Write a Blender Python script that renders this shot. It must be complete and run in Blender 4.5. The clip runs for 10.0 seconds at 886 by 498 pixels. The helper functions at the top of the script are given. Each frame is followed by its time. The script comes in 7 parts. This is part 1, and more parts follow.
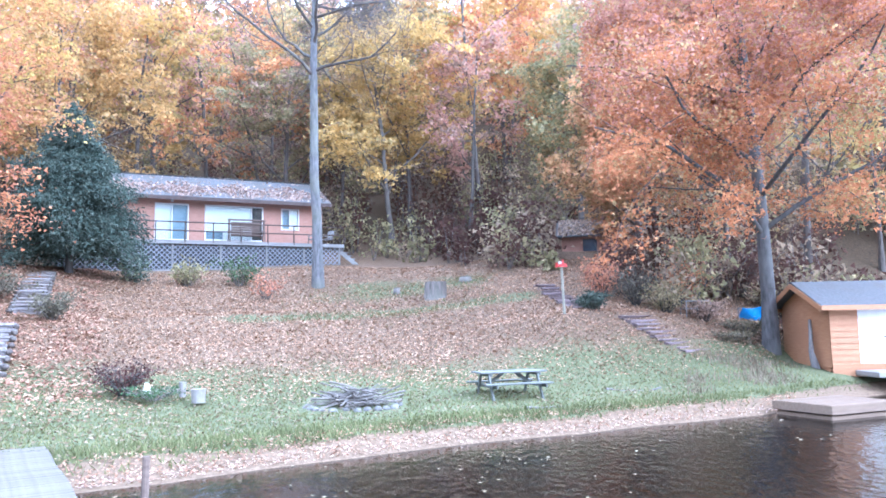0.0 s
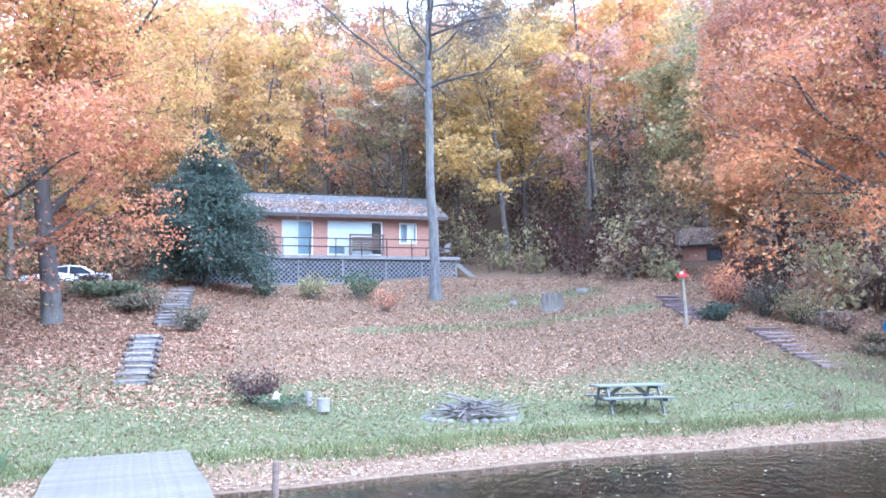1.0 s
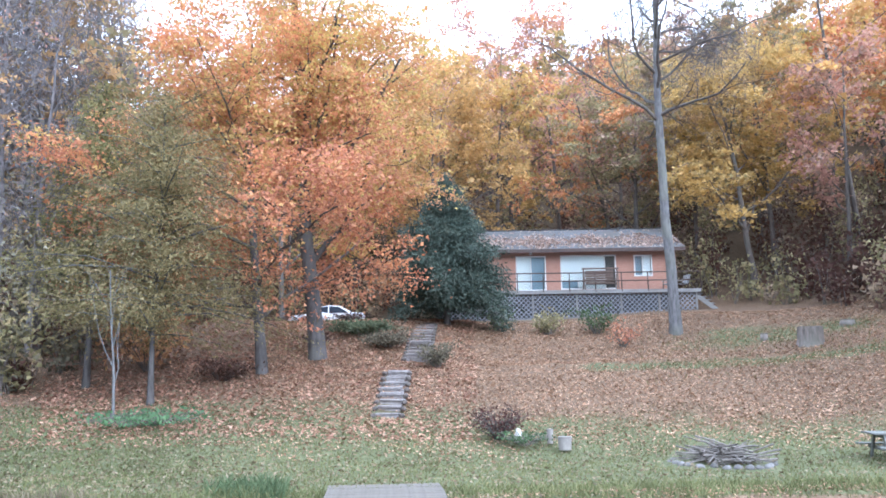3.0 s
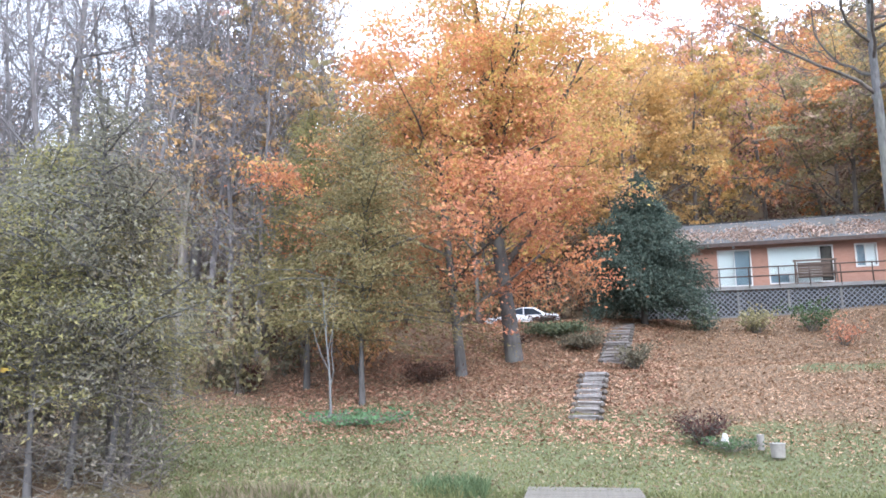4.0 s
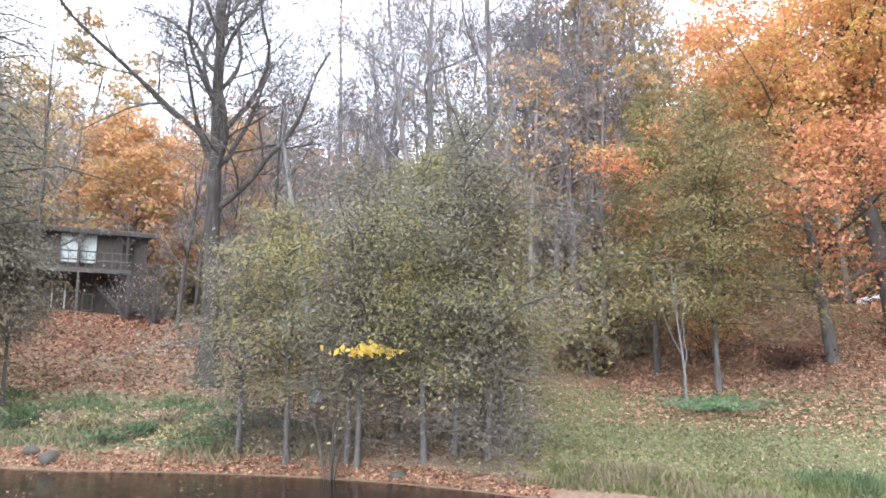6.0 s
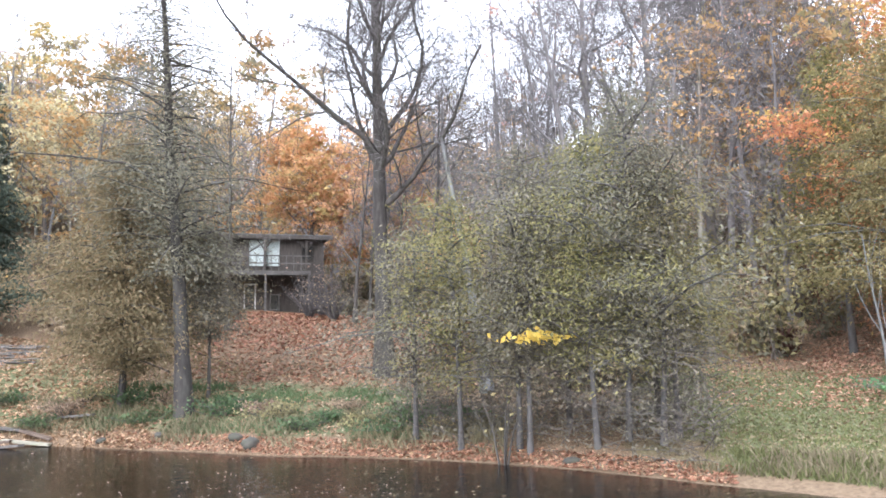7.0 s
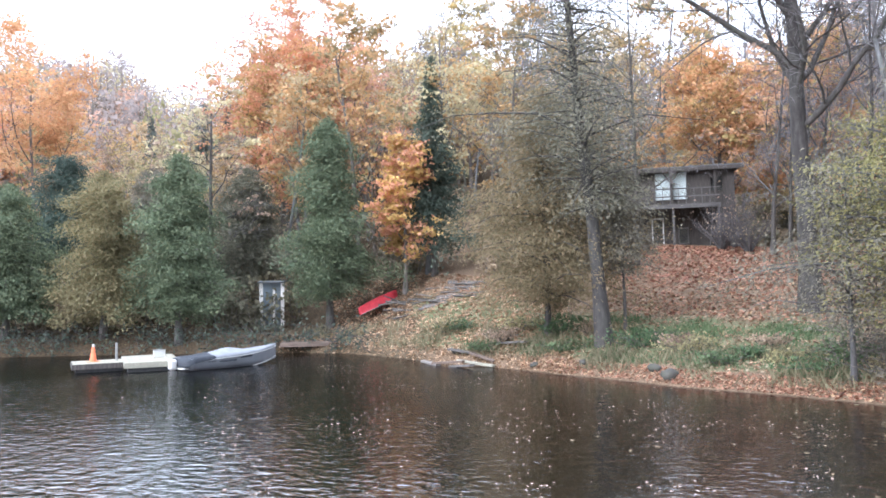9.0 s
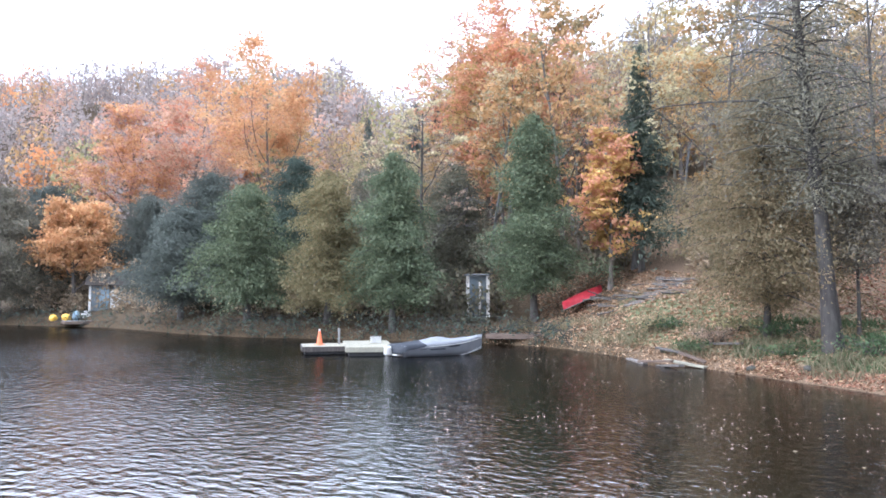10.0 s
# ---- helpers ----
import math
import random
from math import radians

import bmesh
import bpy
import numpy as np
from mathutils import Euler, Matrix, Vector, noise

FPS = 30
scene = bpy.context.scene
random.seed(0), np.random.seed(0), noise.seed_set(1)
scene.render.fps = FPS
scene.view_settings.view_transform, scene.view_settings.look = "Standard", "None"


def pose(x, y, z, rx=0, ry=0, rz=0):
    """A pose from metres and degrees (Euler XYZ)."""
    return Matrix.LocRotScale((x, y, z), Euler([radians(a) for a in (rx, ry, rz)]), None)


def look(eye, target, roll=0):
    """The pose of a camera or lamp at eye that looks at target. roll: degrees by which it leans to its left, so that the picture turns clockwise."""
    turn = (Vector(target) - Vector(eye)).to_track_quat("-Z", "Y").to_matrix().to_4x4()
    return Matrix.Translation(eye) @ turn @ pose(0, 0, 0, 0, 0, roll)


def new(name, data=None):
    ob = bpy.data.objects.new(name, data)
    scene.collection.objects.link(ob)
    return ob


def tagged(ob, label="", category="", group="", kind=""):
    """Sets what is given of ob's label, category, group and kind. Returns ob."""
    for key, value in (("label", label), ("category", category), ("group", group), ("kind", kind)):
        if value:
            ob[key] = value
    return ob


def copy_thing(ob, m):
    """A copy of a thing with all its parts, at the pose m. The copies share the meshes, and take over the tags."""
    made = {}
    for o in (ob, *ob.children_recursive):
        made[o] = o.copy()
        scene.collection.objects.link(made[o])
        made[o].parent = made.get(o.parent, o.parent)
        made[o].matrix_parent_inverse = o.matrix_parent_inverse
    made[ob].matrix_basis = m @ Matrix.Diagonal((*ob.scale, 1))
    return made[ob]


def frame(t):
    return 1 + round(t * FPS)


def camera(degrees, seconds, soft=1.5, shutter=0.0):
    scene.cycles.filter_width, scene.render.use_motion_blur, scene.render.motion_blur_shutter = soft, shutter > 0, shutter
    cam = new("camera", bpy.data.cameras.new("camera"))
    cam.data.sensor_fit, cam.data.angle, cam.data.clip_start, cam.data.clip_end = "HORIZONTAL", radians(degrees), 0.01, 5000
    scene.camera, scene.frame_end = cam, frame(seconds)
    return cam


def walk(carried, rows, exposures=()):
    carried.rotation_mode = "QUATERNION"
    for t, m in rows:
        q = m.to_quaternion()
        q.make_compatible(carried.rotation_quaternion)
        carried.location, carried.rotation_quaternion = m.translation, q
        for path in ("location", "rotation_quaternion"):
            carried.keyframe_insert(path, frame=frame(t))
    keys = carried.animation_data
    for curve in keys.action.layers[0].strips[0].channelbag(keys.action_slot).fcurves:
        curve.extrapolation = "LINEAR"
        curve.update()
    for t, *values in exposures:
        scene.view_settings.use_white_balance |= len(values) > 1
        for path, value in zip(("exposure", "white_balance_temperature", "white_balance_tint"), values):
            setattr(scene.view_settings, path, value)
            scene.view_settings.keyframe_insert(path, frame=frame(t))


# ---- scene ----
# ---- camera: seconds, eye, yaw, pitch, roll ----
cam = camera(61.7, 10.0, soft=1.7)
ROWS = [
    (0, 0.000, 0.000, 2.432, -0.70, 5.96, 1.18),
    (0.5, 0.086, -0.097, 2.466, 4.24, 6.29, 0.79),
    (1, 0.072, -0.157, 2.459, 8.36, 6.99, 1.03),
    (1.5, 0.077, -0.246, 2.474, 11.90, 9.12, 0.97),
    (2, 0.002, -0.362, 2.508, 16.29, 10.52, 1.20),
    (2.2, -0.037, -0.390, 2.517, 17.89, 10.14, 0.66),
    (3.3, 0.159, -0.561, 2.651, 30.67, 9.67, 0.66),
    (3.5, 0.231, -0.637, 2.674, 34.07, 9.57, 0.55),
    (4, 0.331, -0.700, 2.691, 41.27, 9.83, 0.65),
    (4.5, 0.396, -0.810, 2.690, 47.80, 9.69, 0.18),
    (5, 0.352, -1.033, 2.710, 52.35, 10.22, 0.41),
    (5.5, 0.402, -1.141, 2.700, 58.39, 10.12, 0.36),
    (6, 0.414, -1.214, 2.692, 66.80, 8.68, -0.23),
    (6.2, 0.427, -1.210, 2.682, 69.74, 8.46, 0.13),
    (7.3, 0.530, -1.145, 2.611, 83.12, 7.43, 1.20),
    (7.5, 0.489, -1.228, 2.631, 85.43, 6.81, 0.93),
    (8, 0.571, -1.116, 2.626, 94.71, 5.55, 0.32),
    (8.5, 0.704, -1.156, 2.639, 103.27, 4.52, 0.65),
    (9, 0.929, -1.298, 2.635, 110.46, 3.66, 1.28),
    (9.5, 1.162, -1.320, 2.652, 117.78, 2.95, 0.13),
    (10, 1.187, -1.279, 2.670, 125.94, 3.31, -0.12),
]
walk(cam, [(t, pose(x, y, z, 90 + pitch, roll, yaw)) for t, x, y, z, yaw, pitch, roll in ROWS],
     exposures=[(0.0, 1.9, 4640, 15), (1.0, 1.8, 4640, 15), (2.0, 1.42, 4740, 14), (3.5, 1.22, 5400, 12), (6.0, 1.3, 5950, 13), (8.0, 1.3, 5800, 12), (9.0, 1.25, 5600, 13), (10.0, 1.1, 5500, 14)])

# ---- light: a bright overcast afternoon over a lake ----
world = bpy.data.worlds.new("sky")
scene.world = world
world.use_nodes = True
wn, wl = world.node_tree.nodes, world.node_tree.links
wn.clear()
sky = wn.new("ShaderNodeTexSky")
sky.sky_type, sky.sun_disc = "NISHITA", False
sky.sun_elevation, sky.sun_rotation = radians(31), radians(120)
sky.air_density, sky.dust_density, sky.ozone_density = 1.0, 6.0, 1.0
cloud = wn.new("ShaderNodeMix")
cloud.data_type = "RGBA"
cloud.inputs[0].default_value = 0.8
cloud.inputs[7].default_value = (17.0, 17.6, 18.4, 1)
back = wn.new("ShaderNodeBackground")
back.inputs[1].default_value = 0.12
wout = wn.new("ShaderNodeOutputWorld")
wl.new(sky.outputs[0], cloud.inputs[6])
way = wn.new("ShaderNodeTexCoord")
split = wn.new("ShaderNodeSeparateXYZ")
rise = wn.new("ShaderNodeMapRange")
rise.inputs[1].default_value, rise.inputs[2].default_value = 0.0, 1.0
rise.inputs[3].default_value, rise.inputs[4].default_value = 0.46, 1.38
shade = wn.new("ShaderNodeVectorMath")
shade.operation = "SCALE"
wl.new(way.outputs["Generated"], split.inputs[0])
wl.new(split.outputs[2], rise.inputs[0])
wl.new(cloud.outputs[2], shade.inputs[0])
wl.new(rise.outputs[0], shade.inputs["Scale"])
wl.new(shade.outputs[0], back.inputs[0])
wl.new(back.outputs[0], wout.inputs[0])
sun_data = bpy.data.lights.new("sun", "SUN")
sun_data.energy, sun_data.angle, sun_data.color = 1.5, radians(35), (1.0, 0.97, 0.94)
sun = new("sun", sun_data)
sun.matrix_world = look((43, -25, 30), (0, 0, 0))


# ---- materials ----
def mat(name):
    m = bpy.data.materials.new(name)
    m.use_nodes = True
    nt = m.node_tree
    nt.nodes.clear()
    return m, nt.nodes, nt.links


def ramp_node(nodes, stops):
    r = nodes.new("ShaderNodeValToRGB")
    els = r.color_ramp.elements
    while len(els) < len(stops):
        els.new(0.5)
    for e, (p, c) in zip(els, stops):
        e.position, e.color = p, (*c, 1)
    return r


def noise_node(nodes, links, scale, detail=4.0, stretch=(1, 1, 1), coords="Object", rough=0.55):
    tc = nodes.new("ShaderNodeTexCoord")
    mp = nodes.new("ShaderNodeMapping")
    mp.inputs["Scale"].default_value = stretch
    links.new(tc.outputs[coords], mp.inputs[0])
    n = nodes.new("ShaderNodeTexNoise")
    n.inputs["Scale"].default_value, n.inputs["Detail"].default_value = scale, detail
    n.inputs["Roughness"].default_value = rough
    links.new(mp.outputs[0], n.inputs["Vector"])
    return n


def surface(name, dark, light, scale=4.0, rough=0.8, metal=0.0, bump=0.3, stretch=(1, 1, 1), stain=None, stain_scale=0.7, per_object=0.0):
    """A weathered surface: two colours by fine grain, a third in broad stains, relief from the grain."""
    m, n, l = mat(name)
    out, bsdf = n.new("ShaderNodeOutputMaterial"), n.new("ShaderNodeBsdfPrincipled")
    grain = noise_node(n, l, scale, 6, stretch)
    col = ramp_node(n, [(0.3, dark), (0.7, light)])
    l.new(grain.outputs[0], col.inputs[0])
    now = col.outputs[0]
    if stain:
        broad = noise_node(n, l, stain_scale, 4)
        mask = ramp_node(n, [(0.45, (0, 0, 0)), (0.7, (0.8, 0.8, 0.8))])
        l.new(broad.outputs[0], mask.inputs[0])
        mix = n.new("ShaderNodeMix")
        mix.data_type = "RGBA"
        l.new(mask.outputs[0], mix.inputs[0])
        l.new(now, mix.inputs[6])
        mix.inputs[7].default_value = (*stain, 1)
        now = mix.outputs[2]
    if per_object:
        info, hsv, mr = n.new("ShaderNodeObjectInfo"), n.new("ShaderNodeHueSaturation"), n.new("ShaderNodeMapRange")
        mr.inputs[3].default_value, mr.inputs[4].default_value = 1 - per_object, 1 + per_object
        l.new(info.outputs["Random"], mr.inputs[0])
        l.new(mr.outputs[0], hsv.inputs["Value"])
        l.new(now, hsv.inputs["Color"])
        now = hsv.outputs[0]
    l.new(now, bsdf.inputs["Base Color"])
    bsdf.inputs["Roughness"].default_value, bsdf.inputs["Metallic"].default_value = rough, metal
    if bump:
        b = n.new("ShaderNodeBump")
        b.inputs["Strength"].default_value, b.inputs["Distance"].default_value = bump, 0.02
        l.new(grain.outputs[0], b.inputs["Height"])
        l.new(b.outputs[0], bsdf.inputs["Normal"])
    l.new(bsdf.outputs[0], out.inputs[0])
    return m


def leafy(name, stops, gloss=0.8, through_part=0.45, vary=0.12, spread=0.55, grey=0.14):
    """Foliage: each leaf takes its own hue from the ramp, and light shines partly through it."""
    mean = [sum(c[i] for p, c in stops) / len(stops) for i in range(3)]
    stops = [(p, [mean[i] + spread * (c[i] - mean[i]) for i in range(3)]) for p, c in stops]
    stops = [(p, tuple(v + grey * (sum(c) / 3 - v) for v in c)) for p, c in stops]
    m, n, l = mat(name)
    out = n.new("ShaderNodeOutputMaterial")
    geo = n.new("ShaderNodeNewGeometry")
    col = ramp_node(n, stops)
    l.new(geo.outputs["Random Per Island"], col.inputs[0])
    broad = noise_node(n, l, 0.45, 3)
    info, hsv = n.new("ShaderNodeObjectInfo"), n.new("ShaderNodeHueSaturation")
    mr, mh = n.new("ShaderNodeMapRange"), n.new("ShaderNodeMapRange")
    mr.inputs[1].default_value, mr.inputs[2].default_value = 0.3, 0.7
    mr.inputs[3].default_value, mr.inputs[4].default_value = 1 - 2 * vary, 1 + 2 * vary
    mh.inputs[3].default_value, mh.inputs[4].default_value = 0.5 - 0.16 * vary, 0.5 + 0.16 * vary
    l.new(broad.outputs[0], mr.inputs[0])
    l.new(info.outputs["Random"], mh.inputs[0])
    l.new(mr.outputs[0], hsv.inputs["Value"])
    l.new(mh.outputs[0], hsv.inputs["Hue"])
    l.new(col.outputs[0], hsv.inputs["Color"])
    dif, tra, mix = n.new("ShaderNodeBsdfPrincipled"), n.new("ShaderNodeBsdfTranslucent"), n.new("ShaderNodeMixShader")
    dif.inputs["Roughness"].default_value = gloss
    dif.inputs["Specular IOR Level"].default_value = 0.08
    mix.inputs[0].default_value = through_part
    l.new(hsv.outputs[0], dif.inputs["Base Color"])
    l.new(hsv.outputs[0], tra.inputs[0])
    l.new(dif.outputs[0], mix.inputs[1])
    l.new(tra.outputs[0], mix.inputs[2])
    l.new(mix.outputs[0], out.inputs[0])
    return m


def ground_material():
    m, n, l = mat("ground")
    out, bsdf = n.new("ShaderNodeOutputMaterial"), n.new("ShaderNodeBsdfPrincipled")
    cover = n.new("ShaderNodeVertexColor")
    cover.layer_name = "cover"
    sep = n.new("ShaderNodeSeparateColor")
    l.new(cover.outputs[0], sep.inputs[0])
    fine = noise_node(n, l, 9.0, 6)
    speck = noise_node(n, l, 30.0, 3)
    patch = noise_node(n, l, 0.5, 5)
    litter = ramp_node(n, [(0.25, (0.05, 0.033, 0.022)), (0.45, (0.115, 0.078, 0.05)), (0.6, (0.20, 0.14, 0.092)), (0.8, (0.30, 0.222, 0.155))])
    l.new(speck.outputs[0], litter.inputs[0])
    grass = ramp_node(n, [(0.3, (0.06, 0.066, 0.034)), (0.5, (0.105, 0.115, 0.058)), (0.7, (0.165, 0.16, 0.09))])
    l.new(fine.outputs[0], grass.inputs[0])
    sand = ramp_node(n, [(0.3, (0.115, 0.081, 0.053)), (0.7, (0.20, 0.146, 0.097))])
    l.new(fine.outputs[0], sand.inputs[0])
    woods = ramp_node(n, [(0.3, (0.035, 0.028, 0.02)), (0.7, (0.12, 0.085, 0.05))])
    l.new(fine.outputs[0], woods.inputs[0])

    def blend(a, b, mask, wobble):
        add = n.new("ShaderNodeMath")
        add.operation = "MULTIPLY_ADD"
        l.new(patch.outputs[0], add.inputs[0])
        add.inputs[1].default_value = wobble
        l.new(mask, add.inputs[2])
        mr = n.new("ShaderNodeMapRange")
        mr.inputs[1].default_value, mr.inputs[2].default_value = 0.35 + wobble / 2, 0.65 + wobble / 2
        l.new(add.outputs[0], mr.inputs[0])
        mix = n.new("ShaderNodeMix")
        mix.data_type = "RGBA"
        l.new(mr.outputs[0], mix.inputs[0])
        l.new(a, mix.inputs[6])
        l.new(b, mix.inputs[7])
        return mix.outputs[2]

    now = blend(woods.outputs[0], litter.outputs[0], sep.outputs[2], 1.0)
    now = blend(now, grass.outputs[0], sep.outputs[1], 1.2)
    now = blend(now, sand.outputs[0], sep.outputs[0], 0.3)
    l.new(now, bsdf.inputs["Base Color"])
    bsdf.inputs["Roughness"].default_value = 0.95
    bsdf.inputs["Specular IOR Level"].default_value = 0.15
    b = n.new("ShaderNodeBump")
    b.inputs["Strength"].default_value, b.inputs["Distance"].default_value = 0.9, 0.06
    l.new(fine.outputs[0], b.inputs["Height"])
    l.new(b.outputs[0], bsdf.inputs["Normal"])
    l.new(bsdf.outputs[0], out.inputs[0])
    return m


def water_material():
    """Brown lake water: clear over the sandy margin, murky further out, under a rippled reflecting skin."""
    m, n, l = mat("lake_water")
    out = n.new("ShaderNodeOutputMaterial")
    depth = n.new("ShaderNodeVertexColor")
    depth.layer_name = "cover"
    sep = n.new("ShaderNodeSeparateColor")
    l.new(depth.outputs[0], sep.inputs[0])
    wave = noise_node(n, l, 5.6, 4, (1.0, 0.55, 1.0), rough=0.5)
    swell = noise_node(n, l, 1.6, 2, (1.0, 0.55, 1.0))
    gust = noise_node(n, l, 0.07, 3)
    add = n.new("ShaderNodeMath")
    add.operation = "MULTIPLY_ADD"
    l.new(swell.outputs[0], add.inputs[0])
    add.inputs[1].default_value = 0.5
    l.new(wave.outputs[0], add.inputs[2])
    calm = n.new("ShaderNodeMath")
    calm.operation = "MULTIPLY"
    l.new(add.outputs[0], calm.inputs[0])
    gm = n.new("ShaderNodeMapRange")
    gm.inputs[1].default_value, gm.inputs[2].default_value = 0.3, 0.7
    gm.inputs[3].default_value, gm.inputs[4].default_value = 0.7, 1.3
    l.new(gust.outputs[0], gm.inputs[0])
    open_water = n.new("ShaderNodeMath")
    open_water.operation = "MULTIPLY"
    l.new(gm.outputs[0], open_water.inputs[0])
    l.new(sep.outputs[1], open_water.inputs[1])
    l.new(open_water.outputs[0], calm.inputs[1])
    bump = n.new("ShaderNodeBump")
    bump.inputs["Strength"].default_value, bump.inputs["Distance"].default_value = 1.0, 0.052
    l.new(calm.outputs[0], bump.inputs["Height"])
    clear, murk, body = n.new("ShaderNodeBsdfTransparent"), n.new("ShaderNodeBsdfDiffuse"), n.new("ShaderNodeMixShader")
    clear.inputs[0].default_value = (0.72, 0.64, 0.50, 1)
    murk.inputs[0].default_value = (0.022, 0.018, 0.012, 1)
    l.new(sep.outputs[0], body.inputs[0])
    l.new(clear.outputs[0], body.inputs[1])
    l.new(murk.outputs[0], body.inputs[2])
    skin, fres, mix = n.new("ShaderNodeBsdfGlossy"), n.new("ShaderNodeFresnel"), n.new("ShaderNodeMixShader")
    skin.inputs["Roughness"].default_value = 0.06
    skin.inputs["Color"].default_value = (0.44, 0.44, 0.44, 1)
    fres.inputs["IOR"].default_value = 1.33
    l.new(bump.outputs[0], skin.inputs["Normal"])
    l.new(bump.outputs[0], fres.inputs["Normal"])
    l.new(fres.outputs[0], mix.inputs[0])
    l.new(body.outputs[0], mix.inputs[1])
    l.new(skin.outputs[0], mix.inputs[2])
    l.new(mix.outputs[0], out.inputs[0])
    return m


def glass_material(name, tint):
    m, n, l = mat(name)
    out = n.new("ShaderNodeOutputMaterial")
    thin, skin, fres, mix = n.new("ShaderNodeBsdfTransparent"), n.new("ShaderNodeBsdfGlossy"), n.new("ShaderNodeFresnel"), n.new("ShaderNodeMixShader")
    thin.inputs[0].default_value = (*tint, 1)
    skin.inputs["Roughness"].default_value = 0.03
    fres.inputs["IOR"].default_value = 1.7
    l.new(fres.outputs[0], mix.inputs[0])
    l.new(thin.outputs[0], mix.inputs[1])
    l.new(skin.outputs[0], mix.inputs[2])
    l.new(mix.outputs[0], out.inputs[0])
    return m


GROUND, WATER = ground_material(), water_material()
GLASS = glass_material("window_glass", (0.94, 0.97, 0.97))
# dark bark; on the maples' limbs it paints the shade inside the crown
BARK_SHADE = surface("shaded_dark_bark", (0.034, 0.030, 0.027), (0.105, 0.094, 0.086), 9, 0.95, bump=0.9, stretch=(1, 1, 0.25), stain=(0.08, 0.08, 0.068))
BARK_BLACK = surface("black_bark", (0.022, 0.019, 0.018), (0.073, 0.065, 0.060), 9, 0.95, bump=0.9, stretch=(1, 1, 0.25), stain=(0.065, 0.065, 0.055))
TWIG_MID = surface("grey_brown_twigs", (0.10, 0.093, 0.094), (0.225, 0.21, 0.212), 2, 0.95, bump=0.0)
TWIG_DARK = surface("dark_grey_twigs", (0.07, 0.063, 0.062), (0.16, 0.147, 0.145), 2, 0.95, bump=0.0)
BARK_GREY = surface("grey_bark", (0.068, 0.068, 0.070), (0.208, 0.208, 0.212), 9, 0.95, bump=0.9, stretch=(1, 1, 0.25), stain=(0.160, 0.168, 0.136))
BARK_DARK = surface("dark_bark", (0.048, 0.042, 0.037), (0.158, 0.136, 0.121), 9, 0.95, bump=0.9, stretch=(1, 1, 0.25), stain=(0.105, 0.105, 0.090))
BARK_MAPLE = surface("dark_grey_maple_bark", (0.038, 0.035, 0.034), (0.112, 0.105, 0.104), 9, 0.95, bump=0.9, stretch=(1, 1, 0.25), stain=(0.128, 0.131, 0.120))
BARK_MID = surface("brown_grey_bark", (0.08, 0.07, 0.06), (0.24, 0.21, 0.185), 9, 0.95, bump=0.9, stretch=(1, 1, 0.25), stain=(0.15, 0.15, 0.12))
LEAF_YELLOW = leafy("yellow_leaves", [(0.0, (0.324, 0.214, 0.082)), (0.35, (0.609, 0.402, 0.138)), (0.75, (0.726, 0.506, 0.189)), (1.0, (0.432, 0.335, 0.133))], grey=0.02)
LEAF_GOLD = leafy("golden_olive_leaves", [(0.0, (0.219, 0.161, 0.078)), (0.4, (0.500, 0.339, 0.145)), (0.75, (0.625, 0.436, 0.193)), (1.0, (0.305, 0.262, 0.125))], grey=0.02, spread=0.7)
LEAF_ORANGE = leafy("orange_leaves", [(0.0, (0.385, 0.162, 0.076)), (0.4, (0.600, 0.279, 0.118)), (0.75, (0.676, 0.356, 0.150)), (1.0, (0.678, 0.459, 0.188))], grey=0.03)
LEAF_RUST = leafy("rust_orange_leaves", [(0.0, (0.344, 0.157, 0.091)), (0.45, (0.592, 0.287, 0.156)), (0.8, (0.684, 0.385, 0.201)), (1.0, (0.637, 0.477, 0.231))], grey=0.03)
LEAF_PINK = leafy("pale_red_leaves", [(0.0, (0.332, 0.152, 0.114)), (0.4, (0.538, 0.281, 0.215)), (0.8, (0.633, 0.382, 0.273)), (1.0, (0.627, 0.444, 0.259))])
LEAF_COPPER = leafy("copper_orange_leaves", [(0.0, (0.28, 0.12, 0.055)), (0.45, (0.46, 0.205, 0.085)), (0.8, (0.55, 0.275, 0.115)), (1.0, (0.52, 0.34, 0.14))], grey=0.0)
LEAF_CORAL = leafy("coral_orange_leaves", [(0.0, (0.381, 0.182, 0.097)), (0.5, (0.613, 0.323, 0.170)), (1.0, (0.677, 0.442, 0.232))], grey=0.0)
LEAF_PEACH = leafy("peach_orange_leaves", [(0.0, (0.40, 0.21, 0.12)), (0.5, (0.60, 0.345, 0.185)), (1.0, (0.66, 0.44, 0.25))], grey=0.0)
LEAF_EMBER = leafy("dark_rust_leaves", [(0.0, (0.258, 0.106, 0.065)), (0.45, (0.470, 0.206, 0.117)), (0.8, (0.611, 0.305, 0.162)), (1.0, (0.647, 0.412, 0.207))], grey=0.03)
LEAF_ROSE = leafy("coral_red_leaves", [(0.0, (0.276, 0.109, 0.097)), (0.4, (0.452, 0.196, 0.171)), (0.8, (0.536, 0.272, 0.226)), (1.0, (0.519, 0.326, 0.226))], grey=0.0)
LEAF_OLIVE = leafy("olive_leaves", [(0.0, (0.144, 0.151, 0.075)), (0.45, (0.281, 0.265, 0.127)), (0.8, (0.436, 0.373, 0.191)), (1.0, (0.581, 0.423, 0.208))])
LEAF_BROWN = leafy("brown_leaves", [(0.0, (0.163, 0.122, 0.090)), (0.45, (0.324, 0.236, 0.164)), (0.8, (0.451, 0.323, 0.218)), (1.0, (0.578, 0.414, 0.270))])
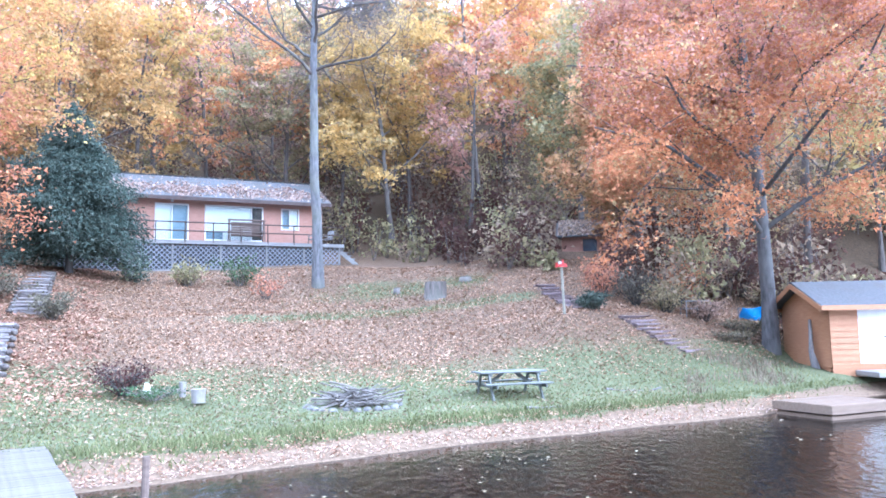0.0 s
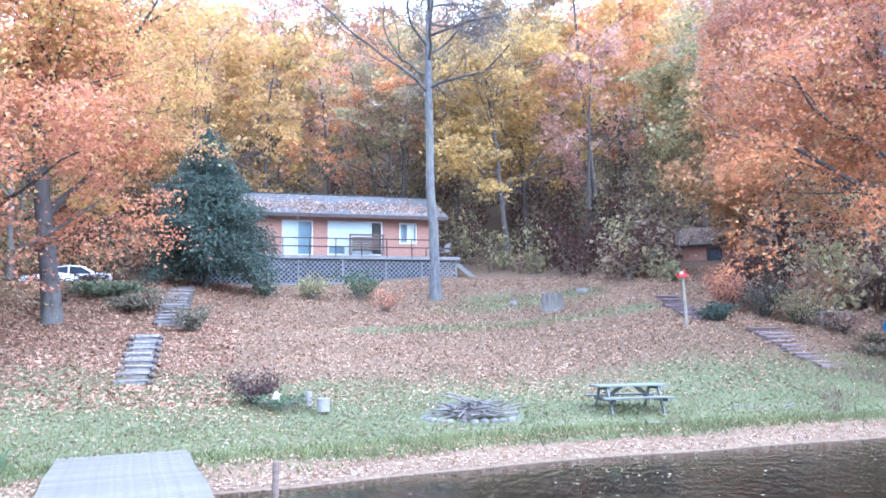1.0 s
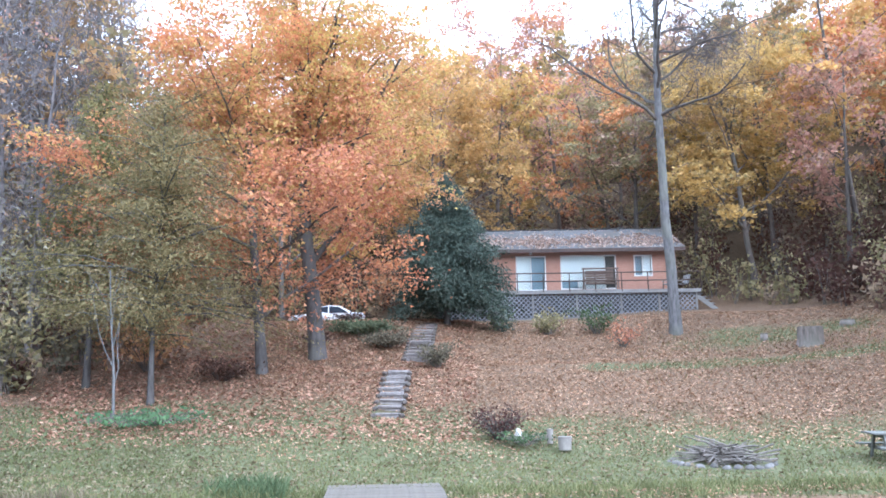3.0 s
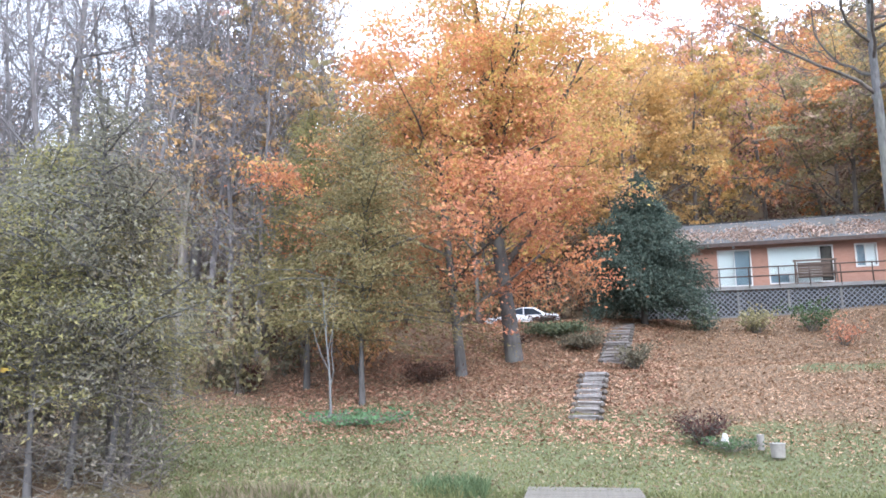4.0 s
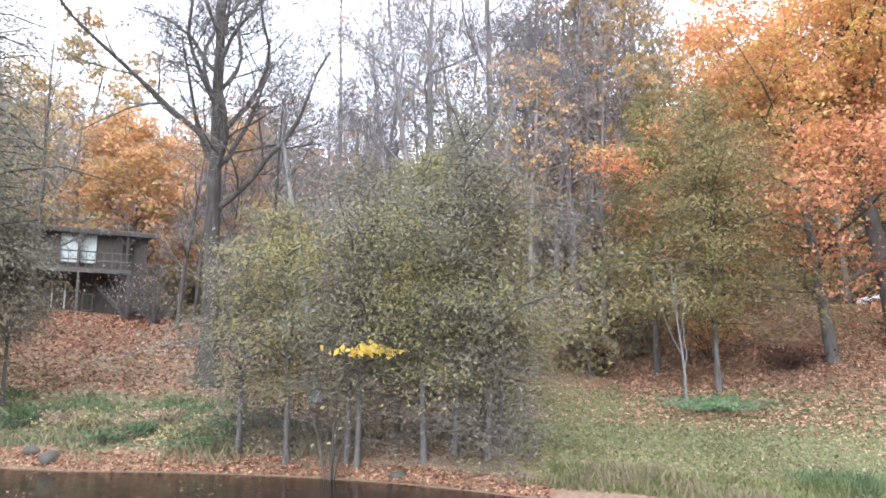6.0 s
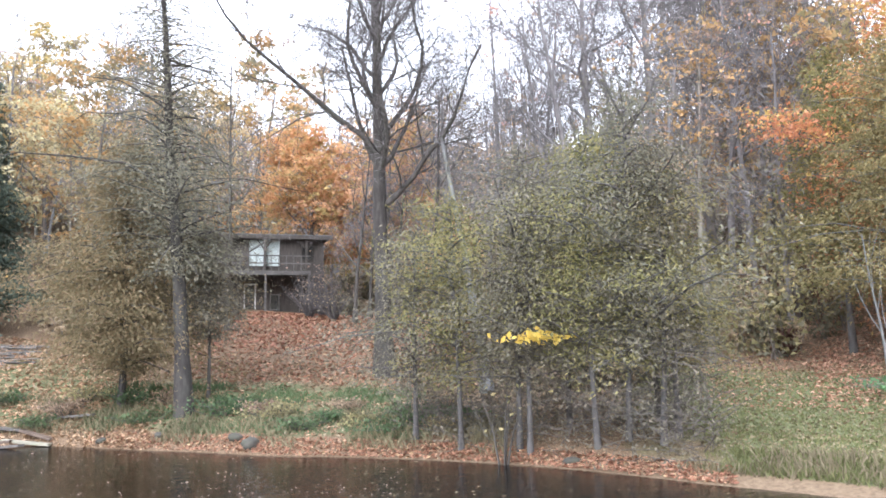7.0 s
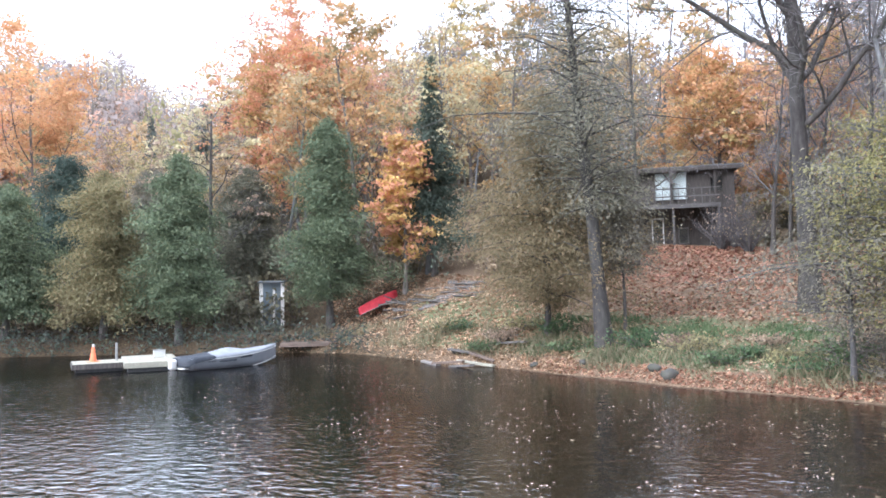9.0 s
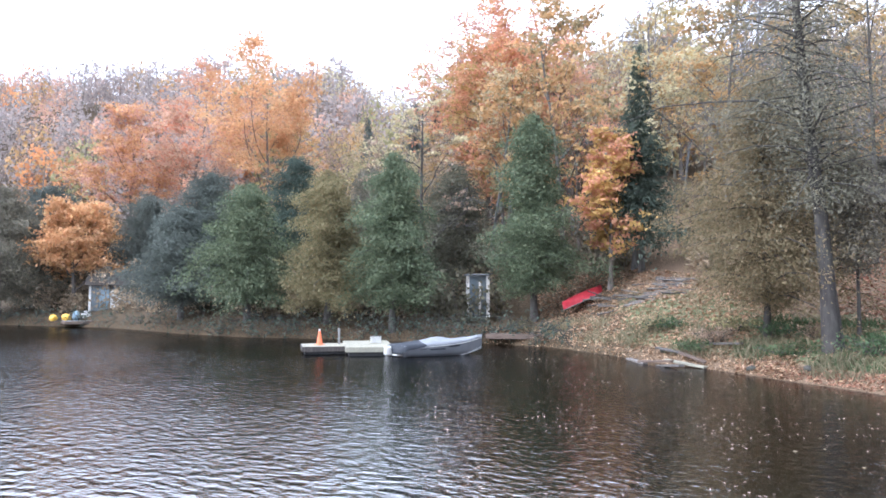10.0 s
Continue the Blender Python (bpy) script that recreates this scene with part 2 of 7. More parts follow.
# mauve of bare twigs, paled so that distance haze sits in the colour
LEAF_HAZE = leafy("hazed_far_mauve_twigs", [(0.0, (0.230, 0.203, 0.196)), (0.6, (0.365, 0.317, 0.297)), (1.0, (0.459, 0.365, 0.297))])
LEAF_PALE = leafy("pale_yellow_leaves", [(0.0, (0.34, 0.29, 0.175)), (0.5, (0.53, 0.44, 0.255)), (1.0, (0.65, 0.52, 0.29))])
NEEDLE_DARK = leafy("dark_green_needles", [(0.0, (0.043, 0.062, 0.049)), (0.5, (0.076, 0.103, 0.078)), (1.0, (0.128, 0.155, 0.111))], 0.8, 0.2)
NEEDLE_CEDAR = leafy("green_cedar_sprays", [(0.0, (0.061, 0.089, 0.052)), (0.5, (0.118, 0.155, 0.086)), (1.0, (0.209, 0.228, 0.120))], 0.7, 0.2, spread=0.8)
NEEDLE_MOSS = leafy("yellow_olive_leaves", [(0.0, (0.128, 0.121, 0.057)), (0.5, (0.225, 0.203, 0.095)), (1.0, (0.320, 0.265, 0.126))], 0.8, 0.35, spread=0.8, grey=0.0)
NEEDLE_BLUE = leafy("blue_green_sprays", [(0.0, (0.037, 0.060, 0.049)), (0.5, (0.076, 0.109, 0.087)), (1.0, (0.129, 0.160, 0.125))], 0.7, 0.25, spread=0.85)
# paler grey-green that paints distance haze onto far conifers
NEEDLE_HAZE = leafy("hazed_far_needles", [(0.0, (0.078, 0.095, 0.081)), (0.5, (0.110, 0.128, 0.110)), (1.0, (0.155, 0.169, 0.141))], 0.8, 0.2)
NEEDLE_DULL = leafy("dull_grey_olive_sprays", [(0.0, (0.103, 0.098, 0.071)), (0.5, (0.174, 0.163, 0.116)), (1.0, (0.261, 0.235, 0.168))], 0.8, 0.25, spread=0.8)
LITTER_WARM = leafy("fallen_tan_orange_leaves", [(0.0, (0.17, 0.095, 0.062)), (0.4, (0.33, 0.195, 0.125)), (0.8, (0.44, 0.285, 0.19)), (1.0, (0.48, 0.35, 0.235))], 0.8, 0.1, 0.08, 0.9, 0.0)
NEEDLE_OLIVE = leafy("olive_cedar_sprays", [(0.0, (0.098, 0.095, 0.052)), (0.4, (0.184, 0.172, 0.090)), (0.8, (0.262, 0.223, 0.117)), (1.0, (0.338, 0.248, 0.133))], 0.8, 0.3, grey=0.03)
NEEDLE_GREY = leafy("grey_green_sprays", [(0.0, (0.081, 0.079, 0.051)), (0.5, (0.149, 0.139, 0.089)), (1.0, (0.234, 0.206, 0.134))], 0.8, 0.25)
LITTER = leafy("fallen_leaves", [(0.0, (0.15, 0.09, 0.055)), (0.35, (0.315, 0.198, 0.122)), (0.7, (0.43, 0.29, 0.19)), (1.0, (0.51, 0.37, 0.255))], 0.8, 0.1, 0.08, 1.0, 0.0)
LITTER_RED = leafy("fallen_orange_leaves", [(0.0, (0.158, 0.070, 0.047)), (0.4, (0.318, 0.156, 0.098)), (0.8, (0.404, 0.235, 0.154)), (1.0, (0.410, 0.296, 0.167))], 0.8, 0.1, 0.08, 1.0, 0.05)
LITTER_YELLOW = leafy("fallen_yellow_leaves", [(0.0, (0.128, 0.095, 0.057)), (0.5, (0.222, 0.179, 0.104)), (1.0, (0.275, 0.238, 0.160))], 0.8, 0.1, 0.08, 1.0, 0.05)
GRASS = leafy("grass_blades", [(0.0, (0.084, 0.101, 0.036)), (0.5, (0.139, 0.161, 0.058)), (0.85, (0.197, 0.207, 0.079)), (1.0, (0.316, 0.281, 0.128))], 0.8, 0.3)
WEED_DRY = leafy("dry_weeds", [(0.0, (0.112, 0.097, 0.056)), (0.5, (0.205, 0.175, 0.100)), (1.0, (0.298, 0.246, 0.156))], 0.7, 0.25)
WEED_GREEN = leafy("green_weeds", [(0.0, (0.045, 0.084, 0.037)), (0.5, (0.087, 0.149, 0.064)), (1.0, (0.144, 0.191, 0.090))], 0.6, 0.3)
LITTER_PALE = leafy("pale_roof_leaves", [(0.0, (0.32, 0.22, 0.17)), (0.6, (0.48, 0.35, 0.27)), (1.0, (0.58, 0.46, 0.36))], 0.8, 0.1, 0.05)
# light grey-mauve twigs: the haze before far trees is painted into them
TWIG_HAZE = surface("hazed_grey_twigs", (0.17, 0.16, 0.165), (0.34, 0.32, 0.325), 2, 0.95, bump=0.0)

# ---- helpers of the build ----
def mesh_from(name, verts, quads, material, smooth=False):
    """A mesh from arrays of corners and four-sided faces."""
    verts, quads = np.asarray(verts, np.float32), np.asarray(quads, np.int32)
    me = bpy.data.meshes.new(name)
    me.vertices.add(len(verts))
    me.vertices.foreach_set("co", verts.ravel())
    me.loops.add(quads.size)
    me.loops.foreach_set("vertex_index", quads.ravel())
    me.polygons.add(len(quads))
    me.polygons.foreach_set("loop_start", np.arange(len(quads), dtype=np.int32) * quads.shape[1])
    me.update(calc_edges=True)
    if smooth:
        me.polygons.foreach_set("use_smooth", np.ones(len(quads), bool))
    me.materials.append(material)
    return me


def child(name, me, parent, label=""):
    ob = new(name, me)
    ob.parent = parent
    return tagged(ob, label)


def part(name, bm, material, parent, label="", smooth=False):
    me = bpy.data.meshes.new(name)
    bm.normal_update()
    bm.to_mesh(me)
    bm.free()
    if smooth:
        for p in me.polygons:
            p.use_smooth = True
    me.materials.append(material)
    return child(name, me, parent, label)


def thing(name, m, label, category, group="", kind=""):
    ob = new(name)
    ob.empty_display_size = 0.2
    ob.matrix_world = m
    return tagged(ob, label, category, group, kind)


def box(bm, x0, x1, y0, y1, z0, z1, bevel=0.0, turn=None):
    """A bevelled block between two corners, turned by the matrix given."""
    made = bmesh.ops.create_cube(bm, size=1.0)["verts"]
    bmesh.ops.transform(bm, verts=made, matrix=Matrix.Translation(((x0 + x1) / 2, (y0 + y1) / 2, (z0 + z1) / 2)) @ Matrix.Diagonal((x1 - x0, y1 - y0, z1 - z0, 1)))
    if bevel:
        edges = list({e for v in made for e in v.link_edges})
        made = list({v for f in bmesh.ops.bevel(bm, geom=edges, offset=bevel, segments=1, affect="EDGES")["faces"] for v in f.verts} | {v for v in made if v.is_valid})
    if turn is not None:
        bmesh.ops.transform(bm, verts=[v for v in made if v.is_valid], matrix=turn)
    return bm


def bar(bm, a, b, w, h, bevel=0.0):
    """A beam of the section w x h from a to b."""
    a, b = Vector(a), Vector(b)
    d = b - a
    m = Matrix.Translation((a + b) / 2) @ d.to_track_quat("X", "Z").to_matrix().to_4x4()
    return box(bm, -d.length / 2, d.length / 2, -w / 2, w / 2, -h / 2, h / 2, bevel, m)


def rod(bm, a, b, r, sides=8, r2=None):
    a, b = Vector(a), Vector(b)
    d = b - a
    m = Matrix.Translation((a + b) / 2) @ d.to_track_quat("Z", "Y").to_matrix().to_4x4()
    bmesh.ops.create_cone(bm, cap_ends=True, segments=sides, radius1=r, radius2=r if r2 is None else r2, depth=d.length, matrix=m)
    return bm


def prism(bm, outline, y0, y1, m=Matrix()):
    """An outline of (x, z) corners, drawn out from y0 to y1."""
    a = [bm.verts.new(m @ Vector((x, y0, z))) for x, z in outline]
    b = [bm.verts.new(m @ Vector((x, y1, z))) for x, z in outline]
    bm.faces.new(a)
    bm.faces.new(b[::-1])
    for i in range(len(a)):
        j = (i + 1) % len(a)
        bm.faces.new((a[j], a[i], b[i], b[j]))
    bmesh.ops.recalc_face_normals(bm, faces=bm.faces[:])
    return bm


# ---- the land: heights by bearing round the cove and by distance inland ----
HOME = (0.4, -0.8)
SHORE = [(60, 30), (30, 28), (18, 25.5), (12, 22.2), (8.5, 19.3), (6.6, 18.4), (3.2, 16.7), (-1.5, 14.3), (-4.3, 12.4), (-7.5, 10.4),
         (-10.5, 8.4), (-13.2, 6.4), (-16.4, 4.0), (-18.3, 1.7), (-20.5, -2.3), (-23.3, -6.3), (-26.6, -11.6), (-29.3, -15.3),
         (-31.0, -18.3), (-31.2, -21), (-30.2, -25), (-29, -31), (-27.2, -36), (-27, -42), (-28.5, -53), (-26.2, -62), (-20, -78), (0, -120)]
def bearing(x, y):
    return np.degrees(np.arctan2(-(x - HOME[0]), y - HOME[1])) 
_b = [float(bearing(x, y)) for x, y in SHORE]
_b = [b + 360 if b < -100 else b for b in _b]
_r = [math.hypot(x - HOME[0], y - HOME[1]) for x, y in SHORE]
PROFILES = [
    (-62, [(0, 0), (1.5, .4), (5, 1.2), (14, 4), (40, 15), (70, 30), (120, 46)]),
    (-28, [(0, 0), (1.2, .3), (2.5, .6), (7, .85), (10, 1.7), (16, 4.2), (40, 16), (70, 32), (120, 46)]),
    (-10, [(0, 0), (0.6, .19), (0.8, .34), (4, .55), (6.5, .95), (11.2, 2.85), (12.6, 3.0), (16, 3.75), (19, 4.7), (22, 5.4), (28, 7), (45, 15), (70, 29), (120, 46)]),
    (5, [(0, 0), (0.55, .19), (0.75, .34), (4.5, .52), (8.5, .95), (15, 2.85), (16.4, 3.05), (22, 4.5), (26, 5.6), (31, 6.4), (50, 15), (75, 29), (125, 46)]),
    (20, [(0, 0), (0.9, .19), (1.1, .34), (6, .6), (9.5, 1.0), (16.5, 2.95), (18, 3.1), (24, 4.6), (28, 5.65), (36, 6.6), (54, 15), (80, 30), (130, 46)]),
    (32, [(0, 0), (1.2, .25), (1.4, .36), (6, .6), (11, 1.25), (15.2, 2.85), (16.5, 3.0), (23, 5.2), (26, 5.6), (29, 5.45), (35, 5.4), (48, 10), (75, 25), (125, 42)]),
    (43, [(0, 0), (1.2, .25), (1.4, .36), (5, .6), (10, 1.25), (15.5, 2.75), (18, 3.35), (27, 5.6), (29.5, 5.5), (37, 5.6), (60, 14), (90, 28), (130, 38)]),
    (54, [(0, 0), (1.0, .25), (1.2, .36), (5, .7), (9.5, 1.33), (16, 2.2), (25, 4), (40, 7.5), (60, 13), (90, 23), (130, 32)]),
    (68, [(0, 0), (.8, .2), (1.1, .38), (4, .75), (10, 1.6), (20, 3.5), (40, 7.5), (60, 12), (90, 18), (130, 26)]),
    (86, [(0, 0), (.5, .15), (1.0, .4), (3, .65), (6.5, 1.1), (12, 2.2), (19, 4.3), (22, 4.8), (30, 5.2), (50, 10), (90, 20), (130, 34)]),
    (100, [(0, 0), (.5, .2), (1.0, .45), (4, .9), (9, 1.9), (12, 2.7), (18, 4.3), (30, 7), (60, 14), (90, 24), (130, 38)]),
    (112, [(0, 0), (.4, .3), (2, .8), (6, 1.9), (14, 4.5), (30, 9), (70, 20), (130, 40)]),
    (125, [(0, 0), (.5, .5), (5, 1.3), (15, 3.6), (40, 9), (80, 20), (130, 36)]),
    (136, [(0, 0), (1, .6), (6, 1.5), (15, 2.6), (40, 9), (100, 32), (140, 48)]),
    (170, [(0, 0), (2, .6), (15, 2.4), (40, 8), (100, 30), (140, 46)]),
]
def shore_r(b):
    return np.interp(b, _b, _r)
def height(x, y):
    x, y = np.asarray(x, float), np.asarray(y, float)
    b = bearing(x, y)
    b = np.where(b < -100, b + 360, b)
    r = np.hypot(x - HOME[0], y - HOME[1])
    s = r - shore_r(b)
    rows = np.array([np.interp(s, [p[0] for p in prof], [p[1] for p in prof]) for _, prof in PROFILES])
    at = np.array([p[0] for p in PROFILES], float)
    k = np.clip(np.searchsorted(at, b) - 1, 0, len(at) - 2)
    f = np.clip((b - at[k]) / (at[k + 1] - at[k]), 0, 1)
    f = f * f * (3 - 2 * f)
    i = np.arange(b.size).reshape(b.shape)
    flat = rows.reshape(len(at), -1)
    h = flat[k.ravel(), i.ravel()] * (1 - f.ravel()) + flat[k.ravel() + 1, i.ravel()] * f.ravel()
    h = h.reshape(b.shape) + np.clip(s - 130, 0, 300) * .2
    return np.where(s < 0, np.maximum(.13 * s, -2.5), h)


def inland(x, y):
    b = bearing(np.asarray(x, float), np.asarray(y, float))
    b = np.where(b < -100, b + 360, b)
    return np.hypot(x - HOME[0], y - HOME[1]) - shore_r(b), b


def ground_z(x, y):
    return float(height(np.array([x]), np.array([y]))[0])


def spot(b, r):
    """The place at a bearing (degrees left of north) and a range from the cove's middle."""
    x, y = HOME[0] - r * math.sin(radians(b)), HOME[1] + r * math.cos(radians(b))
    return x, y, ground_z(x, y)


def bumps(x, y):
    return (np.sin(x * 1.7 + 2 * np.sin(y * 0.9)) * np.sin(y * 1.3 + 1.5 * np.sin(x * 0.7)) * 0.035
            + np.sin(x * 0.37 + 1.1) * np.sin(y * 0.41 + 0.4) * 0.12)


def polar_sheet(name, bearings, offsets, lift, material, colours):
    b, s = np.meshgrid(bearings, offsets, indexing="ij")
    r = np.maximum(shore_r(np.where(b > 260, b - 360, b)) + s, 0.002)
    x, y = HOME[0] - r * np.sin(np.radians(b)), HOME[1] + r * np.cos(np.radians(b))
    z = lift(x, y, s, b)
    nb, ns = b.shape
    i = np.arange(nb * ns).reshape(nb, ns)
    nxt = np.roll(i, -1, axis=0)
    quads = np.stack([i[:, :-1], i[:, 1:], nxt[:, 1:], nxt[:, :-1]], -1).reshape(-1, 4)
    me = mesh_from(name, np.stack([x, y, z], -1).reshape(-1, 3), quads[:, ::-1], material, True)
    layer = me.color_attributes.new("cover", "FLOAT_COLOR", "POINT")
    layer.data.foreach_set("color", colours(x, y, s, b).astype(np.float32).ravel())
    return me


def step(v, a, b):
    return np.clip((v - a) / (b - a), 0, 1)


def lawn(x, y, s, b):
    """How grassy a place is: the strip behind the beach, thinning up the leaf-strewn slope."""
    edge = np.interp(b, [-24, -14, -8, 12, 20, 36, 46], [1.2, 0.75, 0.6, 0.6, 1.0, 1.2, 0.5])
    strip = step(s, edge, edge + 0.25) * (1 - step(s, 6.0 + np.clip(b, 0, 30) * 0.12, 10.5 + np.clip(b, 0, 30) * 0.12)) * step(-b, -72, -56) * step(-b, -200, -66)
    terrace = 0.75 * step(s, 14.6, 15.2) * (1 - step(s, 16.2, 17.2)) * (1 - step(b, 14, 22)) * step(b, -14, -6)
    knoll = 0.7 * step(s, 17.5, 20) * (1 - step(s, 22, 25)) * (1 - step(b, 6, 12)) * step(b, -8, -2)
    glade = 0.7 * step(s, 3, 5) * (1 - step(s, 11, 16)) * step(b, 46, 52) * (1 - step(b, 64, 70))
    bank = 0.85 * step(s, 0.6, 1.6) * (1 - step(s, 7, 11)) * step(b, 78, 84) * (1 - step(b, 112, 116))
    return np.maximum.reduce([strip, terrace, knoll, glade, bank])


def cover(x, y, s, b):
    b = np.where(b > 260, b - 360, b)
    shelf = np.interp(b, [-24, -14, -8, 12, 20, 36, 46], [1.1, 0.65, 0.5, 0.5, 0.9, 1.1, 0.45])
    sand = (1 - step(s, shelf, shelf + 0.3)) * (1 - step(b, 82, 88))
    litter = (1 - step(s, 28, 40)) * step(b, -30, -14) * (1 - step(b, 110, 116))
    return np.stack([sand, lawn(x, y, s, b), litter, np.ones_like(s)], -1)


view = np.arange(-48, 160, 0.55)
rear = np.arange(160, 312, 4.0)
around = np.concatenate([view, rear])
offsets = np.concatenate([[-60, -40, -25, -15, -10, -6, -4, -3, -2, -1.4, -0.9, -0.5, -0.2], np.arange(0, 2.6, 0.2), np.arange(2.6, 30, 0.5), np.arange(30, 60, 1.5),
                          np.arange(60, 140, 5), [150, 180, 230, 300, 420]])
wrapped = lambda x, y, s, b: height(x, y) + np.where(s > 1.6, bumps(x, y) * np.clip((s - 1.6) / 3, 0, 1), 0)
ground = new("ground", polar_sheet("ground", around, offsets, wrapped, GROUND, cover))
tagged(ground, "leaf-strewn grassy bank rising to a wooded hillside", "ground", kind="structure")


def water_cover(x, y, s, b):
    b = np.where(b > 260, b - 360, b)
    murky = 0.25 + 0.75 * step(-s, 0.0, 4.5)
    windy = 0.4 + 0.6 * step(-s, 0.5, 14.0) * (0.4 + 0.6 * step(b, 112, 150))
    return np.stack([murky, windy, windy, np.ones_like(s)], -1)


lake = new("lake_water", polar_sheet("lake_water", around, np.array([-400, -60, -40, -25, -18, -14, -10, -7, -5, -3.5, -2.5, -1.5, -0.8, -0.3, 0.0, 0.3, 0.8]),
                                     lambda x, y, s, b: np.zeros_like(s), WATER, water_cover))
tagged(lake, "brown lake water with wind ripples in a cove", "water", kind="structure")


# ---- trees ----
def tubes(lines, sides):
    """One mesh's corners and faces for many tapering branches: (points, radii) each."""
    verts, quads, n0 = [], [], 0
    ang = np.arange(sides) * 2 * np.pi / sides
    for pts, rad in lines:
        pts, rad = np.asarray(pts, float), np.asarray(rad, float)
        d = np.gradient(pts, axis=0)
        d /= np.linalg.norm(d, axis=1)[:, None] + 1e-9
        ref = np.where(np.abs(d[:, 2:3]) > 0.9, [[1.0, 0, 0]], [[0, 0, 1.0]])
        a = np.cross(d, ref)
        a /= np.linalg.norm(a, axis=1)[:, None] + 1e-9
        c = np.cross(d, a)
        ring = pts[:, None] + rad[:, None, None] * (np.cos(ang)[None, :, None] * a[:, None] + np.sin(ang)[None, :, None] * c[:, None])
        verts.append(ring.reshape(-1, 3))
        i = n0 + np.arange(len(pts) * sides).reshape(len(pts), sides)
        j = np.roll(i, -1, axis=1)
        quads.append(np.stack([i[:-1], j[:-1], j[1:], i[1:]], -1).reshape(-1, 4))
        n0 += len(pts) * sides
    return np.concatenate(verts), np.concatenate(quads)


def merged(pieces):
    verts, quads, n0 = [], [], 0
    for v, q in pieces:
        verts.append(v)
        quads.append(q + n0)
        n0 += len(v)
    return np.concatenate(verts), np.concatenate(quads)


def leaves(rng, centres, size, narrow=0.55, droop=None, flat=0.0, sides=4):
    """A bent four-cornered leaf at each centre. droop: a way that the long axis leans to. flat: how far leaves lie level."""
    n = len(centres)
    a = rng.normal(size=(n, 3))
    if droop is not None:
        a = a * 0.55 + droop
    a[:, 2] *= 1 - flat
    a /= np.linalg.norm(a, axis=1)[:, None] + 1e-9
    b = np.cross(a, rng.normal(size=(n, 3)) * np.array([1 - flat, 1 - flat, 1]))
    b /= np.linalg.norm(b, axis=1)[:, None] + 1e-9
    nrm = np.cross(a, b)
    s = (size * rng.uniform(0.6, 1.4, n))[:, None]
    k = rng.uniform(-0.1, 0.3, n)[:, None]
    if sides == 3:
        v = np.stack([centres - a * s * 0.5 + b * s * narrow * 0.5, centres + a * s * 0.55, centres - a * s * 0.4 - b * s * narrow * 0.6 + nrm * s * k * min(1.0, narrow * 1.5)], 1)
    else:
        v = np.stack([centres - a * s * 0.5, centres + b * s * narrow * 0.5 + nrm * s * k, centres + a * s * 0.5, centres - b * s * narrow * 0.5 + nrm * s * k], 1)
    return v.reshape(-1, 3), np.arange(n * sides).reshape(n, sides)


def unit(v):
    v = np.asarray(v, float)
    return v / (np.linalg.norm(v) + 1e-9)


def grow(rng, p, d, length, radius, plan, level=0, out=None, thick=0.5):
    """Grows one branch and those it bears. plan, by level: pieces, wiggle, upward pull, children, first child's share, spread, length share."""
    out = {} if out is None else out
    pieces, wiggle, pull, kids, first, spread, share = plan[level]
    pts, rad, way = [np.array(p, float)], [radius], unit(d)
    last = level == len(plan) - 1
    for i in range(pieces):
        way = unit(way + rng.normal(0, wiggle, 3) + np.array([0, 0, pull]))
        pts.append(pts[-1] + way * length / pieces)
        rad.append(radius * (1 - (0.72 if not last else 0.85) * (i + 1) / pieces))
    out.setdefault(level, []).append((np.array(pts), np.array(rad)))
    if not last:
        for c in range(kids):
            f = first + (1 - first) * (c + rng.uniform(0.1, 0.9)) / kids
            k = min(f * pieces, pieces - 0.01)
            i = int(k)
            at = pts[i] + (pts[i + 1] - pts[i]) * (k - i)
            axis = unit(pts[i + 1] - pts[i])
            turn = c * 2.4 + rng.uniform(-0.6, 0.6)
            side = unit(np.cross(axis, [0.3, 0.2, 1.0] if abs(axis[2]) < 0.9 else [1.0, 0, 0]))
            side = side * math.cos(turn) + np.cross(axis, side) * math.sin(turn)
            a = radians(spread) * rng.uniform(0.75, 1.2)
            grow(rng, at, axis * math.cos(a) + side * math.sin(a), length * share * rng.uniform(0.7, 1.25) * (1.12 - 0.55 * f),
                 np.interp(k, np.arange(pieces + 1), rad) * thick, plan, level + 1, out, thick)
    return out


BROAD = [(9, 0.05, 0.03, 11, 0.2, 56, 0.52), (6, 0.13, 0.05, 6, 0.25, 48, 0.55), (4, 0.18, 0.03, 5, 0.2, 45, 0.5), (3, 0.2, 0.0, 0, 0, 0, 0)]
WOOD = [(7, 0.05, 0.03, 8, 0.22, 55, 0.48), (4, 0.14, 0.04, 5, 0.25, 48, 0.5), (3, 0.2, 0.0, 0, 0, 0, 0)]
WOOD_BARE = [(8, 0.05, 0.03, 11, 0.3, 52, 0.44), (5, 0.16, 0.05, 6, 0.2, 50, 0.5), (4, 0.2, 0.04, 5, 0.15, 45, 0.52), (2, 0.2, 0.04, 0, 0, 0, 0)]
SLIM = [(9, 0.04, 0.05, 12, 0.45, 42, 0.32), (5, 0.14, 0.08, 5, 0.2, 45, 0.5), (3, 0.2, 0.03, 0, 0, 0, 0)]


